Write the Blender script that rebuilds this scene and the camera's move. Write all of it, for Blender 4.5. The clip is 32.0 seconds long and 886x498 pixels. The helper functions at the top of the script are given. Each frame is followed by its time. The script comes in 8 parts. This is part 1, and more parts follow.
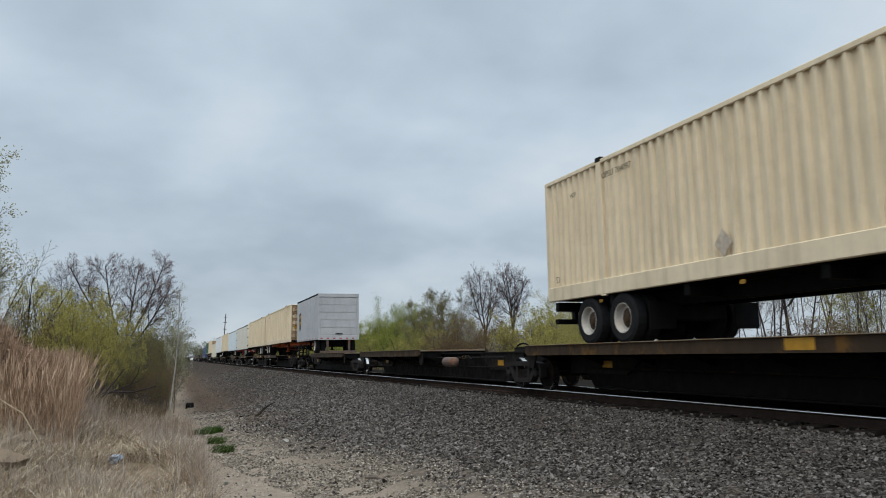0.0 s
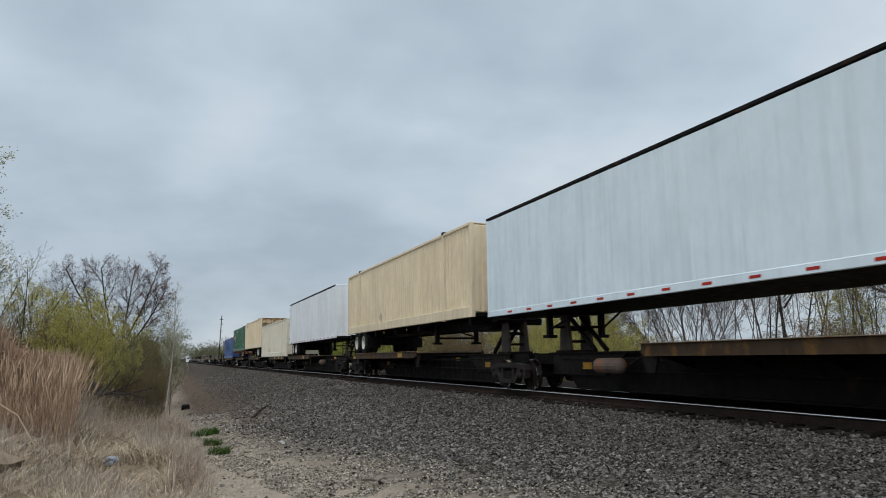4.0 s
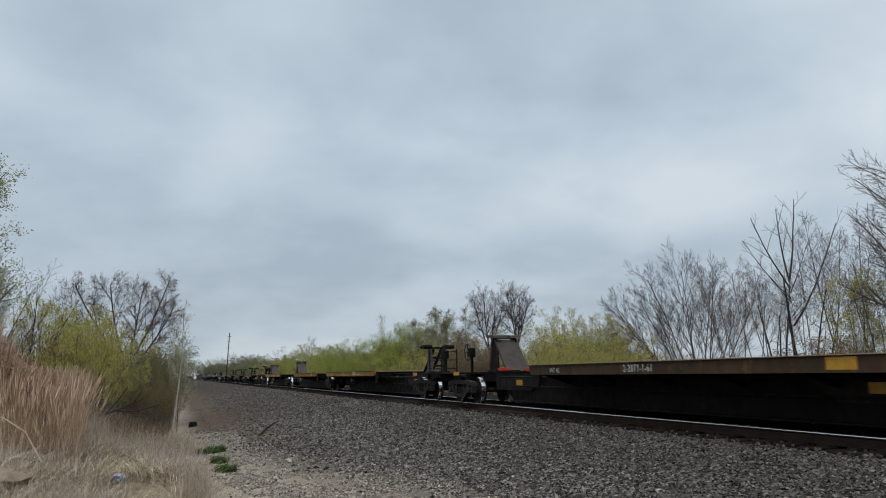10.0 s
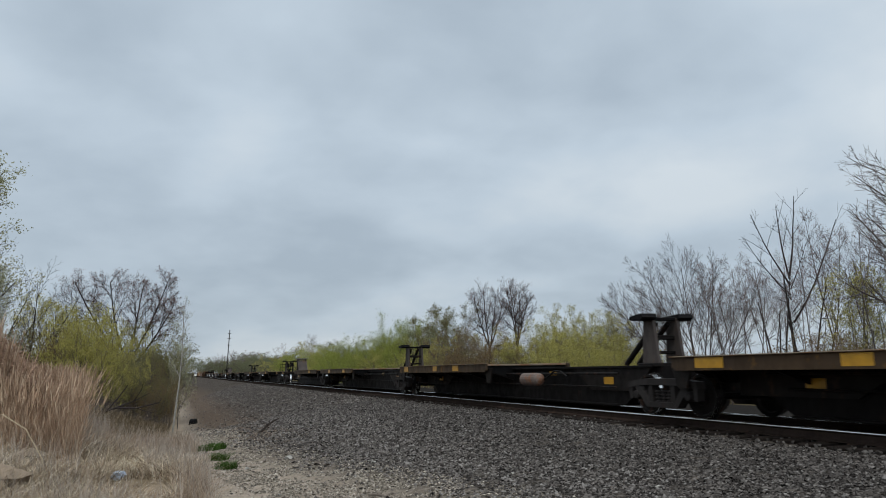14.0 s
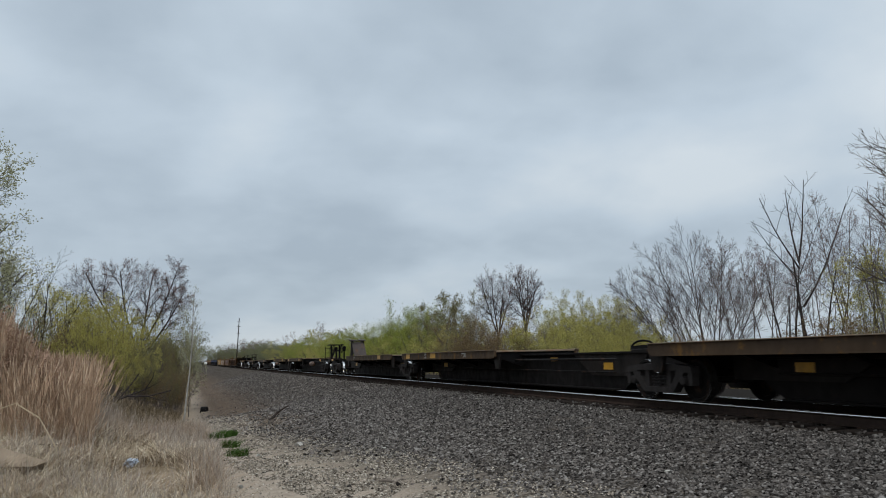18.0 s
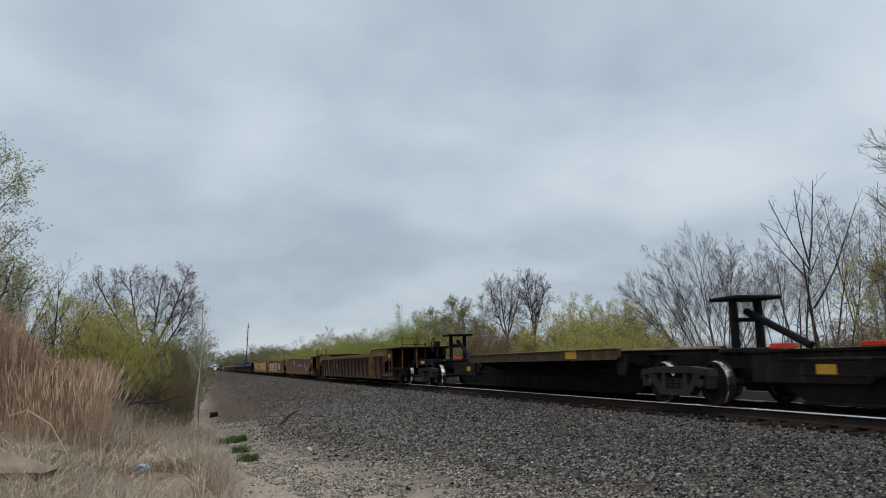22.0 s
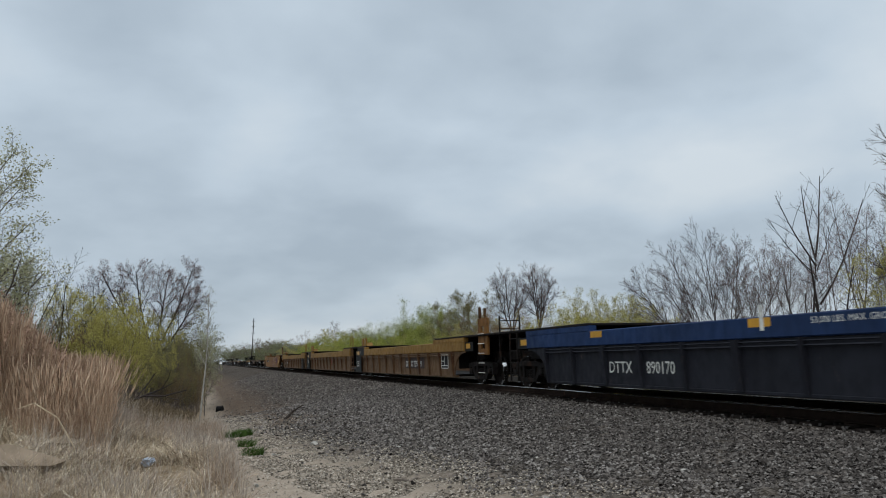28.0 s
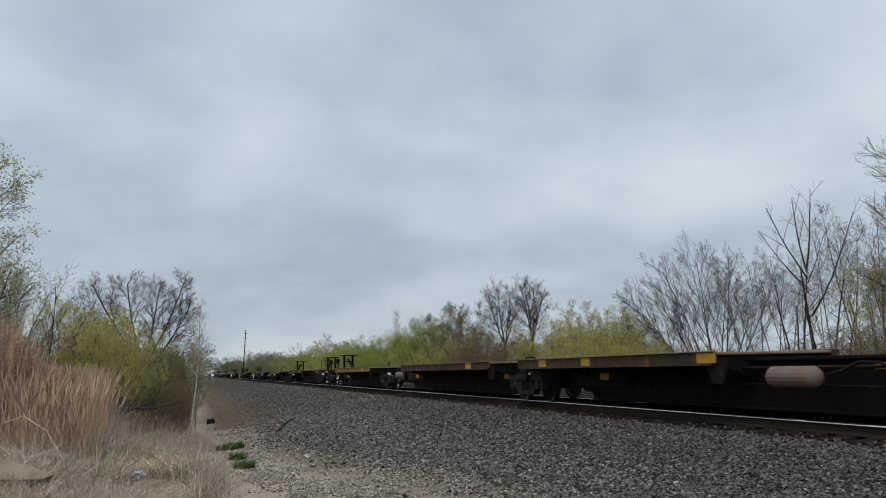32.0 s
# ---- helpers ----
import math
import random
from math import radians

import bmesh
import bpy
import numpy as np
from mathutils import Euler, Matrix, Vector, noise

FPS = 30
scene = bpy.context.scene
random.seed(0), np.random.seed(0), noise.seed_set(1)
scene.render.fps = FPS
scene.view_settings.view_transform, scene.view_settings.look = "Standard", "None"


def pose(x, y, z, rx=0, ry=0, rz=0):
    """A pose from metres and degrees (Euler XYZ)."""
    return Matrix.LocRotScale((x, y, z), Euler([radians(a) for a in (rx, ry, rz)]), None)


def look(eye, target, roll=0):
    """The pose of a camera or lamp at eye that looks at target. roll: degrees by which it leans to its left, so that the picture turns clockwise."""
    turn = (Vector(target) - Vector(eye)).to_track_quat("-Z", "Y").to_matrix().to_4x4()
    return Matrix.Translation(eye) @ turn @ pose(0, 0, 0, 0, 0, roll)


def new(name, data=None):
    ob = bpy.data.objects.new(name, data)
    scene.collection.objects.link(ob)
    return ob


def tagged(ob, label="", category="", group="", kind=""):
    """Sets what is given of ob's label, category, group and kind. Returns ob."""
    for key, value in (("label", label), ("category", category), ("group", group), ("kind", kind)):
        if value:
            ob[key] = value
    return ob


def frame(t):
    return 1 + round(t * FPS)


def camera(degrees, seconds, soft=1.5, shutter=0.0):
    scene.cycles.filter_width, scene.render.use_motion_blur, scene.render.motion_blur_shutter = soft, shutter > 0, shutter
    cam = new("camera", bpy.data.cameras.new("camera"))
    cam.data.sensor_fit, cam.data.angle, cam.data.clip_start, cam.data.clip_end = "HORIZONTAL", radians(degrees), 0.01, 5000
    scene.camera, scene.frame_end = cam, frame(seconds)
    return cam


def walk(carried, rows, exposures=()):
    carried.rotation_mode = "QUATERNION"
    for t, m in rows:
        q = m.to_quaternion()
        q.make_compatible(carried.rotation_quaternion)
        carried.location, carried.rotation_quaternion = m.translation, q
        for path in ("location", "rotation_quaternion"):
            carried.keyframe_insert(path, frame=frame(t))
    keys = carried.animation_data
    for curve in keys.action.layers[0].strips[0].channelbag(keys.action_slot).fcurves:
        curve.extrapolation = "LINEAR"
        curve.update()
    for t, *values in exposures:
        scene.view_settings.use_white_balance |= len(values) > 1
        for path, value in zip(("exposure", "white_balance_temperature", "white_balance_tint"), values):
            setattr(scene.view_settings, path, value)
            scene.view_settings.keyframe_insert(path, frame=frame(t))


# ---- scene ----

# ---------------------------------------------------------------- camera
EYE = Vector((0, 0, 0.911))
TRACK = 9.73          # x of the track's middle; rail top is z = 0
SPEED = 26.7          # the train's speed along -y, metres a second


def aim(turn, tilt, lean):
    a, b = radians(turn), radians(tilt)
    way = Vector((math.sin(a) * math.cos(b), math.cos(a) * math.cos(b), math.sin(b)))
    return look(EYE, EYE + way, lean)


cam = camera(61.78, 32.0, soft=1.0, shutter=0.06)
walk(cam, [
    (0, aim(19.98, 8.12, -0.86)), (0.5, aim(19.90, 8.29, -0.83)), (1, aim(19.89, 8.39, -0.67)), (1.5, aim(20.07, 8.52, -0.51)),
    (2, aim(20.32, 8.68, -0.36)), (2.5, aim(20.45, 8.72, -0.35)), (3, aim(20.43, 8.56, -0.51)), (3.5, aim(20.25, 8.35, -0.89)),
    (5.5, aim(20.09, 8.18, -0.33)), (6, aim(19.81, 8.46, -0.04)), (6.5, aim(19.53, 8.79, -0.12)), (7, aim(19.42, 8.92, -0.30)),
    (7.5, aim(19.38, 9.00, -0.44)), (8, aim(19.38, 9.27, -0.45)), (8.5, aim(19.45, 9.56, -0.64)), (9, aim(19.51, 9.75, -0.77)),
    (9.5, aim(19.62, 9.72, -0.83)), (10, aim(19.67, 9.58, -0.73)), (10.5, aim(19.66, 9.50, -0.63)), (11, aim(19.53, 9.44, -0.52)),
    (11.5, aim(19.45, 9.38, -0.56)), (12, aim(19.43, 9.37, -0.64)), (12.5, aim(19.49, 9.47, -0.72)), (13, aim(19.61, 9.66, -0.68)),
    (13.5, aim(19.73, 9.62, -0.73)), (14, aim(19.67, 9.35, -0.80)), (14.5, aim(19.49, 9.02, -1.02)), (16.5, aim(19.32, 8.72, -1.05)),
    (17, aim(19.24, 8.59, -1.10)), (17.5, aim(19.16, 8.45, -1.14)), (18, aim(19.04, 8.35, -1.17)), (18.5, aim(18.86, 8.28, -1.24)),
    (19, aim(18.63, 8.25, -1.49)), (19.5, aim(18.51, 8.25, -1.76)), (20, aim(18.60, 8.32, -1.87)), (20.5, aim(18.67, 8.48, -1.79)),
    (21, aim(18.62, 8.68, -1.70)), (21.5, aim(18.52, 8.70, -1.63)), (22, aim(18.42, 8.67, -1.53)), (22.5, aim(18.27, 8.68, -1.50)),
    (23, aim(18.11, 8.63, -1.50)), (23.5, aim(17.91, 8.47, -1.48)), (24, aim(17.77, 8.28, -1.45)), (24.5, aim(17.70, 8.16, -1.31)),
    (25, aim(17.71, 8.09, -1.16)), (25.5, aim(17.72, 8.08, -1.14)), (27.5, aim(17.98, 8.27, -1.34)), (28, aim(18.00, 8.30, -1.35)),
    (28.5, aim(17.95, 8.31, -1.31)), (29, aim(17.88, 8.35, -1.32)), (29.5, aim(17.84, 8.44, -1.25)), (30, aim(18.02, 8.51, -1.25)),
    (30.5, aim(18.31, 8.62, -1.19)), (31, aim(18.52, 8.85, -1.26)), (31.5, aim(18.59, 9.11, -1.26)), (32, aim(18.59, 9.20, -1.38)),
], exposures=[(0, 0.04), (1, 0.0), (32, 0.0)])

# ---------------------------------------------------------------- world and sun
SUN_UP, SUN_TURN = radians(60), radians(215)      # behind the camera, to its left


def build_world():
    w = bpy.data.worlds.new("overcast")
    scene.world = w
    w.use_nodes = True
    nt = w.node_tree
    nt.nodes.clear()
    N, L = nt.nodes.new, nt.links.new
    out, bg = N("ShaderNodeOutputWorld"), N("ShaderNodeBackground")
    sky = N("ShaderNodeTexSky")
    sky.sky_type, sky.sun_disc = "NISHITA", False
    sky.sun_elevation, sky.sun_rotation = SUN_UP, SUN_TURN
    dim = N("ShaderNodeMix")
    dim.data_type, dim.blend_type = "RGBA", "MULTIPLY"
    dim.inputs[0].default_value = 1.0
    dim.inputs[7].default_value = (0.09, 0.09, 0.09, 1)
    L(sky.outputs[0], dim.inputs[6])
    co, sep = N("ShaderNodeTexCoord"), N("ShaderNodeSeparateXYZ")
    L(co.outputs["Generated"], sep.inputs[0])
    up = N("ShaderNodeMath")
    up.operation = "MAXIMUM"
    up.inputs[1].default_value = 0.0
    L(sep.outputs[2], up.inputs[0])
    lift = N("ShaderNodeMath")
    lift.operation = "ADD"
    lift.inputs[1].default_value = 0.32
    L(up.outputs[0], lift.inputs[0])
    flat = N("ShaderNodeVectorMath")
    flat.operation = "DIVIDE"
    L(co.outputs["Generated"], flat.inputs[0])
    tri = N("ShaderNodeCombineXYZ")
    for i in range(3):
        L(lift.outputs[0], tri.inputs[i])
    L(tri.outputs[0], flat.inputs[1])

    def clouds(scale, detail, shift, rough=0.5):
        mp, nz = N("ShaderNodeMapping"), N("ShaderNodeTexNoise")
        mp.inputs["Location"].default_value = shift
        nz.inputs["Scale"].default_value, nz.inputs["Detail"].default_value = scale, detail
        nz.inputs["Roughness"].default_value = rough
        nz.inputs["Distortion"].default_value = 0.15
        L(flat.outputs[0], mp.inputs[0])
        L(mp.outputs[0], nz.inputs["Vector"])
        return nz.outputs["Fac"]

    a, b = clouds(1.5, 4, (3.1, 0.7, 0.0), 0.42), clouds(4.0, 5, (1.3, 5.2, 2.0), 0.5)
    mixn = N("ShaderNodeMix")
    mixn.inputs[0].default_value = 0.24
    L(a, mixn.inputs[2])
    L(b, mixn.inputs[3])
    ramp = N("ShaderNodeValToRGB")
    e = ramp.color_ramp.elements
    e[0].position, e[0].color = 0.36, (0.43, 0.515, 0.60, 1)
    e[1].position, e[1].color = 0.64, (0.68, 0.755, 0.815, 1)
    mid = e.new(0.5)
    mid.color = (0.55, 0.645, 0.735, 1)
    L(mixn.outputs[0], ramp.inputs[0])
    # the cloud is thinner towards the hidden sun
    sunward = N("ShaderNodeVectorMath")
    sunward.operation = "DOT_PRODUCT"
    sunward.inputs[1].default_value = (math.sin(SUN_TURN) * math.cos(SUN_UP), math.cos(SUN_TURN) * math.cos(SUN_UP), math.sin(SUN_UP))
    L(co.outputs["Generated"], sunward.inputs[0])
    glow = N("ShaderNodeMapRange")
    glow.inputs[1].default_value, glow.inputs[2].default_value = 0.2, 1.0
    glow.inputs[3].default_value, glow.inputs[4].default_value = 1.0, 2.4
    L(sunward.outputs["Value"], glow.inputs[0])
    bright = N("ShaderNodeVectorMath")
    bright.operation = "SCALE"
    # haze greys the sky towards the horizon
    haze = N("ShaderNodeMapRange")
    haze.inputs[1].default_value, haze.inputs[2].default_value = 0.02, 0.3
    haze.inputs[3].default_value, haze.inputs[4].default_value = 0.85, 1.0
    L(up.outputs[0], haze.inputs[0])
    hazed = N("ShaderNodeVectorMath")
    hazed.operation = "SCALE"
    L(ramp.outputs[0], hazed.inputs[0])
    L(haze.outputs[0], hazed.inputs["Scale"])
    L(hazed.outputs[0], bright.inputs[0])
    L(glow.outputs[0], bright.inputs["Scale"])
    both = N("ShaderNodeMix")
    both.data_type = "RGBA"
    both.inputs[0].default_value = 0.93
    L(dim.outputs[2], both.inputs[6])
    L(bright.outputs[0], both.inputs[7])
    L(both.outputs[2], bg.inputs[0])
    bg.inputs[1].default_value = 1.0
    L(bg.outputs[0], out.inputs[0])


build_world()
sun = new("sun", bpy.data.lights.new("sun", "SUN"))
sun.data.energy, sun.data.angle, sun.data.color = 1.25, radians(25), (1.0, 0.95, 0.88)
toward = Vector((math.sin(SUN_TURN) * math.cos(SUN_UP), math.cos(SUN_TURN) * math.cos(SUN_UP), math.sin(SUN_UP)))
sun.matrix_world = look(toward * 60, (0, 0, 0))

# ---------------------------------------------------------------- materials
MATS = {}


def shader(name, rough=0.7, metal=0.0):
    m = bpy.data.materials.new(name)
    m.use_nodes = True
    b = m.node_tree.nodes["Principled BSDF"]
    b.inputs["Roughness"].default_value, b.inputs["Metallic"].default_value = rough, metal
    b.inputs["Specular IOR Level"].default_value = 0.5 if rough < 0.5 else (0.08 if rough < 0.8 else 0.0)     # soot and dust kill the gloss
    return m, m.node_tree, b


def noise_node(nt, scale, detail=4, rough=0.55, stretch=None, coords="Object", shift=False):
    N, L = nt.nodes.new, nt.links.new
    tc = N("ShaderNodeTexCoord")
    src = tc.outputs[coords]
    if shift:
        oi, mul, add = N("ShaderNodeObjectInfo"), N("ShaderNodeVectorMath"), N("ShaderNodeVectorMath")
        mul.operation = "SCALE"
        mul.inputs[0].default_value = (37, 91, 53)
        L(oi.outputs["Random"], mul.inputs["Scale"])
        L(src, add.inputs[0])
        L(mul.outputs[0], add.inputs[1])
        src = add.outputs[0]
    mp, nz = N("ShaderNodeMapping"), N("ShaderNodeTexNoise")
    mp.inputs["Scale"].default_value = stretch or (1, 1, 1)
    nz.inputs["Scale"].default_value, nz.inputs["Detail"].default_value, nz.inputs["Roughness"].default_value = scale, detail, rough
    L(src, mp.inputs[0])
    L(mp.outputs[0], nz.inputs["Vector"])
    return nz.outputs["Fac"]


def ramp_node(nt, fac, stops):
    r = nt.nodes.new("ShaderNodeValToRGB")
    e = r.color_ramp.elements
    e[0].position, e[0].color = stops[0][0], (*stops[0][1], 1)
    e[1].position, e[1].color = stops[-1][0], (*stops[-1][1], 1)
    for p, c in stops[1:-1]:
        n = e.new(p)
        n.color = (*c, 1)
    nt.links.new(fac, r.inputs[0])
    return r.outputs[0]


def blend(nt, fac, a, b, kind="MIX"):
    n = nt.nodes.new("ShaderNodeMix")
    n.data_type, n.blend_type = "RGBA", kind
    for v, i in ((fac, 0), (a, 6), (b, 7)):
        if isinstance(v, (int, float)):
            n.inputs[i].default_value = v
        elif isinstance(v, tuple):
            n.inputs[i].default_value = (*v, 1)
        else:
            nt.links.new(v, n.inputs[i])
    return n.outputs[2]


def bump(nt, bsdf, fac, strength, dist):
    n = nt.nodes.new("ShaderNodeBump")
    n.inputs["Strength"].default_value, n.inputs["Distance"].default_value = strength, dist
    nt.links.new(fac, n.inputs["Height"])
    nt.links.new(n.outputs[0], bsdf.inputs["Normal"])


def dim_c(c, k):
    return tuple(v * k for v in c)


def steel(name, base, worn=None, rust=(0.11, 0.045, 0.02), rust_at=0.62, rough=0.55, streak=0.35, grime=0.5, metal=0.0):
    """Painted steel: fading, vertical streaks, grime and rust patches."""
    if name in MATS:
        return MATS[name]
    m, nt, b = shader(name, rough, metal)
    worn = worn or dim_c(base, 0.72)
    big = noise_node(nt, 0.55, 5, 0.6, shift=True)
    c = ramp_node(nt, big, [(0.3, worn), (0.62, base)])
    st = noise_node(nt, 2.4, 4, 0.6, (1.0, 2.2, 0.13), shift=True)
    c = blend(nt, ramp_node(nt, st, [(0.47, (0, 0, 0)), (0.68, (streak, streak, streak))]), c, dim_c(base, 0.45))
    fine = noise_node(nt, 5.0, 6, 0.62, (1.0, 1.0, 0.7), shift=True)
    c = blend(nt, ramp_node(nt, fine, [(0.45, (0, 0, 0)), (0.8, (grime, grime, grime))]), c, dim_c(worn, 0.6))
    rs = noise_node(nt, 2.6, 6, 0.7, (1, 1, 0.6), shift=True)
    c = blend(nt, ramp_node(nt, rs, [(rust_at, (0, 0, 0)), (rust_at + 0.09, (0.85, 0.85, 0.85))]), c, rust)
    nt.links.new(c, b.inputs["Base Color"])
    r = ramp_node(nt, fine, [(0.3, (rough - 0.12,) * 3), (0.75, (min(rough + 0.2, 1),) * 3)])
    nt.links.new(r, b.inputs["Roughness"])
    bump(nt, b, fine, 0.25, 0.01)
    MATS[name] = m
    return m


def plain(name, base, rough=0.6, metal=0.0, vary=0.25, scale=6.0):
    if name in MATS:
        return MATS[name]
    m, nt, b = shader(name, rough, metal)
    n = noise_node(nt, scale, 4, 0.6, shift=True)
    nt.links.new(ramp_node(nt, n, [(0.3, dim_c(base, 1 - vary)), (0.7, base)]), b.inputs["Base Color"])
    bump(nt, b, n, 0.15, 0.008)
    MATS[name] = m
    return m


def vary_per_piece(name, tones, rough=0.9, scale=30.0, by="Random Per Island", relief=0.3):
    """Stone, leaf or stalk colour that differs from piece to piece."""
    if name in MATS:
        return MATS[name]
    m, nt, b = shader(name, rough)
    if by == "object":
        fac = nt.nodes.new("ShaderNodeObjectInfo").outputs["Random"]
    else:
        fac = nt.nodes.new("ShaderNodeNewGeometry").outputs[by]
    k = len(tones) - 1
    c = ramp_node(nt, fac, [(i / k, t) for i, t in enumerate(tones)])
    n = noise_node(nt, scale, 3, 0.6)
    c = blend(nt, 0.5, c, ramp_node(nt, n, [(0.3, (0.35, 0.35, 0.35)), (0.7, (1, 1, 1))]), "MULTIPLY")
    nt.links.new(c, b.inputs["Base Color"])
    if relief:
        bump(nt, b, n, relief, 0.01)
    MATS[name] = m
    return m


def leaf_mat(name, tones):
    m = vary_per_piece(name, tones, 0.75, 3.0, relief=0)
    nt = m.node_tree
    b, out = nt.nodes["Principled BSDF"], nt.nodes["Material Output"]
    thin, mix = nt.nodes.new("ShaderNodeBsdfTranslucent"), nt.nodes.new("ShaderNodeMixShader")     # light passes through thin leaves
    mix.inputs[0].default_value = 0.5
    nt.links.new(b.inputs["Base Color"].links[0].from_socket, thin.inputs[0])
    nt.links.new(b.outputs[0], mix.inputs[1])
    nt.links.new(thin.outputs[0], mix.inputs[2])
    nt.links.new(mix.outputs[0], out.inputs[0])
    return m


# lower than bare black steel: the deep shade under the decks is in this tone
BLACK = steel("deep_shade_black_steel", (0.0042, 0.0038, 0.0038), (0.0065, 0.0056, 0.0053), rust=(0.012, 0.0075, 0.006), rust_at=0.6, rough=0.6)
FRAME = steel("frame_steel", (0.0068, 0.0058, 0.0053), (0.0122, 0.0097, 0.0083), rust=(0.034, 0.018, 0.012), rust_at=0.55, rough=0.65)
SPINE = steel("dark_brown_spine_steel", (0.0079, 0.0063, 0.0058), (0.0049, 0.0040, 0.0037), rust=(0.02, 0.012, 0.009), rust_at=0.6, rough=0.7)
CAST = steel("cast_truck_steel", (0.0179, 0.0153, 0.0143), (0.0289, 0.0251, 0.0234), rust=(0.028, 0.017, 0.012), rust_at=0.58, rough=0.7)
BROWN_SILL = steel("brown_deck_sill", (0.06, 0.038, 0.022), (0.036, 0.025, 0.018), rust=(0.13, 0.065, 0.018), rust_at=0.56)
YELLOW_SILL = steel("yellow_deck_sill", (0.30, 0.165, 0.025), (0.15, 0.082, 0.02), rust=(0.10, 0.045, 0.02), rust_at=0.54)
DECK = steel("deck_plate_steel", (0.17, 0.13, 0.09), (0.22, 0.17, 0.12), rust=(0.16, 0.08, 0.04), rust_at=0.5, rough=0.75)
REFLECT = plain("yellow_reflector", (0.45, 0.225, 0.012), 0.4, vary=0.35)
WHITE = plain("white_stencil_paint", (0.62, 0.62, 0.58), 0.6, vary=0.5, scale=14)
INK = plain("black_stencil_paint", (0.011, 0.011, 0.0115), 0.6)
RED = steel("red_hitch_paint", (0.42, 0.035, 0.022), (0.26, 0.03, 0.02), rust_at=0.66)
HITCH = steel("worn_hitch_steel", (0.066, 0.054, 0.048), (0.04, 0.033, 0.030), rust=(0.08, 0.045, 0.025), rust_at=0.58)
# worn brown steel, darkened to hold the shade under the deck
WEB = steel("worn_shaded_web_steel", (0.0150, 0.0120, 0.0105), (0.0097, 0.0079, 0.0071), rust=(0.034, 0.02, 0.013), rust_at=0.58)
TYRE = plain("tyre_rubber", (0.022, 0.022, 0.023), 0.85)
RIM = steel("painted_wheel_rim", (0.55, 0.53, 0.48), (0.40, 0.36, 0.31), rust_at=0.6)
SHINE = plain("bright_wheel_tread", (0.55, 0.54, 0.52), 0.22, 1.0, 0.15)
TANK = steel("grey_reservoir_paint", (0.13, 0.10, 0.085), (0.085, 0.06, 0.048), rust=(0.16, 0.07, 0.035), rust_at=0.52)
BEIGE = steel("beige_container_paint", (0.70, 0.585, 0.41), (0.61, 0.50, 0.345), rust=(0.34, 0.17, 0.07), rust_at=0.70, rough=0.55, streak=0.34, grime=0.3)
DOOR_RUST = steel("rust_stained_door_paint", (0.60, 0.49, 0.33), (0.34, 0.22, 0.12), rust=(0.17, 0.07, 0.03), rust_at=0.55, rough=0.55, streak=0.75, grime=0.4)
# darker than the door panels: rust stain plus recess shade put into the colour
DOOR_BASE = steel("stained_shaded_door_frame", (0.36, 0.25, 0.15), (0.22, 0.13, 0.07), rust=(0.14, 0.06, 0.025), rust_at=0.52, streak=0.6)
RUST_ROD = steel("rusty_lock_rod", (0.16, 0.085, 0.05), (0.08, 0.045, 0.03), rust_at=0.5)
CREAM = steel("cream_container_paint", (0.66, 0.61, 0.50), (0.58, 0.53, 0.42), rust=(0.34, 0.18, 0.08), rust_at=0.72, rough=0.55, streak=0.28, grime=0.28)
REEFER = steel("ivory_container_paint", (0.66, 0.625, 0.52), (0.58, 0.53, 0.43), rust=(0.30, 0.20, 0.11), rust_at=0.75, rough=0.45, streak=0.22, grime=0.2)
ICE = steel("bluish_white_trailer_paint", (0.66, 0.73, 0.76), (0.58, 0.65, 0.68), rust=(0.3, 0.25, 0.2), rust_at=0.78, rough=0.4, streak=0.2, grime=0.15)
SILVER = steel("white_trailer_panel", (0.74, 0.75, 0.75), (0.64, 0.65, 0.66), rust=(0.3, 0.27, 0.25), rust_at=0.78, rough=0.4, streak=0.25, grime=0.15)
PUP = steel("grey_trailer_paint", (0.40, 0.405, 0.41), (0.34, 0.34, 0.345), rust=(0.25, 0.22, 0.2), rust_at=0.78, rough=0.45, streak=0.2, grime=0.2)
GREEN = steel("green_container_paint", (0.012, 0.092, 0.046), (0.015, 0.068, 0.037), rust=(0.06, 0.05, 0.03), rust_at=0.76, rough=0.45, streak=0.3, grime=0.2)
BLUE = steel("blue_container_paint", (0.036, 0.086, 0.225), (0.03, 0.07, 0.175), rust=(0.07, 0.06, 0.06), rust_at=0.76, rough=0.45, streak=0.3, grime=0.2)
ORANGE_CH = steel("orange_chassis_paint", (0.36, 0.085, 0.025), (0.22, 0.06, 0.025), rust_at=0.58)
RED_CH = steel("red_chassis_paint", (0.22, 0.028, 0.025), (0.13, 0.024, 0.02), rust_at=0.6)
WELL_BROWN = steel("brown_well_paint", (0.108, 0.043, 0.021), (0.06, 0.028, 0.019), rust=(0.19, 0.075, 0.016), rust_at=0.58, streak=0.5)
WELL_DARK = steel("dull_brown_well_paint", (0.056, 0.033, 0.024), (0.036, 0.023, 0.018), rust=(0.115, 0.05, 0.02), rust_at=0.59)
WELL_YELLOW = steel("yellow_well_paint", (0.36, 0.205, 0.058), (0.28, 0.156, 0.046), rust=(0.18, 0.09, 0.03), rust_at=0.70, grime=0.3, streak=0.25)
WELL_OCHRE = steel("rust_streaked_ochre_well_paint", (0.215, 0.11, 0.034), (0.13, 0.063, 0.023), rust=(0.085, 0.038, 0.016), rust_at=0.585, grime=0.45, streak=0.6)
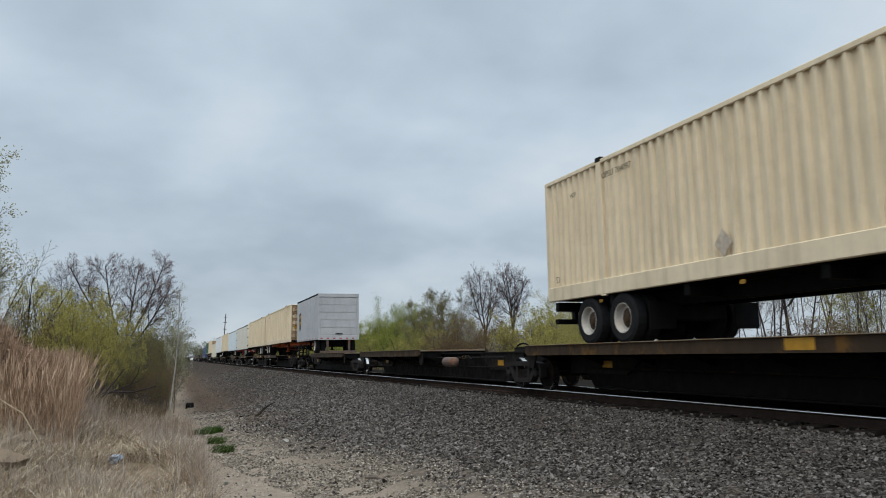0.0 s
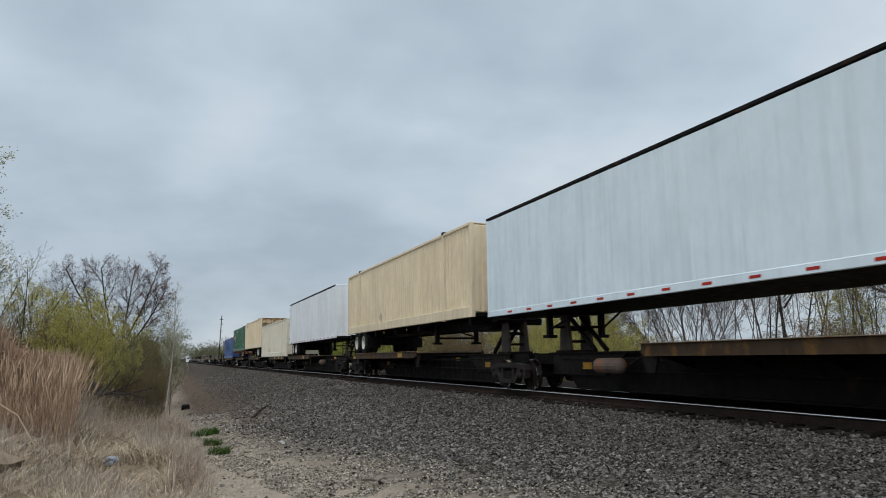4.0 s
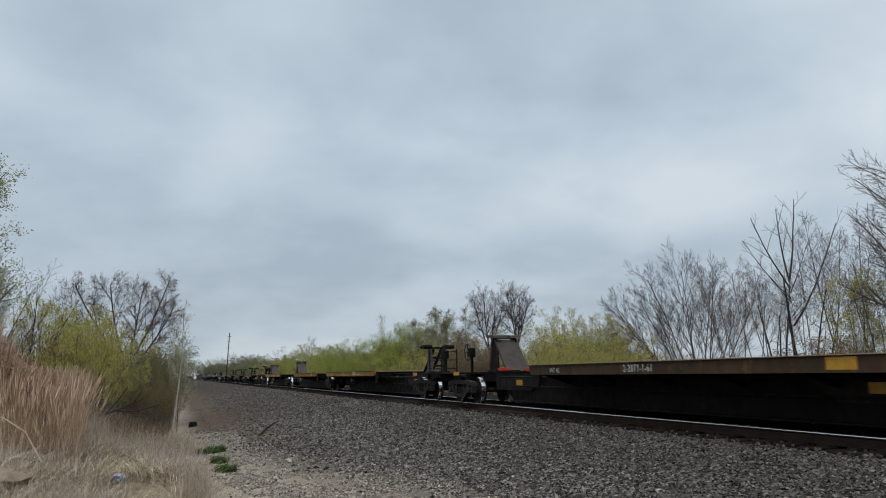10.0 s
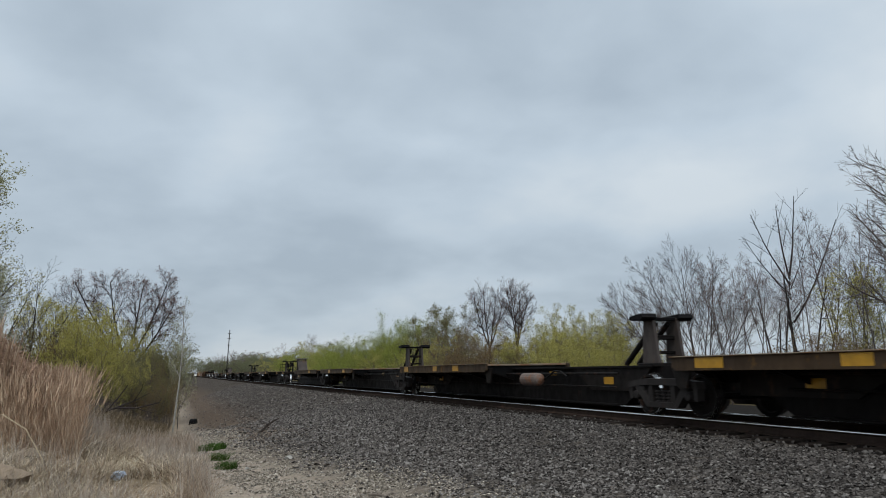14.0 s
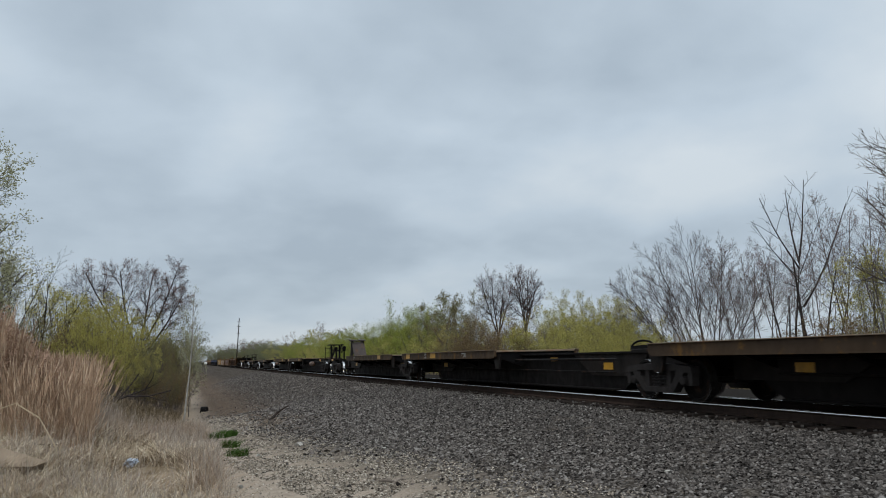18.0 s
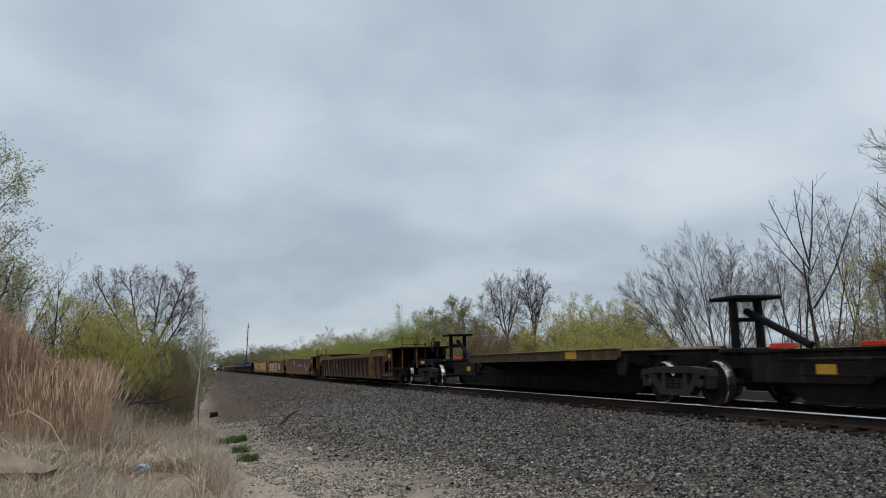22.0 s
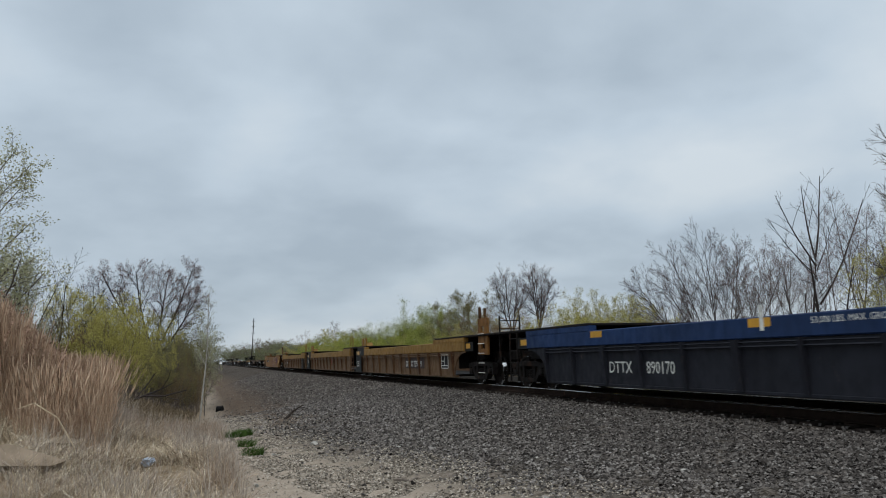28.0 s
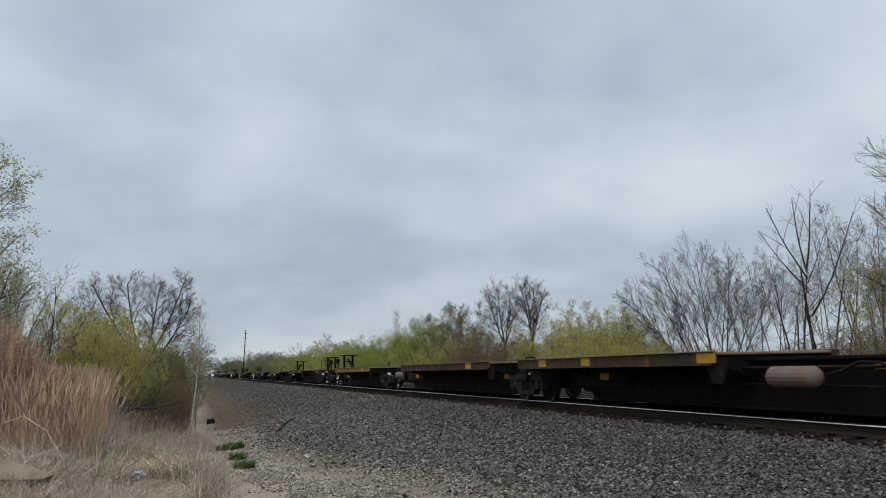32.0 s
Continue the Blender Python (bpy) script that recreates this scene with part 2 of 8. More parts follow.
WELL_TAN = steel("soiled_yellow_well_paint", (0.112, 0.066, 0.035), (0.072, 0.044, 0.027), rust=(0.06, 0.029, 0.017), rust_at=0.57, streak=0.35)
RIB_TAN = steel("rusty_brown_rib_paint", (0.085, 0.046, 0.022), (0.05, 0.028, 0.016), rust=(0.045, 0.02, 0.012), rust_at=0.52)
RIB_DARK = steel("dark_brown_rib_paint", (0.03, 0.018, 0.013), (0.019, 0.012, 0.010), rust=(0.10, 0.045, 0.016), rust_at=0.6)
CHORD_OLIVE = steel("olive_yellow_cover_paint", (0.185, 0.118, 0.022), (0.13, 0.082, 0.02), rust=(0.08, 0.04, 0.018), rust_at=0.6)
OCHRE_BAND = steel("ochre_lower_band", (0.155, 0.075, 0.022), (0.10, 0.048, 0.02), rust=(0.075, 0.034, 0.018), rust_at=0.55)
CHORD_GOLD = steel("yellow_chord_paint", (0.20, 0.112, 0.03), (0.135, 0.075, 0.023), rust=(0.08, 0.04, 0.018), rust_at=0.58, streak=0.25)
CHORD_RUST = steel("rusty_orange_chord_paint", (0.15, 0.069, 0.02), (0.085, 0.041, 0.019), rust=(0.05, 0.026, 0.016), rust_at=0.52)
PATCH = steel("orange_rusted_plate", (0.098, 0.043, 0.019), (0.06, 0.029, 0.017), rust=(0.036, 0.02, 0.016), rust_at=0.55, streak=0.5)
FADED = steel("faded_stencil_paint", (0.17, 0.115, 0.085), (0.12, 0.08, 0.06), rust=(0.06, 0.035, 0.022), rust_at=0.55)
WELL_NAVY = steel("dark_grey_well_paint", (0.016, 0.017, 0.022), (0.011, 0.011, 0.014), rust=(0.06, 0.046, 0.038), rust_at=0.64)
CHORD_NAVY = steel("navy_chord_paint", (0.014, 0.031, 0.084), (0.012, 0.022, 0.052), rust=(0.08, 0.06, 0.05), rust_at=0.7)
CHROME_G = steel("spray_paint_silver", (0.40, 0.36, 0.335), (0.29, 0.255, 0.235), rust_at=0.8, rough=0.4)
SPRAY_P = plain("spray_paint_purple", (0.085, 0.03, 0.075), 0.6, vary=0.5)
SPRAY_V = plain("spray_paint_maroon", (0.11, 0.035, 0.035), 0.6, vary=0.6, scale=3)
SPRAY_W = plain("spray_paint_white", (0.42, 0.38, 0.33), 0.6, vary=0.35, scale=3)
SPRAY_B = plain("spray_paint_dark", (0.045, 0.032, 0.03), 0.6, vary=0.4)
RAIL = steel("rail_web_steel", (0.028, 0.020, 0.016), (0.02, 0.015, 0.013), rust=(0.045, 0.026, 0.018), rust_at=0.6, rough=0.8)
RAIL_TOP = plain("polished_rail_top", (0.66, 0.65, 0.63), 0.18, 1.0, 0.1)
TIE = plain("weathered_tie_wood", (0.026, 0.021, 0.018), 0.95, vary=0.5, scale=9)

# ---------------------------------------------------------------- mesh helpers


class Shape:
    """Collects polygons for one mesh."""

    def __init__(self):
        self.v, self.f = [], []

    def add(self, verts, faces):
        k = len(self.v)
        self.v.extend(tuple(p) for p in verts)
        self.f.extend(tuple(i + k for i in q) for q in faces)
        return self

    def box(self, x0, x1, y0, y1, z0, z1, r=0.012):
        r = min(r, (x1 - x0) / 3, (y1 - y0) / 3, (z1 - z0) / 3)
        vs, idx = [], {}
        for i, (sx, x) in enumerate(((1, x0), (-1, x1))):
            for j, (sy, y) in enumerate(((1, y0), (-1, y1))):
                for k, (sz, z) in enumerate(((1, z0), (-1, z1))):
                    for a, p in enumerate(((x, y + sy * r, z + sz * r), (x + sx * r, y, z + sz * r), (x + sx * r, y + sy * r, z))):
                        idx[i, j, k, a] = len(vs)
                        vs.append(p)
        q = lambda *t: tuple(idx[c] for c in t)
        fs = []
        for i in (0, 1):
            fs.append(q((i, 0, 0, 0), (i, 0, 1, 0), (i, 1, 1, 0), (i, 1, 0, 0))[:: 1 if i == 0 else -1])
            fs.append(q((0, i, 0, 1), (1, i, 0, 1), (1, i, 1, 1), (0, i, 1, 1))[:: 1 if i == 0 else -1])
            fs.append(q((0, 0, i, 2), (0, 1, i, 2), (1, 1, i, 2), (1, 0, i, 2))[:: 1 if i == 0 else -1])
            for j in (0, 1):
                fs.append(q((i, j, 0, 0), (i, j, 1, 0), (i, j, 1, 1), (i, j, 0, 1)))
                fs.append(q((i, 0, j, 0), (i, 1, j, 0), (i, 1, j, 2), (i, 0, j, 2)))
                fs.append(q((0, i, j, 1), (1, i, j, 1), (1, i, j, 2), (0, i, j, 2)))
                for k in (0, 1):
                    fs.append(q((i, j, k, 0), (i, j, k, 1), (i, j, k, 2)))
        return self.add(vs, fs)

    def prism(self, ring, lo, hi, axis="x"):
        """A polygon of the other two axes, drawn out along axis."""
        n = len(ring)
        place = {"x": lambda a, b, c: (c, a, b), "y": lambda a, b, c: (a, c, b), "z": lambda a, b, c: (a, b, c)}[axis]
        vs = [place(a, b, lo) for a, b in ring] + [place(a, b, hi) for a, b in ring]
        fs = [tuple(range(n)), tuple(range(2 * n - 1, n - 1, -1))] + [(i, (i + 1) % n, n + (i + 1) % n, n + i) for i in range(n)]
        return self.add(vs, fs)

    def rod(self, a, b, r0, r1=None, n=6):
        r1 = r0 if r1 is None else r1
        a, b = Vector(a), Vector(b)
        d = (b - a).normalized()
        s = d.orthogonal().normalized()
        t = d.cross(s)
        vs = [p + (s * math.cos(6.28318 * i / n) + t * math.sin(6.28318 * i / n)) * r for p, r in ((a, r0), (b, r1)) for i in range(n)]
        return self.add(vs, [(i, (i + 1) % n, n + (i + 1) % n, n + i) for i in range(n)] + [tuple(range(n))[::-1], tuple(range(n, 2 * n))])

    def lathe(self, profile, centre, n=20, caps=True):
        """Rings of (x, radius) about an axis along x."""
        cx, cy, cz = centre
        vs = [(cx + x, cy + r * math.cos(6.28318 * i / n), cz + r * math.sin(6.28318 * i / n)) for x, r in profile for i in range(n)]
        fs = [(k * n + i, k * n + (i + 1) % n, (k + 1) * n + (i + 1) % n, (k + 1) * n + i) for k in range(len(profile) - 1) for i in range(n)]
        return self.add(vs, fs + ([tuple(range(n))[::-1], tuple(range(len(vs) - n, len(vs)))] if caps else []))

    def mesh(self, name, mat):
        me = bpy.data.meshes.new(name)
        me.from_pydata(self.v, [], self.f)
        bm = bmesh.new()
        bm.from_mesh(me)
        bmesh.ops.recalc_face_normals(bm, faces=bm.faces)
        bm.to_mesh(me)
        bm.free()
        me.materials.append(mat)
        return me


def part(name, shape, mat, parent, label=""):
    me = shape if isinstance(shape, bpy.types.Mesh) else shape.mesh(name, mat)
    ob = new(name, me)
    ob.parent = parent
    if label:
        ob["label"] = label
    return ob


def again(ob, name, offset, parent=None):
    """The same mesh once more, moved, under the same parent."""
    o = new(name, ob.data)
    o.parent = parent or ob.parent
    o.location = offset
    if "label" in ob:
        o["label"] = ob["label"]
    return o


def thing(name, label, category, group="", at=None, kind=""):
    ob = new(name)
    tagged(ob, label, category, group, kind)
    if at is not None:
        ob.matrix_world = at
    return ob


WORDS = {}


def lettering(text, size, mat, squeeze=1.0):
    """A flat mesh of the words, in the plane that faces -x, reading towards -y, its left foot at the origin."""
    key = (text, size, mat.name, squeeze)
    if key not in WORDS:
        cu = bpy.data.curves.new("words", "FONT")
        cu.body, cu.size, cu.extrude, cu.resolution_u = text, size, 0.0, 2
        ob = bpy.data.objects.new("words", cu)
        me = bpy.data.meshes.new_from_object(ob)
        bpy.data.objects.remove(ob)
        bpy.data.curves.remove(cu)
        me.transform(Matrix(((0, 0, -1, 0), (-squeeze, 0, 0, 0), (0, 1, 0, 0), (0, 0, 0, 1))))
        me.materials.clear()
        me.materials.append(mat)
        WORDS[key] = me
    return WORDS[key]


def words(name, text, size, mat, parent, x, y, z, label="", squeeze=1.0):
    ob = new(name, lettering(text, size, mat, squeeze))
    ob.parent = parent
    ob.location = (x, y, z)
    if label:
        ob["label"] = label
    return ob


def panel(name, ring, x, mat, parent, label="", thick=0.004):
    """A thin painted field on a side that faces -x."""
    return part(name, Shape().prism(ring, x - thick, x, "x"), mat, parent, label)


def bars(name, y, z, widths, height, x, mat, parent):
    """Writing too small to read: a row of bars, from left to right (towards -y)."""
    s = Shape()
    for w in widths:
        s.box(x - 0.004, x, y - w, y, z, z + height, 0.001)
        y -= w + height * 0.35
    return part(name, s, mat, parent)


MOVING = []     # (thing, place along the train)


def slack(u):
    """The leading cars stand a little farther back than their nominal places."""
    return 0.05 if u < 20 else (0.45 if u < 345 else (0.2 if u < 619 else 0.0))


def rides(ob, u):
    u += slack(u)
    ob.matrix_world = pose(TRACK, u, 0)
    MOVING.append((ob, u))
    return ob

# ---------------------------------------------------------------- ground, track


def smooth(a, b, t):
    t = np.clip((t - a) / (b - a), 0, 1)
    return t * t * (3 - 2 * t)


def ground_z(x, y):
    """Height of the bare ground; works on numbers and on arrays."""
    x, y = np.asarray(x, float), np.asarray(y, float)
    low = -0.70 - 1.25 * smooth(17, 46, y) - 1.2 * smooth(48, 220, y)        # the ground falls away along the line
    toe = 1.7 - 1.4 * smooth(14, 27, y)
    bank = smooth(0, 1, (x - toe) / (8.0 - toe)) * 0.55 + np.clip((x - toe) / (8.0 - toe), 0, 1) * 0.45
    z = low + (-0.22 - low) * bank
    far = -0.22 - 1.45 * smooth(16.0, 19.8, x)                               # the woods lie lower behind the track
    z = np.where(x > 8.0, far, z)
    mound = smooth(0.2, -2.6, x) * smooth(7.5, 15, y) * smooth(60, 22, y) * 0.62 + smooth(-2, -14, x) * 0.5
    z = z + mound + np.where(x < 0.4, 0.05 * np.sin(x * 2.1 + y * 0.7) + 0.04 * np.sin(y * 1.7 - x), 0)
    return z


def ground_mat():
    m, nt, b = shader("ground_cover", 0.95)
    N, L = nt.nodes.new, nt.links.new
    geo, sep = N("ShaderNodeNewGeometry"), N("ShaderNodeSeparateXYZ")
    L(geo.outputs["Position"], sep.inputs[0])
    fine, mid, big = noise_node(nt, 34, 4, 0.7), noise_node(nt, 5.5, 5, 0.65), noise_node(nt, 0.7, 4, 0.6)
    vor = N("ShaderNodeTexVoronoi")
    vor.inputs["Scale"].default_value = 24
    tc = N("ShaderNodeTexCoord")
    L(tc.outputs["Object"], vor.inputs["Vector"])
    grit = ramp_node(nt, vor.outputs["Color"], [(0.1, (0.013, 0.0114, 0.0103)), (0.5, (0.048, 0.0425, 0.038)), (0.95, (0.145, 0.128, 0.116))])
    dusty = ramp_node(nt, mid, [(0.3, (0.055, 0.046, 0.036)), (0.7, (0.09, 0.077, 0.062))])
    ballast = blend(nt, ramp_node(nt, big, [(0.4, (0, 0, 0)), (0.75, (0.45, 0.45, 0.45))]), grit, dusty)
    ballast = blend(nt, 1.0, ballast, ramp_node(nt, noise_node(nt, 3.2, 6, 0.75), [(0.32, (0.55, 0.54, 0.52)), (0.5, (1.0, 0.98, 0.95)), (0.7, (1.4, 1.32, 1.22))]), "MULTIPLY")
    path = blend(nt, 0.25, ramp_node(nt, mid, [(0.3, (0.28, 0.225, 0.173)), (0.7, (0.42, 0.345, 0.268))]), grit)
    straw = ramp_node(nt, mid, [(0.3, (0.09, 0.064, 0.04)), (0.55, (0.19, 0.14, 0.09)), (0.8, (0.31, 0.24, 0.165))])
    litter = ramp_node(nt, big, [(0.35, (0.055, 0.042, 0.026)), (0.65, (0.10, 0.085, 0.045))])

    def edge(lo, hi, wobble):
        add = N("ShaderNodeMath")
        add.operation = "MULTIPLY_ADD"
        L(mid, add.inputs[0])
        add.inputs[1].default_value = wobble
        L(sep.outputs[0], add.inputs[2])
        r = N("ShaderNodeMapRange")
        r.inputs[1].default_value, r.inputs[2].default_value = lo, hi
        L(add.outputs[0], r.inputs[0])
        return r.outputs[0]

    c = blend(nt, edge(0.1, 0.9, 0.8), straw, path)
    near_y, slant = N("ShaderNodeMath"), N("ShaderNodeMath")     # the bank closes in along the path
    near_y.operation, slant.operation = "MINIMUM", "MULTIPLY_ADD"
    near_y.inputs[1].default_value = 18.8
    L(sep.outputs[1], near_y.inputs[0])
    L(near_y.outputs[0], slant.inputs[0])
    slant.inputs[1].default_value = 0.215
    L(sep.outputs[0], slant.inputs[2])
    rough_edge = N("ShaderNodeMath")
    rough_edge.operation = "MULTIPLY_ADD"
    L(mid, rough_edge.inputs[0])
    rough_edge.inputs[1].default_value = 1.6
    L(slant.outputs[0], rough_edge.inputs[2])
    whole = N("ShaderNodeMapRange")
    whole.inputs[1].default_value, whole.inputs[2].default_value = 4.9, 6.4
    L(rough_edge.outputs[0], whole.inputs[0])
    far_y, low_x, earthy = N("ShaderNodeMapRange"), N("ShaderNodeMapRange"), N("ShaderNodeMath")     # bare brown earth low on the slope farther on
    far_y.inputs[1].default_value, far_y.inputs[2].default_value = 15.0, 21.0
    low_x.inputs[1].default_value, low_x.inputs[2].default_value = 4.6, 2.2
    L(sep.outputs[1], far_y.inputs[0])
    L(sep.outputs[0], low_x.inputs[0])
    earthy.operation = "MULTIPLY"
    L(far_y.outputs[0], earthy.inputs[0])
    L(low_x.outputs[0], earthy.inputs[1])
    earth = ramp_node(nt, mid, [(0.3, (0.055, 0.040, 0.030)), (0.55, (0.105, 0.079, 0.060)), (0.8, (0.16, 0.127, 0.10))])
    c = blend(nt, whole.outputs[0], c, blend(nt, earthy.outputs[0], ballast, earth))
    oil_and_shade = N("ShaderNodeMapRange")               # soot and oil between the rails, with the train's shade painted in beyond them
    oil_and_shade.inputs[1].default_value, oil_and_shade.inputs[2].default_value = 8.5, 9.0
    L(sep.outputs[0], oil_and_shade.inputs[0])
    c = blend(nt, oil_and_shade.outputs[0], c, (0.022, 0.02, 0.018))
    c = blend(nt, edge(16.4, 18.0, 0.6), c, litter)
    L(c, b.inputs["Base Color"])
    h = blend(nt, 0.5, fine, vor.outputs["Distance"])
    bump(nt, b, h, 0.8, 0.04)
    return m


def axis(stops):
    out = []
    for a, b, n in stops:
        out += [a + (b - a) * i / n for i in range(n)]
    return out + [stops[-1][1]]


def build_ground():
    xs = axis([(-1500, -120, 8), (-120, -30, 12), (-30, -8, 22), (-8, 16, 110), (16, 40, 24), (40, 150, 14), (150, 1500, 8)])
    ys = axis([(-1500, -150, 8), (-150, -10, 16), (-10, 2, 14), (2, 34, 128), (34, 90, 56), (90, 300, 30), (300, 2500, 14)])
    X, Y = np.meshgrid(np.array(xs), np.array(ys))
    Z = ground_z(X, Y)
    near = (np.abs(X - 2) < 10) & (Y > 2) & (Y < 60)
    rng = np.random.default_rng(5)
    Z = Z + np.where(near, rng.normal(0, 0.012, Z.shape), 0)
    v = np.column_stack([X.ravel(), Y.ravel(), Z.ravel()])
    nx, ny = len(xs), len(ys)
    i = (np.arange(ny - 1)[:, None] * nx + np.arange(nx - 1)[None]).ravel()
    f = np.column_stack([i, i + 1, i + nx + 1, i + nx])
    me = bpy.data.meshes.new("ground")
    me.from_pydata(v.tolist(), [], f.tolist())
    me.polygons.foreach_set("use_smooth", [True] * len(me.polygons))
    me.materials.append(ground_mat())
    tagged(new("ground", me), "gravel, ballast and dry grass beside the railway embankment", "ground", kind="structure")


build_ground()


def build_track():
    base = thing("railway_track", "single railway track on dark wooden ties and grey ballast", "railway track", kind="structure")
    ring = [(-0.07, -0.17), (0.07, -0.17), (0.07, -0.155), (0.012, -0.13), (0.012, -0.045), (0.036, -0.035), (0.036, -0.018), (-0.036, -0.018), (-0.036, -0.035), (-0.012, -0.045), (-0.012, -0.13), (-0.07, -0.155)]
    for side in (-0.753, 0.753):
        rail = part("rail", Shape().prism([(TRACK + side + a, b) for a, b in ring], -300, 1500, "y"), RAIL, base, "rusty steel rail")
        part("rail_head", Shape().prism([(TRACK + side + a, b) for a, b in ((-0.0375, -0.02), (0.0375, -0.02), (0.0345, -0.009), (0.028, -0.0025), (0.018, 0), (-0.018, 0), (-0.028, -0.0025), (-0.0345, -0.009))], -300, 1500, "y"), RAIL_TOP, rail, "polished running surface")
    rng = random.Random(3)
    tie_mesh = Shape().box(-1.3, 1.3, -0.115, 0.115, -0.36, -0.17, 0.015).mesh("tie", TIE)
    plate_mesh = Shape().box(-0.19, 0.19, -0.1, 0.1, -0.172, -0.155, 0.004).add([], []).mesh("tie_plate", RAIL)
    for i in range(150):
        o = part("tie", tie_mesh, None, base)
        o.location, o.rotation_euler = (TRACK + rng.uniform(-0.06, 0.06), 1.0 + i * 0.5, rng.uniform(-0.015, 0.01)), (0, 0, rng.uniform(-0.02, 0.02))
        for side in (-0.753, 0.753):
            p = part("tie_plate", plate_mesh, None, o)
            p.location = (side, 0, 0)
    rest = Shape()
    for i in range(900):
        y = 76.0 + i * 0.5
        rest.add([(TRACK + a, y + b, c) for a in (-1.3, 1.3) for b in (-0.115, 0.115) for c in (-0.36, -0.17)], [(0, 1, 3, 2), (4, 6, 7, 5), (0, 4, 5, 1), (2, 3, 7, 6), (1, 5, 7, 3), (0, 2, 6, 4)])
    for i in range(120):
        y = 0.5 - i * 0.5
        rest.add([(TRACK + a, y + b, c) for a in (-1.3, 1.3) for b in (-0.115, 0.115) for c in (-0.36, -0.17)], [(0, 1, 3, 2), (4, 6, 7, 5), (0, 4, 5, 1), (2, 3, 7, 6), (1, 5, 7, 3), (0, 2, 6, 4)])
    tagged(part("more_ties", rest, TIE, base), kind="stuff")




def path_edge(y):
    """x at which the gravel path gives way to ballast; the bank closes in farther on."""
    return 4.45 - 0.215 * np.minimum(y, 18.8)


STONES = [(0.023, 0.020, 0.018), (0.052, 0.0455, 0.041), (0.088, 0.0775, 0.070), (0.125, 0.109, 0.097), (0.162, 0.144, 0.13), (0.25, 0.230, 0.211)]


def chips(rng, x, y, size, name, label, mat, sink=0.3):
    """Small angular stones, as one mass."""
    n = len(x)
    base = np.array([(1, 0, 0), (-1, 0, 0), (0, 1, 0), (0, -1, 0), (0, 0, 1), (0, 0, -1)], float)
    p = base[None] * rng.uniform(0.65, 1.35, (n, 6, 1)) + rng.normal(0, 0.16, (n, 6, 3))
    p *= np.stack([rng.uniform(0.85, 1.5, n), rng.uniform(0.7, 1.1, n), rng.uniform(0.5, 0.8, n)], -1)[:, None]
    a, b = rng.uniform(0, 6.28, n), rng.normal(0, 0.6, n)
    ca, sa, cb, sb, z0 = np.cos(a), np.sin(a), np.cos(b), np.sin(b), np.zeros(n)
    R = np.stack([np.stack([ca, -sa * cb, sa * sb], -1), np.stack([sa, ca * cb, -ca * sb], -1), np.stack([z0, sb, cb], -1)], 1)
    p = np.einsum("nij,nkj->nki", R, p) * size[:, None, None]
    p[:, :, 0] += x[:, None]
    p[:, :, 1] += y[:, None]
    p[:, :, 2] += (ground_z(x, y) + size * sink)[:, None]
    f = np.array([(0, 2, 4), (2, 1, 4), (1, 3, 4), (3, 0, 4)])          # the underside lies in the ground
    p = p[:, :5]
    f = (f[None] + (np.arange(n) * 5)[:, None, None]).reshape(-1)
    me = bpy.data.meshes.new(name)
    me.vertices.add(n * 5)
    me.vertices.foreach_set("co", np.ascontiguousarray(p).reshape(-1))
    me.loops.add(n * 12)
    me.loops.foreach_set("vertex_index", f)
    me.polygons.add(n * 4)
    me.polygons.foreach_set("loop_start", np.arange(n * 4) * 3)
    me.update(calc_edges=True)
    me.materials.append(mat)
    return tagged(new(name, me), label, "gravel", kind="stuff")


def stone_block(rng, n):
    """n rough stones about the origin, as arrays of corner points."""
    cube = np.array([[x, y, z] for x in (-1, 1) for y in (-1, 1) for z in (-1, 1)], float) * 0.6
    cube = cube * rng.uniform(0.65, 1.25, (n, 8, 3))
    tip = np.concatenate([cube, rng.uniform(-0.25, 0.25, (n, 2, 3)) + np.array([[0, 0, 0.85], [0, 0, -0.85]])], axis=1)
    a, b, c = rng.uniform(0, 6.28, (3, n))
    ca, sa, cb, sb, cc, sc = np.cos(a), np.sin(a), np.cos(b), np.sin(b), np.cos(c), np.sin(c)
    R = np.stack([np.stack([ca * cb, ca * sb * sc - sa * cc, ca * sb * cc + sa * sc], -1), np.stack([sa * cb, sa * sb * sc + ca * cc, sa * sb * cc - ca * sc], -1), np.stack([-sb, cb * sc, cb * cc], -1)], 1)
    stretch = np.stack([rng.uniform(0.8, 1.5, n), rng.uniform(0.7, 1.1, n), rng.uniform(0.5, 0.9, n)], -1)
    return np.einsum("nij,nkj->nki", R, tip * stretch[:, None])


STONE_FACES = np.array([(0, 1, 3, 2), (4, 6, 7, 5), (0, 4, 5, 1), (2, 3, 7, 6)]), np.array([(1, 5, 8), (5, 7, 8), (7, 3, 8), (3, 1, 8), (0, 2, 9), (2, 6, 9), (6, 4, 9), (4, 0, 9)])


def stones_mesh(name, pts, mat):
    n, k = pts.shape[:2]
    me = bpy.data.meshes.new(name)
    base = (np.arange(n) * k)[:, None, None]
    quads, tris = (STONE_FACES[0][None] + base).reshape(-1, 4), (STONE_FACES[1][None] + base).reshape(-1, 3)
    me.from_pydata(pts.reshape(-1, 3).tolist(), [], quads.tolist() + tris.tolist())
    me.materials.append(mat)
    return me


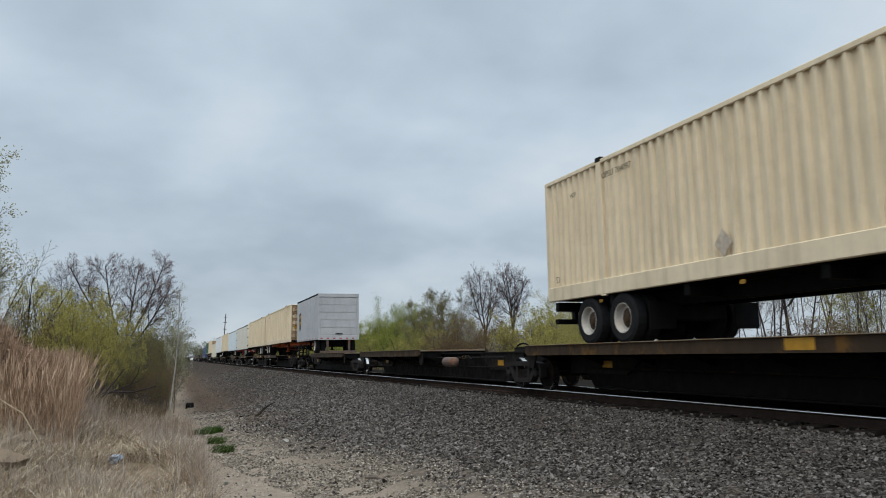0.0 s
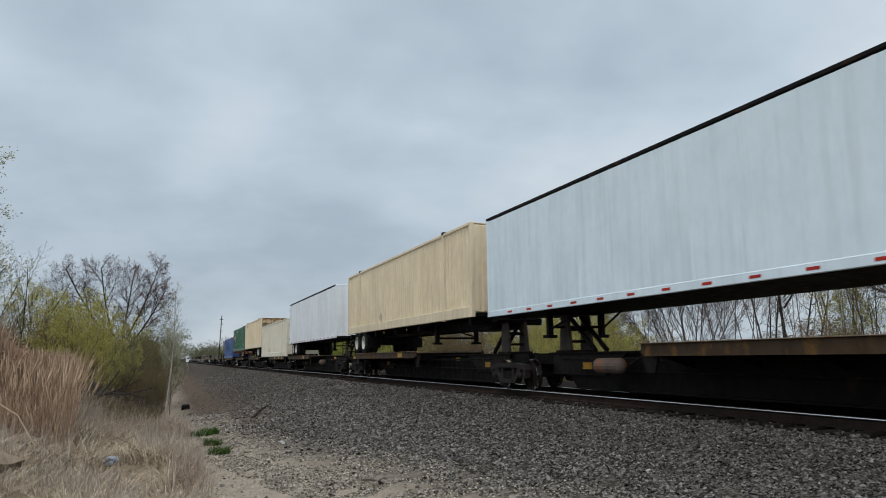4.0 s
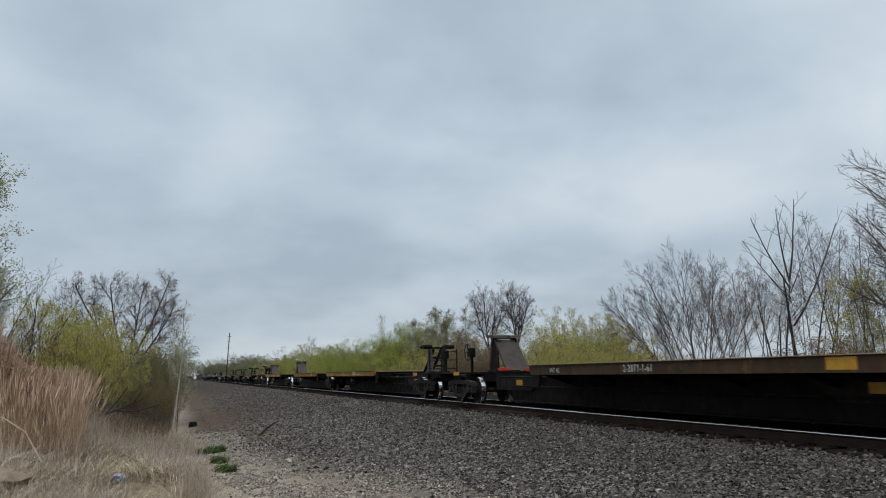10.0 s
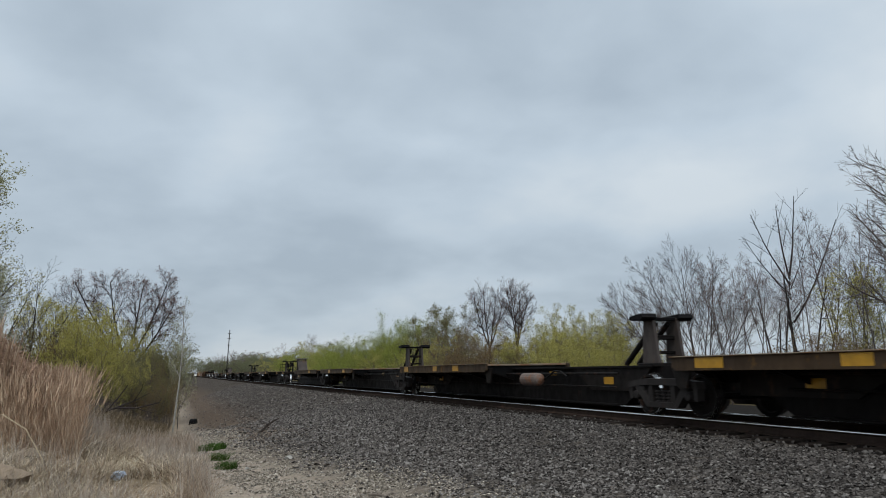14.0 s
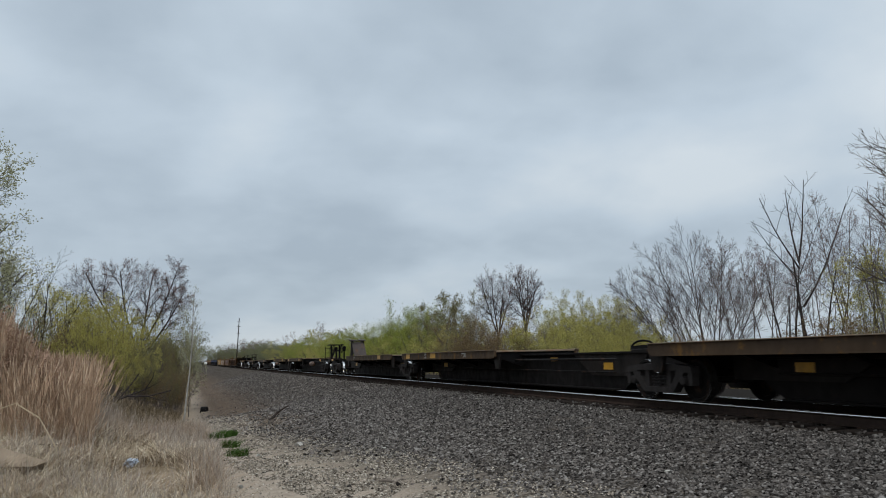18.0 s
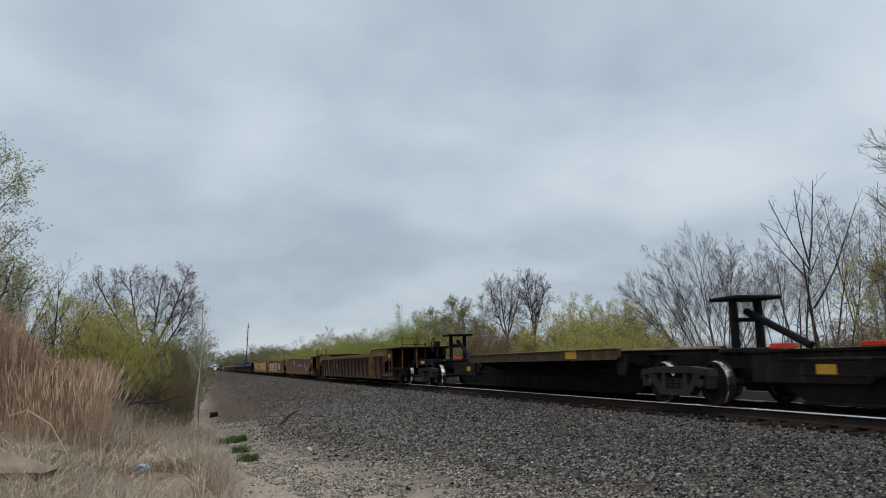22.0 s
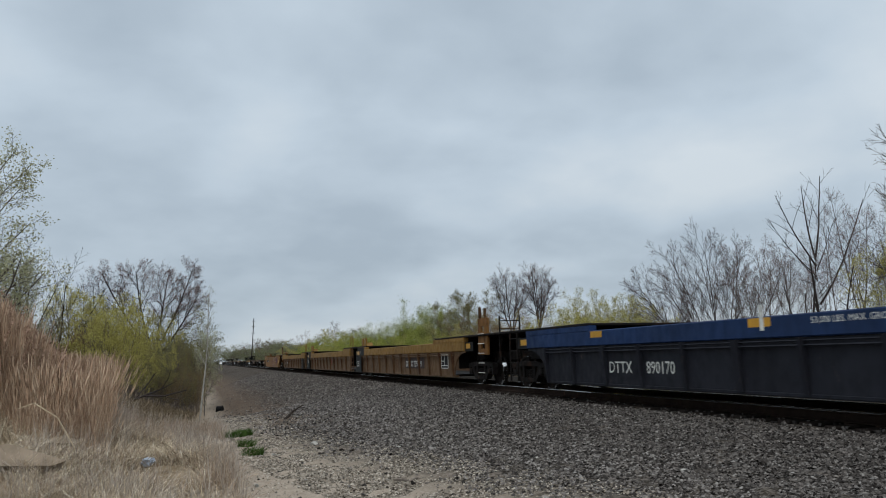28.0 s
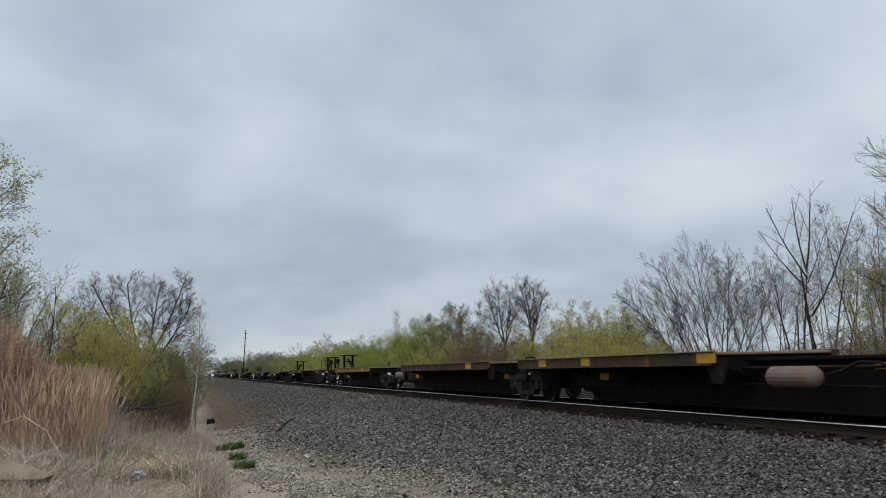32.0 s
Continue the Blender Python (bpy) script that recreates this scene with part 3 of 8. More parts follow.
def build_ballast():
    rng = np.random.default_rng(11)
    mat = vary_per_piece("ballast_stone", STONES, 0.85, 40)
    n = 150000
    y = 4.2 + 26 * rng.random(n) ** 1.75
    x = 0.5 + 7.8 * rng.random(n) ** 0.75
    keep = rng.random(n) < np.clip((x - path_edge(y) - 0.35 - 0.25 * np.sin(1.3 * y)) / 1.6, 0.015, 1)
    x, y = x[keep], y[keep]
    size = rng.uniform(0.013, 0.029, len(x)) * (1 + 0.35 * smooth(9, 20, y))
    # stones darken towards the track: soot, with the train's shade painted in
    dark = rng.random(len(x)) < smooth(3.6, 7.0, x) * 0.8
    sooty_shaded = vary_per_piece("soot_shade_ballast_stone", [dim_c(t, 0.6) for t in STONES], 0.85, 40)
    keep = rng.random(len(x)) < 1 - 0.85 * smooth(15, 21, y) * smooth(4.6, 2.4, x)
    x, y, size, dark = x[keep], y[keep], size[keep], dark[keep]
    chips(rng, x[~dark], y[~dark], size[~dark], "ballast_stones", "loose grey crushed ballast stones on the embankment slope", mat, 0.35)
    chips(rng, x[dark], y[dark], size[dark], "sooty_ballast_stones", "dark ballast stones on the upper embankment slope, soot and train shade in their colour", sooty_shaded, 0.35)
    n = 46000                               # mixed with dusty brown lower down
    y = 5.5 + 22 * rng.random(n) ** 1.3
    x = path_edge(y) + 1.5 - 2.6 * rng.random(n) ** 0.8
    mixed = vary_per_piece("dusty_stone", [(0.085, 0.070, 0.055), (0.155, 0.130, 0.103), (0.22, 0.186, 0.149), (0.30, 0.257, 0.208), (0.45, 0.395, 0.325)], 0.9, 40)
    chips(rng, x, y, rng.uniform(0.009, 0.022, n), "dusty_stones", "dusty brown-grey stones at the foot of the embankment", mixed, 0.3)
    n = 30000
    y, x = 22 + 68 * rng.random(n) ** 1.4, 0.5 + 7.6 * rng.random(n)
    keep = rng.random(n) < 0.12 + 0.88 * smooth(2.2, 4.6, x)
    x, y, n = x[keep], y[keep], int(keep.sum())
    chips(rng, x, y, rng.uniform(0.022, 0.042, n), "far_ballast_stones", "grey ballast stones farther along the slope", mat)
    n = 9000
    y, x = 3.0 + 72 * rng.random(n) ** 1.5, TRACK + rng.uniform(-1.5, 1.9, n)
    p = stone_block(rng, n) * rng.uniform(0.022, 0.04, n)[:, None, None]
    p[:, :, 0] += x[:, None]
    p[:, :, 1] += y[:, None]
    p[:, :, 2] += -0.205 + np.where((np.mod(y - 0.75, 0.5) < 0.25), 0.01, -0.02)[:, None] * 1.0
    # near-black tones hold both oil and the shade under the train
    oily_shaded = vary_per_piece("oily_shaded_ballast", [(0.012, 0.011, 0.011), (0.02, 0.018, 0.017), (0.035, 0.031, 0.028), (0.05, 0.045, 0.04)], 0.85, 40)
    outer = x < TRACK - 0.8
    tagged(new("tie_end_stones", stones_mesh("tie_end_stones", p[outer], sooty_shaded)), "dark ballast round the ends of the ties, soot and train shade in its colour", "gravel", kind="stuff")
    tagged(new("crib_stones", stones_mesh("crib_stones", p[~outer], oily_shaded)), "ballast between the railway ties", "gravel", kind="stuff")
    n = 15000
    y, x = 6.0 + 17 * rng.random(n) ** 1.3, 0.2 + 3.6 * rng.random(n)
    dust = vary_per_piece("path_pebble", [(0.09, 0.076, 0.06), (0.18, 0.153, 0.12), (0.28, 0.242, 0.195), (0.40, 0.35, 0.29), (0.54, 0.49, 0.42)], 0.9, 40)
    chips(rng, x, y, rng.uniform(0.006, 0.017, n) * (0.6 + 0.4 * rng.random(n)), "path_pebbles", "small pale pebbles strewn over the gravel path", dust)
    # loose stones that lie singly
    shapes = [stones_mesh("loose_stone", stone_block(np.random.default_rng(90 + i), 1), vary_per_piece("loose_stone_face", STONES, 0.85, 40, "object")) for i in range(8)]
    for i in range(280):
        px, py = rng.uniform(2.2, 7.6), 4.6 + 9 * rng.random() ** 1.3
        s = rng.uniform(0.02, 0.034)
        o = new("ballast_stone", shapes[i % 8])
        tagged(o, "single grey ballast stone lying on the slope", "stone", "ballast stones")
        o.matrix_world = pose(px, py, float(ground_z(px, py)) + s * 0.35, rng.uniform(0, 360), rng.uniform(0, 360), rng.uniform(0, 360)) @ Matrix.Diagonal((s, s, s, 1))

# ---------------------------------------------------------------- the train: running gear
PARTS = {}


def truck(parent, y, r=0.45):
    """A four-wheel truck at y on its car."""
    # trucks under wells take darker steel, the shade there put into their colour
    iron = CAST if r < 0.46 else FRAME
    if r not in PARTS:
        b = Shape().box(-0.95, 0.95, -0.24, 0.24, 0.42, 0.74, 0.03)
        for a in (-0.89, 0.89):
            b.rod((-1.0, a, r), (1.0, a, r), 0.075, n=8)
        frame = Shape()
        frame.prism([(-1.2, 0.60), (-1.16, 0.74), (-0.55, 0.80), (0.55, 0.80), (1.16, 0.74), (1.2, 0.60), (0.62, 0.66), (-0.62, 0.66)], -1.14, -0.94)
        frame.prism([(-0.5, 0.2), (0.5, 0.2), (0.42, 0.31), (-0.42, 0.31)], -1.14, -0.94)
        for s in (-1, 1):
            ring = [(s * 0.98, 0.66), (s * 0.74, 0.68), (s * 0.36, 0.22), (s * 0.52, 0.2)]
            frame.prism(ring, -1.13, -0.95)
            frame.prism([(s * 0.31, 0.3), (s * 0.45, 0.3), (s * 0.45, 0.7), (s * 0.31, 0.7)], -1.12, -0.96)
            frame.prism([(s * 1.19, 0.64), (s * 1.16, 0.36), (s * 1.06, 0.36), (s * 1.04, 0.64)], -1.12, -0.96)
            frame.prism([(s * 0.74, 0.64), (s * 0.72, 0.4), (s * 0.64, 0.4), (s * 0.62, 0.64)], -1.12, -0.96)
        coil = [(0.0, 0.05)]
        for k in range(4):
            coil += [(k * 0.07 + 0.006, 0.05), (k * 0.07 + 0.012, 0.078), (k * 0.07 + 0.04, 0.078), (k * 0.07 + 0.046, 0.05)]
        spring = Shape().lathe(coil, (0, 0, 0), 7)
        spring.v = [(-1.04 + z, y, 0.3 + x) for x, y, z in spring.v]
        cap = Shape().lathe([(-0.21, 0.05), (-0.2, 0.09), (-0.1, 0.105), (0.0, 0.11)], (-0.95, 0, r), 12)
        wheel = Shape().lathe([(-0.07, r * 0.42), (-0.055, r * 0.45), (-0.03, r * 0.8), (-0.068, r * 0.86), (-0.07, r * 0.97), (0.055, r * 0.985), (0.06, r * 1.055), (0.085, r * 1.055), (0.085, r * 0.86), (0.03, r * 0.8), (0.03, r * 0.3)], (-0.765, 0, r), 20)
        tread = Shape().lathe([(-0.071, r * 0.982), (-0.0715, r * 0.986), (-0.066, r * 0.99), (0.05, r * 1.0), (0.05, r * 0.93)], (-0.765, 0, r), 20, False)
        PARTS[r] = [b.mesh("truck", FRAME), frame.mesh("side_frame", iron), spring.mesh("spring", iron), cap.mesh("bearing_cap", iron), wheel.mesh("wheel", FRAME), tread.mesh("tread", SHINE)]
    b, frame, spring, cap, wheel, tread = PARTS[r]
    t = part("truck", b, None, parent, "four-wheel cast steel railway truck")
    t.location = (0, y, 0)
    k = 0.89 if r < 0.46 else 0.92
    t.scale = (1, k, k)
    for turn in (0, math.pi):
        part("side_frame", frame, None, t).rotation_euler = (0, 0, turn)
        for a in (-0.19, 0.0, 0.19):
            o = part("spring", spring, None, t)
            o.location, o.rotation_euler = (0, a, 0), (0, 0, turn)
        for a in (-0.89, 0.89):
            for nm, me in (("bearing_cap", cap), ("wheel", wheel), ("tread", tread)):
                o = part(nm, me, None, t)
                o.location, o.rotation_euler = ((0, a, 0), (0, 0, turn))
    return t


def hose(parent, y, z, side=-1.0):
    s = Shape()
    pts = [(side, y, z), (side - 0.02, y + 0.25, z + 0.12), (side, y + 0.6, z + 0.13), (side, y + 0.95, z), (side + 0.1, y + 1.4, z - 0.08)]
    for a, b in zip(pts, pts[1:]):
        s.rod(a, b, 0.022, n=6)
    return part("air_hose", s, FRAME, parent)


def hand_wheel(parent, x, y, z, r=0.28):
    s = Shape()
    ring = [(y + r * math.cos(k * 0.3927), z + r * math.sin(k * 0.3927)) for k in range(16)]
    for (a, b), (c, d) in zip(ring, ring[1:] + ring[:1]):
        s.rod((x, a, b), (x, c, d), 0.016, n=5)
    for k in range(4):
        a, b = ring[k * 4]
        s.rod((x, y, z), (x, a, b), 0.014, n=5)
    s.rod((x, y, z), (x + 0.15, y, z), 0.035, n=8)
    return part("hand_brake_wheel", s, FRAME, parent)


def ladder(parent, x, y, z0, z1, mat=FRAME, rungs=4, width=0.42):
    s = Shape()
    for a in (0, width):
        s.box(x - 0.02, x + 0.02, y + a - 0.02, y + a + 0.02, z0, z1, 0.005)
    for k in range(rungs):
        zz = z0 + (k + 0.5) * (z1 - z0) / rungs
        s.rod((x, y, zz), (x, y + width, zz), 0.014, n=5)
    return part("ladder", s, mat, parent)


# ---------------------------------------------------------------- spine cars
def hitch(parent, y, style, lean):
    """The trailer hitch on the spine; lean is the way its strut falls, +1 to the rear."""
    h = part("hitch_stand", Shape().box(-0.42, 0.42, y - 0.35, y + 0.35, 0.93, 1.02, 0.02), FRAME, parent, "upright steel trailer hitch")
    if style == "saddle":
        for a in (-0.3, 0.3):
            s = Shape().prism([(y - 0.3, 0.98), (y + 0.28, 0.98), (y + 0.18, 1.95), (y - 0.14, 1.95)], a - 0.035, a + 0.035)
            part("leg", s, HITCH, h)
        part("cross_bar", Shape().box(-0.33, 0.33, y - 0.06, y + 0.06, 1.5, 1.6).box(-0.33, 0.33, y - 0.05, y + 0.05, 1.2, 1.27), FRAME, h)
        s = Shape()
        for a in (-0.16, 0.16):
            s.rod((a, y, 1.85), (a, y + lean * 1.15, 1.0), 0.06, n=8)
        part("strut", s, FRAME, h)
        s = Shape()
        for k in (-1, 1):
            s.prism([(y - 0.2, 2.04), (y + 0.24, 2.0), (y + 0.26, 1.94), (y + 0.14, 1.9), (y - 0.14, 1.9), (y - 0.24, 1.96)], k * 0.46 - 0.18, k * 0.46 + 0.18)
        s.box(-0.5, 0.5, y - 0.12, y + 0.12, 1.9, 1.97)
        part("saddle_plate", s, BLACK, h)
    elif style == "hood":                   # two tapering cheeks, pierced below, under a tilted plate
        for a in (-0.34, 0.30):
            part("cheek", Shape().prism([(y - 0.36, 0.98), (y + 0.36, 0.98), (y + 0.18 + lean * 0.08, 2.0), (y - 0.18 + lean * 0.08, 2.0)], a, a + 0.04), FRAME, h)
            part("cheek_rim", Shape().prism([(y - lean * 0.36, 0.98), (y - lean * 0.28, 0.98), (y - lean * 0.02, 2.0), (y - lean * 0.1, 2.0)], a - 0.03, a + 0.05), HITCH, h)
        part("back_plate", Shape().prism([(y + lean * 0.1, 1.95), (y + lean * 0.2, 1.95), (y + lean * 1.05, 1.0), (y + lean * 0.93, 1.0)], -0.37, 0.37), HITCH, h, "sloping rusty brown plate")
        part("saddle_plate", Shape().prism([(y - 0.34, 2.0), (y + 0.3, 2.04), (y + 0.36, 2.12), (y + 0.1, 2.11), (y - 0.3, 2.08)], -0.46, -0.1).prism([(y - 0.34, 2.0), (y + 0.3, 2.04), (y + 0.36, 2.12), (y + 0.1, 2.11), (y - 0.3, 2.08)], 0.1, 0.46).box(-0.4, 0.4, y - 0.1, y + 0.1, 1.98, 2.05), HITCH, h)
    elif style == "tee":
        s = Shape()
        for a in (-0.28, 0.28):
            s.box(a - 0.06, a + 0.06, y - 0.07, y + 0.07, 0.98, 1.9, 0.015)
        s.box(-0.28, 0.28, y - 0.05, y + 0.05, 1.5, 1.58)
        part("leg", s, BLACK, h)
        part("saddle_plate", Shape().box(-0.5, 0.5, y - 0.4, y + 0.4, 1.9, 1.97, 0.02), BLACK, h)
        part("strut", Shape().rod((0, y, 1.7), (0, y + lean * 1.5, 1.02), 0.07, n=8), BLACK, h)
    else:                                   # folded down
        part("saddle_plate", Shape().prism([(y - 0.4, 1.0), (y + 0.4, 1.0), (y + 0.36, 1.08), (y - 0.2, 1.1), (y - 0.36, 1.05)], -0.4, 0.4), BLACK, h)
        s = Shape()
        ring = [(y + lean * (0.2 + 0.45 * math.cos(k * 0.314)), 1.03 + 0.17 * math.sin(k * 0.314)) for k in range(11)]
        for (a, b), (c, d) in zip(ring, ring[1:]):
            s.rod((-0.2, a, b), (-0.2, c, d), 0.025, n=6)
        part("guide_loop", s, BLACK, h)
    return h


def spine_unit(u0, u1, d0, d1, stand=None, look_of="brown", first=False, last=False, tank=False, marks=(), lines=(), red=False):
    """One platform of a spine car between the truck at u0 and that at u1, its wheel deck from d0 to d1 (all along the train)."""
    L, a, b = u1 - u0, d0 - u0, d1 - u0
    sill = YELLOW_SILL if look_of == "yellow" else BROWN_SILL
    say = "weathered yellow" if look_of == "yellow" else "rusty dark brown"
    car = thing("spine_car", f"{say} spine car platform on the railway track", "railway car", "train cars")
    e0, e1 = (-1.5 if first else 0.25), (L + 1.5 if last else L - 0.1)
    spine = Shape().prism([(e0, 0.95), (e1, 0.95), (e1, 0.66), (L - 1.5, 0.66), (L - 2.4, 0.12), (2.4, 0.12), (1.5, 0.66), (e0, 0.66)], -0.33, 0.33)
    spine.box(-0.46, 0.46, 1.2, L - 1.2, 0.92, 0.97, 0.006).box(-0.5, 0.5, 2.5, L - 2.5, 0.095, 0.13, 0.006)
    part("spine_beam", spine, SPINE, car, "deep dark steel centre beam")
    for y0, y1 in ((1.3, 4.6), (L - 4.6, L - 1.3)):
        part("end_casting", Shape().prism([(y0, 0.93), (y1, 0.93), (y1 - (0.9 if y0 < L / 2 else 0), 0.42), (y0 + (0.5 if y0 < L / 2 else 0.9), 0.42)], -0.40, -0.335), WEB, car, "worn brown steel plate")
        part("plate_reflector", Shape().box(-0.406, -0.401, (y0 + y1) / 2 - 0.2, (y0 + y1) / 2 + 0.2, 0.56, 0.72, 0.001), REFLECT, car, "yellow reflective patch")
    part("deck", Shape().box(-1.3, 1.3, a, b, 1.035, 1.085, 0.01), DECK, car, "worn flat steel wheel deck")
    for s in (-1, 1):
        x0, x1 = (-1.37, -1.3) if s < 0 else (1.3, 1.37)
        sl = part("side_sill", Shape().prism([(a, 0.86), (b, 0.86), (b + 0.1, 0.92), (b + 0.1, 1.095), (a - 0.1, 1.095), (a - 0.1, 0.92)], x0, x1), sill, car)
        # paler deck steel puts the lit top edge into the flange's colour
        part("flange", Shape().box(min(x0, x1) - (0.05 if s < 0 else 0), max(x0, x1) + (0.05 if s > 0 else 0), a - 0.1, b + 0.1, 1.09, 1.107, 0.004), DECK, sl)
    n = max(3, int((b - a) / 1.8))
    if "bearer" not in PARTS:
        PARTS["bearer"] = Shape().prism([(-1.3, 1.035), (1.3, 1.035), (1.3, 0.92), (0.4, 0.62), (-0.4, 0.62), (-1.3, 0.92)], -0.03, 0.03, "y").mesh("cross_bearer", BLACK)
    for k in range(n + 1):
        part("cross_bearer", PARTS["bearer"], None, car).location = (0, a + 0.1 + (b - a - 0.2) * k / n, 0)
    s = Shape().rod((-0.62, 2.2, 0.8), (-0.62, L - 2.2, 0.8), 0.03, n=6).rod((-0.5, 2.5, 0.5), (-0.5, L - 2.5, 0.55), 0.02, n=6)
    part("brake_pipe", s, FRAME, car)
    for y in (a, b):                        # brackets where the deck meets the spine
        part("bracket", Shape().prism([(y - 0.3, 0.98), (y + 0.3, 0.98), (y + 0.12, 0.55), (y - 0.12, 0.55)], -1.25, -1.2), WEB, car)
    for y, w in marks:
        part("reflector", Shape().box(-1.375, -1.371, y - u0 - w / 2, y - u0 + w / 2, 0.90, 1.075, 0.001), REFLECT, car, "yellow reflective patch")
    part("spine_reflector", Shape().box(-0.335, -0.331, 0.32 * L, 0.32 * L + 0.4, 0.76, 0.86, 0.001), REFLECT, car, "yellow reflective patch")
    for y, text, size in lines:
        words("stencil", text, size, WHITE, car, -1.376, y - u0, 0.91, "white stencilled letters")
    if stand:
        hitch(car, stand[0] - u0, stand[1], stand[2])
    for y in ([0.2] if first else []) + ([L - 0.2] if last else []):
        end = -1 if y < 1 else 1
        p = part("end_platform", Shape().box(-1.3, 1.3, min(y, y + end * 1.5), max(y, y + end * 1.5), 0.9, 0.96, 0.01), FRAME, car)
        part("coupler", Shape().box(-0.14, 0.14, min(y + end * 1.4, y + end * 2.0), max(y + end * 1.4, y + end * 2.0), 0.62, 0.9, 0.03), CAST, p)
        st = Shape()
        for k in (-1.2, -0.75):
            st.box(k - 0.02, k + 0.02, y + end * 1.42 - 0.02, y + end * 1.42 + 0.02, 0.95, 1.75, 0.005)
        for k in range(3):
            st.rod((-1.2, y + end * 1.42, 1.1 + k * 0.28), (-0.75, y + end * 1.42, 1.1 + k * 0.28), 0.014, n=5)
        part("hand_rail", st, FRAME, p)
        part("reflector", Shape().box(-1.31, -1.305, y - 0.25, y + 0.25, 0.86, 0.97, 0.001), REFLECT, p, "yellow reflective patch")
        hand_wheel(p, -0.55, y + end * 0.9, 1.62)
        part("brake_stand", Shape().box(-0.44, -0.36, y + end * 0.9 - 0.05, y + end * 0.9 + 0.05, 0.96, 1.62, 0.01).box(-0.5, -0.3, y + end * 0.9 - 0.11, y + end * 0.9 + 0.11, 1.46, 1.76, 0.03), BLACK, p)
    if tank:
        y = a - (2.0 if tank == 1 else tank) if a > 4 else b + 2.0
        part("air_reservoir", Shape().lathe([(-0.52, 0.04), (-0.48, 0.12), (-0.41, 0.165), (0.41, 0.165), (0.48, 0.12), (0.52, 0.04)], (0, 0, 0), 16), TANK, car, "grey cylindrical air tank").matrix_basis = pose(-0.85, y, 0.66, 0, 0, 90)
        hose(car, y - 1.8, 0.74, -0.8)
    if red:
        part("tool_box", Shape().box(-0.7, -0.5, L - 2.5, L - 2.1, 0.98, 1.07, 0.01), RED, car, "small red locker")
        part("tool_box", Shape().box(-0.7, -0.5, L - 4.3, L - 3.9, 0.98, 1.05, 0.01), RED, car, "small red locker")
    truck(car, 0.0)
    if last:
        truck(car, L)
    return rides(car, u0)


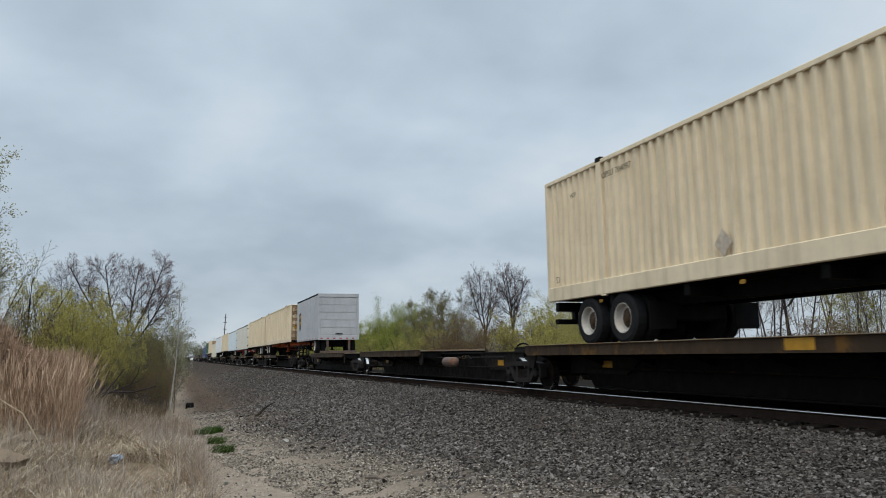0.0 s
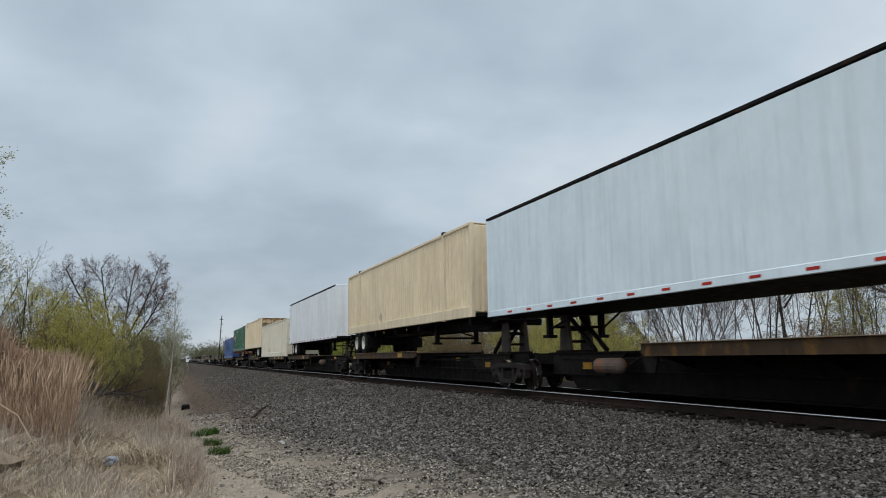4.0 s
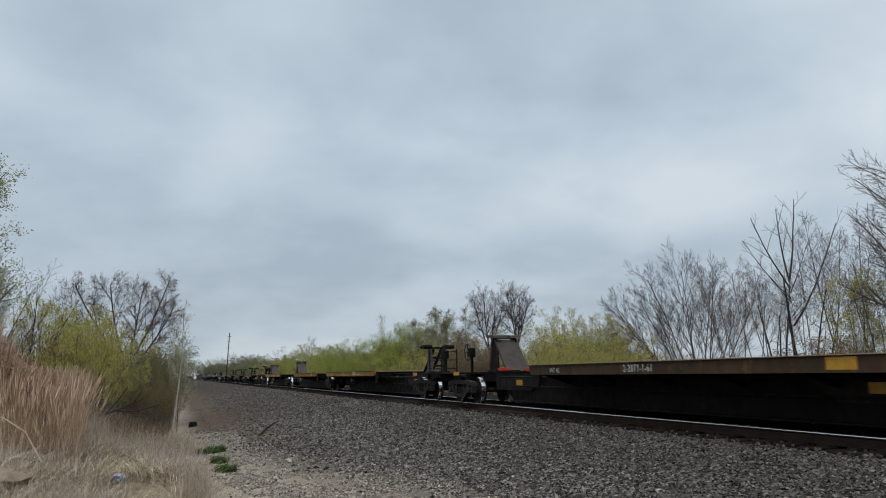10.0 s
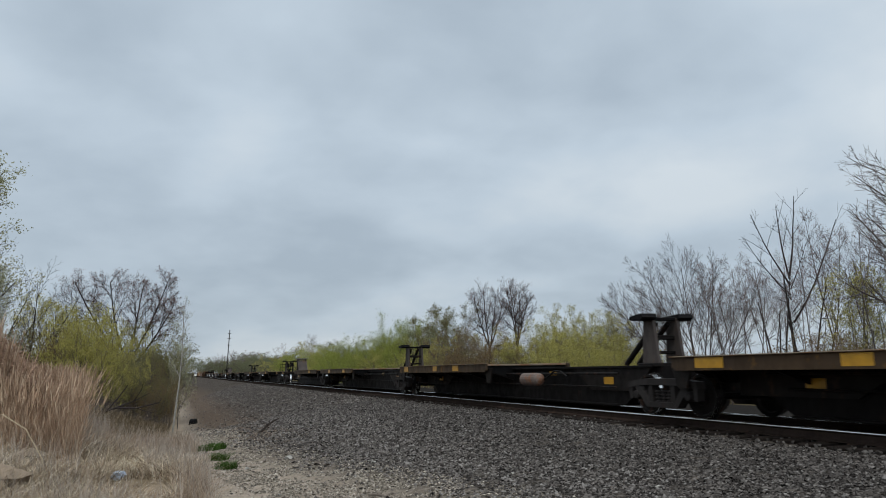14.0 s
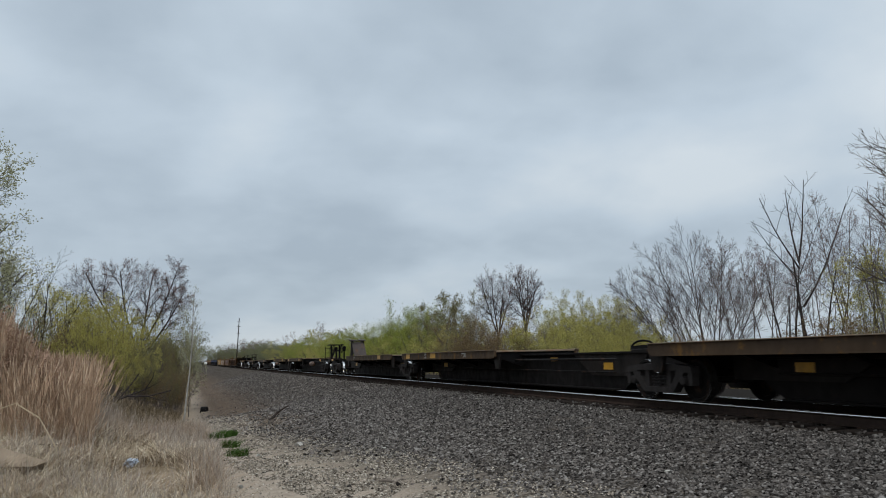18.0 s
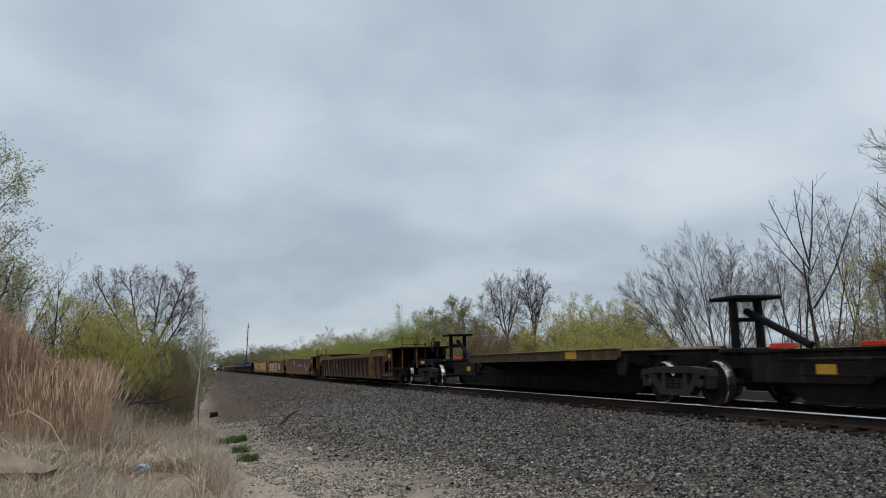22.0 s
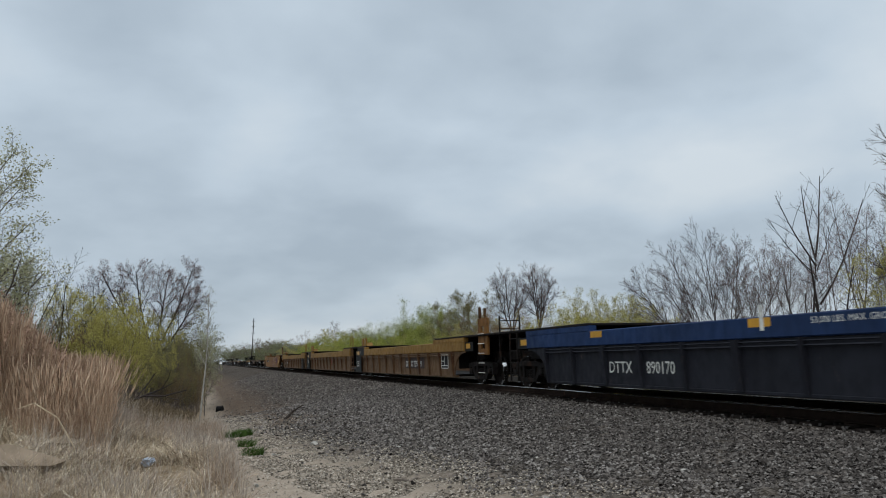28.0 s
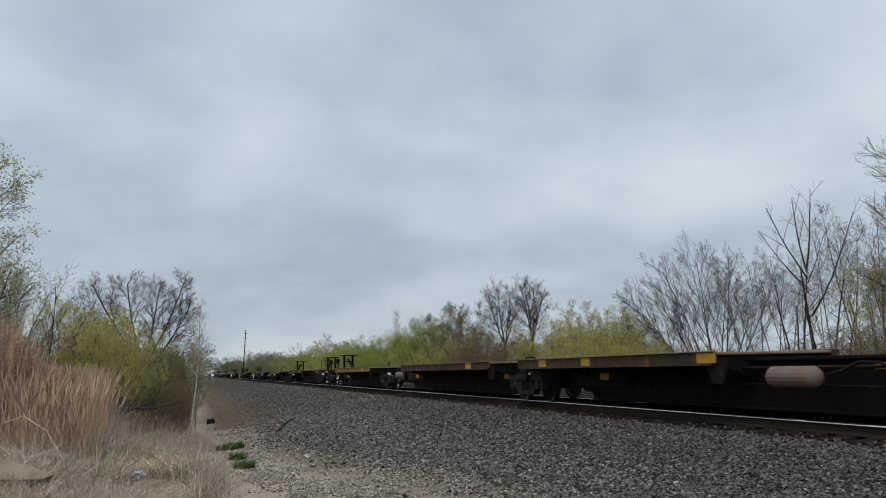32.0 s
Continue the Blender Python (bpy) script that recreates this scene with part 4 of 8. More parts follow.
def build_spine_cars():
    M = lambda *ys: [(y, 0.55) for y in ys]
    rows = [
        (-37.0, -19.6, -31, -22, (-20.5, "low", 1), "brown", 1, 0, 0, (), ()),
        (-19.6, -0.2, -10, -1, None, "brown", 0, 0, 0, (), ()),
        (-0.2, 17.7, 5.5, 16.9, (1.8, "saddle", 1), "brown", 0, 0, 1, M(8.2), ()),
        (17.7, 36.3, 25.8, 34.6, (19.3, "low", 1), "brown", 0, 0, 1, (), ()),
        (36.3, 53.5, 38.3, 47.8, (52.2, "saddle", -1), "brown", 0, 1, 0, (), ()),
        (57.5, 75.1, 65.0, 73.8, (59.3, "saddle", 1), "brown", 1, 0, 0, M(73.2), ((66.0, "53", 0.22), (70.4, "TTAX 654231", 0.2))),
        (75.1, 91.7, 76.3, 84.8, (89.9, "saddle", -1), "brown", 0, 0, 0, M(77.0, 79.5), ()),
        (91.7, 107.6, 93.2, 103.7, (105.9, "saddle", -1), "brown", 0, 0, 0, [(94.4, 1.0), (99.6, 0.4)], ((97.4, "53", 0.22),)),
        (107.6, 124.8, 109.2, 118.2, (123.0, "saddle", -1), "brown", 0, 0, 1, M(110.5), ()),
        (124.8, 141.9, 132.2, 141.2, (126.6, "saddle", 1), "brown", 0, 1, 0, M(134.0), ()),
        (146.0, 163.6, 154.0, 162.7, (147.8, "saddle", 1), "brown", 1, 0, 1, M(156.0), ()),
        (163.6, 180.8, 165.0, 174.0, None, "brown", 0, 0, 0, [(166.0, 0.6), (167.8, 0.7), (170.2, 0.6)], ()),
        (180.8, 197.8, 182.6, 191.8, (196.0, "saddle", -1), "brown", 0, 0, 0, M(183.4), ()),
        (197.8, 214.5, 199.0, 209.0, (212.8, "saddle", -1), "brown", 0, 0, 0, [(199.4, 0.6)], ()),
        (214.5, 231.9, 216.0, 226.0, None, "brown", 0, 1, 0, [(218.6, 0.55), (224.0, 0.5)], ()),
        (235.4, 253.2, 243.5, 252.5, (236.8, "low", 1), "brown", 1, 0, 1, [(251.6, 0.75)], ((249.2, "2-2871-61", 0.2),)),
        (253.2, 271.5, 261.4, 271.0, (255.1, "saddle", 1), "brown", 0, 0, 0, M(263.0), ()),
        (271.5, 289.2, 273.0, 283.5, (288.2, "hood", -1), "brown", 0, 1, 0, [(274.2, 0.5)], ((282.5, "WT 42", 0.16), (279.4, "2-2871-1-61", 0.2)), 1),
        (293.2, 311.2, 299.4, 310.6, (294.6, "saddle", 1), "yellow", 1, 0, 0, M(303.5), ((303.55, "TTRX 552328", 0.22), (306.45, "1-2871-57", 0.2))),
        (311.2, 329.7, 314.4, 323.8, (329.0, "hood", -1), "yellow", 0, 0, 0, M(316.0), (), 1),
        (329.7, 347.3, 332.1, 342.8, (346.9, "hood", -1), "yellow", 0, 1, 0, M(333.0), ((336.6, "1-2871-57", 0.22), (341.6, "TTRX 552328", 0.22))),
        (351.5, 368.4, 359.3, 368.4, (352.9, "saddle", 1), "brown", 1, 0, 1, [(360.0, 0.6), (365.0, 0.4)], ((364.2, "TTEX 353472", 0.2),), 1),
        (368.4, 385.6, 376.8, 384.8, (370.1, "saddle", 1), "brown", 0, 0, 1, [(383.9, 0.7), (381.0, 0.5)], ()),
        (385.6, 403.0, 393.6, 402.2, (387.0, "saddle", 1), "brown", 0, 0, 1, [(401.4, 0.5), (396.0, 0.5), (398.0, 0.4)], ()),
        (403.0, 420.2, 411.2, 419.6, (404.7, "saddle", 1), "brown", 0, 0, 0, M(413.0, 417.0), ()),
        (420.2, 437.7, 421.4, 430.6, (436.0, "hood", -1), "brown", 0, 1, 0, M(424.0), ()),
        (441.5, 457.6, 448.4, 457.4, (443.0, "saddle", 1), "brown", 1, 0, 0, M(450.0), ((451.6, "53", 0.22), (456.4, "TTAX 653675", 0.22))),
        (457.6, 475.3, 466.0, 475.0, (459.2, "low", 1), "brown", 0, 0, 0, M(467.0), ((470.0, "TTX", 0.22),)),
        (475.3, 492.8, 484.2, 492.6, (477.2, "saddle", 1), "brown", 0, 0, 0, M(486.0), ()),
        (492.8, 510.3, 500.4, 510.0, (494.4, "low", 1), "brown", 0, 0, 0, [(509.2, 0.5), (506.0, 0.6)], ((507.0, "53", 0.24), (503.0, "TTX", 0.2))),
        (510.3, 526.2, 512.0, 521.4, (524.9, "hood", -1), "brown", 0, 1, 0, M(514.0), ((519.6, "TTX", 0.2),), 1),
        (530.3, 547.6, 538.8, 547.2, (531.9, "tee", 1), "brown", 1, 0, 1, [(540.0, 0.5), (546.4, 0.5)], ((541.6, "10", 0.2),)),
        (547.6, 564.6, 549.2, 558.4, (549.6, "low", 1), "brown", 0, 0, 1, [(551.0, 0.6), (557.2, 0.5)], ()),
        (564.6, 581.9, 566.2, 575.6, (580.2, "low", -1), "brown", 0, 0, 0, [(568.6, 0.6)], ((572.0, "53", 0.22),), 1),
        (581.9, 599.4, 583.4, 592.2, (598.6, "tee", -1), "brown", 0, 0, 0, M(585.0), (), 1),
        (599.4, 615.6, 601.0, 609.9, (614.9, "tee", -1), "brown", 0, 1, 0, M(603.0), (), 1),
        (857.3, 873.2, 865.1, 873.0, (858.6, "tee", 1), "brown", 1, 0, 1.3, [(865.2, 0.5), (869.4, 0.4), (871.6, 0.4)], ()),
        (873.2, 889.0, 875.4, 885.2, (874.6, "low", 1), "brown", 0, 0, 1, M(877.0), ()),
        (889.0, 904.5, 891.6, 901.0, (903.6, "tee", -1), "yellow", 0, 1, 0, M(893.0), ()),
    ]
    for r in rows:
        u0, u1, d0, d1, stand, paint, first, last, tank, marks, lines = r[:11]
        spine_unit(u0, u1, d0, d1, stand, paint, first, last, tank, marks, lines, len(r) > 11)
    # the long tail of empty platforms that comes up out of the distance
    rng = random.Random(21)
    u = 908.5
    while u < 1290:
        for k in range(5):
            L = 17.2
            rear = rng.random() < 0.6
            d0 = u + (8.0 if rear else 1.6)
            style = rng.choice(["saddle", "low", "hood", "tee", "low"])
            spine_unit(u, u + L, d0, d0 + 8.7, ((u + 1.6) if rear else (u + L - 1.4), style, 1 if rear else -1), "brown" if rng.random() < 0.8 else "yellow", k == 0, k == 4, rng.random() < 0.4, [(d0 + 1, 0.5)], ())
            u += L
        u += 4.0


# ---------------------------------------------------------------- containers, chassis and trailers
def corrugated(y0, y1, z0, z1, x, depth=0.07, pitch=0.26, out=-1):
    """A corrugated steel side."""
    s, n = Shape(), max(1, int(round((y1 - y0) / pitch)))
    p = (y1 - y0) / n
    line = []
    for k in range(n):
        y = y0 + k * p
        line += [(y, 0.0), (y + 0.26 * p, 0.0), (y + 0.42 * p, depth), (y + 0.84 * p, depth)]
    line.append((y1, 0.0))
    vs = [(x - out * d, y, z) for y, d in line for z in (z0, z1)]
    s.add(vs, [(2 * i, 2 * i + 2, 2 * i + 3, 2 * i + 1) for i in range(len(line) - 1)])
    back = x - out * (depth + 0.01)
    return s.add([(back, y0, z0), (back, y1, z0), (back, y1, z1), (back, y0, z1)], [(0, 1, 2, 3)])


def container(u0, u1, z0, paint, say, doors, number, mark="diamond", ribs=True, group="containers", top=None, posts=2.44, stain=0):
    """A 53-foot container from u0 (front) to u1, its doors at end 'F' or 'R'."""
    L, W, H = u1 - u0, 1.295, 2.896
    z1 = z0 + H
    c = thing("shipping_container", say, "container", group)
    lo, hi = z0 + 0.31, z1 - 0.09
    edges = [0.1, posts, L - posts, L - 0.1] if ribs else [0.1, L - 0.1]
    for out in (-1, 1):
        for a, b in zip(edges, edges[1:]):
            if ribs:
                part("side_panel", corrugated(a + 0.05, b - 0.05, lo, hi, out * (W - 0.012), out=out), paint, c, "vertically corrugated steel side")
            else:
                part("side_panel", Shape().box(min(out * W, out * (W - 0.03)), max(out * W, out * (W - 0.03)), a, b, lo, hi, 0.006), paint, c, "smooth panel side")
        rail = Shape().box(min(out * (W + 0.014), out * (W - 0.09)), max(out * (W + 0.014), out * (W - 0.09)), 0.02, L - 0.02, z0, lo + 0.02, 0.015)
        part("bottom_rail", rail, paint, c)
        part("top_rail", Shape().box(min(out * (W + 0.004), out * (W - 0.06)), max(out * (W + 0.004), out * (W - 0.06)), 0.02, L - 0.02, hi - 0.01, z1 - 0.005, 0.012), paint, c)
        for y in (edges[1:-1] if ribs else []):
            part("lifting_post", Shape().box(min(out * (W + 0.008), out * (W - 0.07)), max(out * (W + 0.008), out * (W - 0.07)), y - 0.09, y + 0.09, z0 - 0.03, z1, 0.01), paint, c)
            part("top_casting", Shape().box(min(out * (W + 0.012), out * (W - 0.16)), max(out * (W + 0.012), out * (W - 0.16)), y - 0.1, y + 0.1, z1 - 0.06, z1 + 0.05, 0.01), FRAME, c, "dark steel lifting casting")
    for y in (0.0, L):
        for out in (-1, 1):
            part("corner_post", Shape().box(min(out * W, out * (W - 0.12)), max(out * W, out * (W - 0.12)), min(max(y - 0.07, 0), L - 0.14), max(min(y + 0.07, L), 0.14), z0, z1, 0.012), paint, c)
    roof = Shape().box(-W + 0.05, W - 0.05, 0.05, L - 0.05, z1 - 0.05, z1 - 0.02, 0.005)
    for k in range(int(L / 0.6)):
        roof.box(-W + 0.1, W - 0.1, 0.3 + k * 0.6, 0.5 + k * 0.6, z1 - 0.03, z1 + 0.004, 0.004)
    part("roof", roof, paint, c)
    part("floor", Shape().box(-W + 0.05, W - 0.05, 0.05, L - 0.05, z0 + 0.02, z0 + 0.15, 0.01), BLACK, c)
    for y, is_door in ((0.0, doors == "F"), (L, doors == "R")):
        inn = 1 if y == 0 else -1
        if is_door:
            for s in (-1, 1):
                x0, x1 = sorted((s * 0.02, s * (W - 0.1)))
                d = Shape().box(x0, x1, min(y + inn * 0.02, y + inn * 0.07), max(y + inn * 0.02, y + inn * 0.07), z0 + 0.16, z1 - 0.1, 0.01)
                skin = DOOR_RUST if stain else paint
                door = part("door", d, DOOR_BASE if stain else paint, c)
                for k in range(5):
                    zz = z0 + 0.36 + k * 0.5
                    part("door_panel", Shape().box(x0 + 0.1, x1 - 0.1, min(y - inn * 0.005, y + inn * 0.03), max(y - inn * 0.005, y + inn * 0.03), zz, zz + 0.26, 0.01), skin, door)
                for k in (0.32, 0.85):
                    part("lock_rod", Shape().rod((s * k, y - inn * 0.03, z0 + 0.1), (s * k, y - inn * 0.03, z1 - 0.06), 0.02, n=6).box(s * k - 0.06, s * k + 0.06, min(y - inn * 0.05, y), max(y - inn * 0.05, y), z0 + 1.2, z0 + 1.3, 0.01), RUST_ROD if stain else paint, door)
            if stain:
                words_on = new("door_number", lettering("UPSU", 0.2, INK))
                words_on.parent, words_on.matrix_basis = c, pose(-1.12, y - inn * 0.012, z1 - 0.62, 0, 0, 90 * inn)
                words_on = new("door_number", lettering(number.split()[1], 0.2, INK))
                words_on.parent, words_on.matrix_basis = c, pose(-1.12, y - inn * 0.012, z1 - 0.85, 0, 0, 90 * inn)
                part("warning_sticker", Shape().box(-1.0, -0.72, min(y - inn * 0.012, y), max(y - inn * 0.012, y), z0 + 1.0, z0 + 1.3, 0.002), REFLECT, c, "yellow warning sticker")
                part("brown_sticker", Shape().box(-0.52, -0.36, min(y - inn * 0.012, y), max(y - inn * 0.012, y), z0 + 1.02, z0 + 1.3, 0.002), BROWN_SILL, c, "rust-brown sticker")
        else:
            e = Shape()
            for k in range(9):
                e.box(-W + 0.12 + k * 0.262, -W + 0.12 + k * 0.262 + 0.16, min(y + inn * 0.005, y + inn * 0.05), max(y + inn * 0.005, y + inn * 0.05), z0 + 0.16, z1 - 0.1, 0.01)
            e.box(-W + 0.1, W - 0.1, min(y + inn * 0.035, y + inn * 0.07), max(y + inn * 0.035, y + inn * 0.07), z0 + 0.14, z1 - 0.08, 0.01)
            part("end_wall", e, paint, c)
    x = -W - 0.015
    ink = WHITE if paint in (GREEN, BLUE) else INK
    if number:
        words("container_number", number, 0.19, ink, c, x, L - posts - 0.15, z1 - 0.46, "stencilled container number")
        words("container_mark", "WP", 0.17, ink, c, x, L - posts + 1.2, z1 - 0.62)
        if not stain or number.endswith("79"):
            words("length_mark", "53", 0.2, ink, c, x, 0.75, z0 + 0.42)
        words("container_mark", "WP", 0.17, ink, c, x, posts - 0.15, z1 - 0.55)
        words("length_mark", "53", 0.2, ink, c, x, L - 0.45, z0 + 0.42)
        part("warning_tag", Shape().box(x - 0.002, x + 0.004, posts + 0.3, posts + 0.44, z0 + 0.34, z0 + 0.46, 0.001), REFLECT, c, "small yellow tag")
    if mark == "diamond":
        y, zz = L * 0.62, z0 + 0.55
        panel("hazard_diamond", [(y, zz - 0.24), (y + 0.21, zz), (y, zz + 0.24), (y - 0.21, zz)], x, plain("faded_decal", (0.56, 0.47, 0.37) if ink is INK else (0.5, 0.5, 0.5), 0.6, vary=0.5), c, "faded grey-brown diamond decal")
    c["z0"] = z0
    return rides(c, u0)


def road_wheels(parent, y, z, mats=True):
    """Twin tyres on both sides of one axle."""
    if "road" not in PARTS:
        t = Shape()
        for k in (0.0, 0.34):
            t.lathe([(k - 0.13, 0.30), (k - 0.14, 0.44), (k - 0.10, 0.505), (k + 0.10, 0.505), (k + 0.14, 0.44), (k + 0.13, 0.30)], (0, 0, 0), 24, False)
        r = Shape().lathe([(-0.125, 0.315), (-0.135, 0.30), (-0.12, 0.285), (0.0, 0.255), (0.01, 0.20)], (0, 0, 0), 24, False)
        hub = Shape().lathe([(0.03, 0.25), (0.012, 0.215), (0.0, 0.15), (-0.04, 0.12), (-0.07, 0.08), (-0.075, 0.02)], (0, 0, 0), 16)
        PARTS["road"] = t.mesh("wheel", TYRE), r.mesh("rim", RIM), hub.mesh("hub", BROWN_SILL)
    for side in (-1, 1):
        w = part("wheel", PARTS["road"][0], None, parent, "black rubber truck tyres")
        w.location = (side * 1.13, y, z)
        if side > 0:
            w.rotation_euler = (0, 0, math.pi)
        part("rim", PARTS["road"][1], None, w, "pale painted steel rim")
        part("hub", PARTS["road"][2], None, w, "rusty wheel hub")


def chassis(u0, u1, z0, end, paint, say, deck=1.085):
    """A container chassis; its wheels at end 'F' or 'R'."""
    L = u1 - u0
    c = thing("container_chassis", say, "chassis", "container chassis")
    top = z0 - 0.01
    Y = (lambda d: d) if end == "F" else (lambda d: L - d)
    span = lambda a, b: (min(Y(a), Y(b)), max(Y(a), Y(b)))
    for s in (-0.45, 0.45):
        a, b = span(0.1, L - 0.3)
        part("main_beam", Shape().box(s - 0.06, s + 0.06, a, b, top - 0.3, top - 0.01, 0.015), paint, c)
    for d in (0.25, 2.6, 5.0, 8.0, 11.0, L - 0.4):
        a, b = span(d - 0.08, d + 0.08)
        part("cross_beam", Shape().box(-1.2, 1.2, a, b, top - 0.22, top - 0.01, 0.012), paint, c)
    lower = deck + 0.505
    for d in (1.75, 3.05):
        road_wheels(c, Y(d), lower)
        part("axle", Shape().rod((-1.1, Y(d), lower), (1.1, Y(d), lower), 0.07, n=8), BLACK, c)
    a, b = span(1.1, 3.9)
    part("suspension", Shape().box(-0.6, 0.6, a, b, lower - 0.1, top - 0.25, 0.03), BLACK, c)
    a, b = span(0.05, 0.2)
    part("rear_bumper", Shape().box(-1.15, 1.15, a, b, deck + 0.5, deck + 0.62, 0.01).box(-0.7, -0.6, a, b, deck + 0.6, top - 0.1, 0.01).box(0.6, 0.7, a, b, deck + 0.6, top - 0.1, 0.01), paint, c)
    tail = Y(0.0)
    out = -1 if end == "F" else 1
    for s in (-1, 1):
        for k in (0.5, 0.68):
            lamp = Shape().lathe([(0.0, 0.075), (0.03, 0.07), (0.035, 0.045), (0.02, 0.03)], (0, 0, 0), 14)
            lamp.v = [(s * k + b, tail + out * a, top - 0.16 + d) for a, b, d in lamp.v]
            part("tail_light", lamp, RIM, c, "round pale-ringed tail lamp")
    for k in range(8):
        part("bumper_stripe", Shape().box(-1.12 + k * 0.28, -0.98 + k * 0.28, min(Y(0.05) + out * 0.004, Y(0.05)), max(Y(0.05) + out * 0.004, Y(0.05)), deck + 0.52, deck + 0.6, 0.001), RED if k % 2 else WHITE, c)
    for s in (-1.0, 1.0):
        part("mud_flap", Shape().box(s - 0.3, s + 0.3, Y(4.0) - 0.01, Y(4.0) + 0.01, deck + 0.25, top - 0.25, 0.004), BLACK, c)
    leg = Shape()
    for s in (-0.75, 0.75):
        leg.box(s - 0.07, s + 0.07, Y(11.8) - 0.08, Y(11.8) + 0.08, deck + 0.3, top - 0.05, 0.012).box(s - 0.14, s + 0.14, Y(11.8) - 0.14, Y(11.8) + 0.14, deck + 0.24, deck + 0.32, 0.01)
    leg.rod((-0.75, Y(11.8), top - 0.5), (0.75, Y(11.8), top - 0.5), 0.035, n=6)
    leg.rod((-0.75, Y(11.8), deck + 0.5), (-0.5, Y(10.4), top - 0.2), 0.03, n=6).rod((0.75, Y(11.8), deck + 0.5), (0.5, Y(10.4), top - 0.2), 0.03, n=6)
    part("landing_leg", leg, paint, c)
    a, b = span(L - 2.2, L - 0.3)
    part("coupler_plate", Shape().box(-0.55, 0.55, a, b, top - 0.36, top - 0.28, 0.01), BLACK, c)
    for d in (2.2, 6.4, 9.6):
        part("marker", Shape().box(-1.215, -1.205, Y(d) - 0.06, Y(d) + 0.06, top - 0.14, top - 0.07, 0.002), REFLECT, c)
    return rides(c, u0)


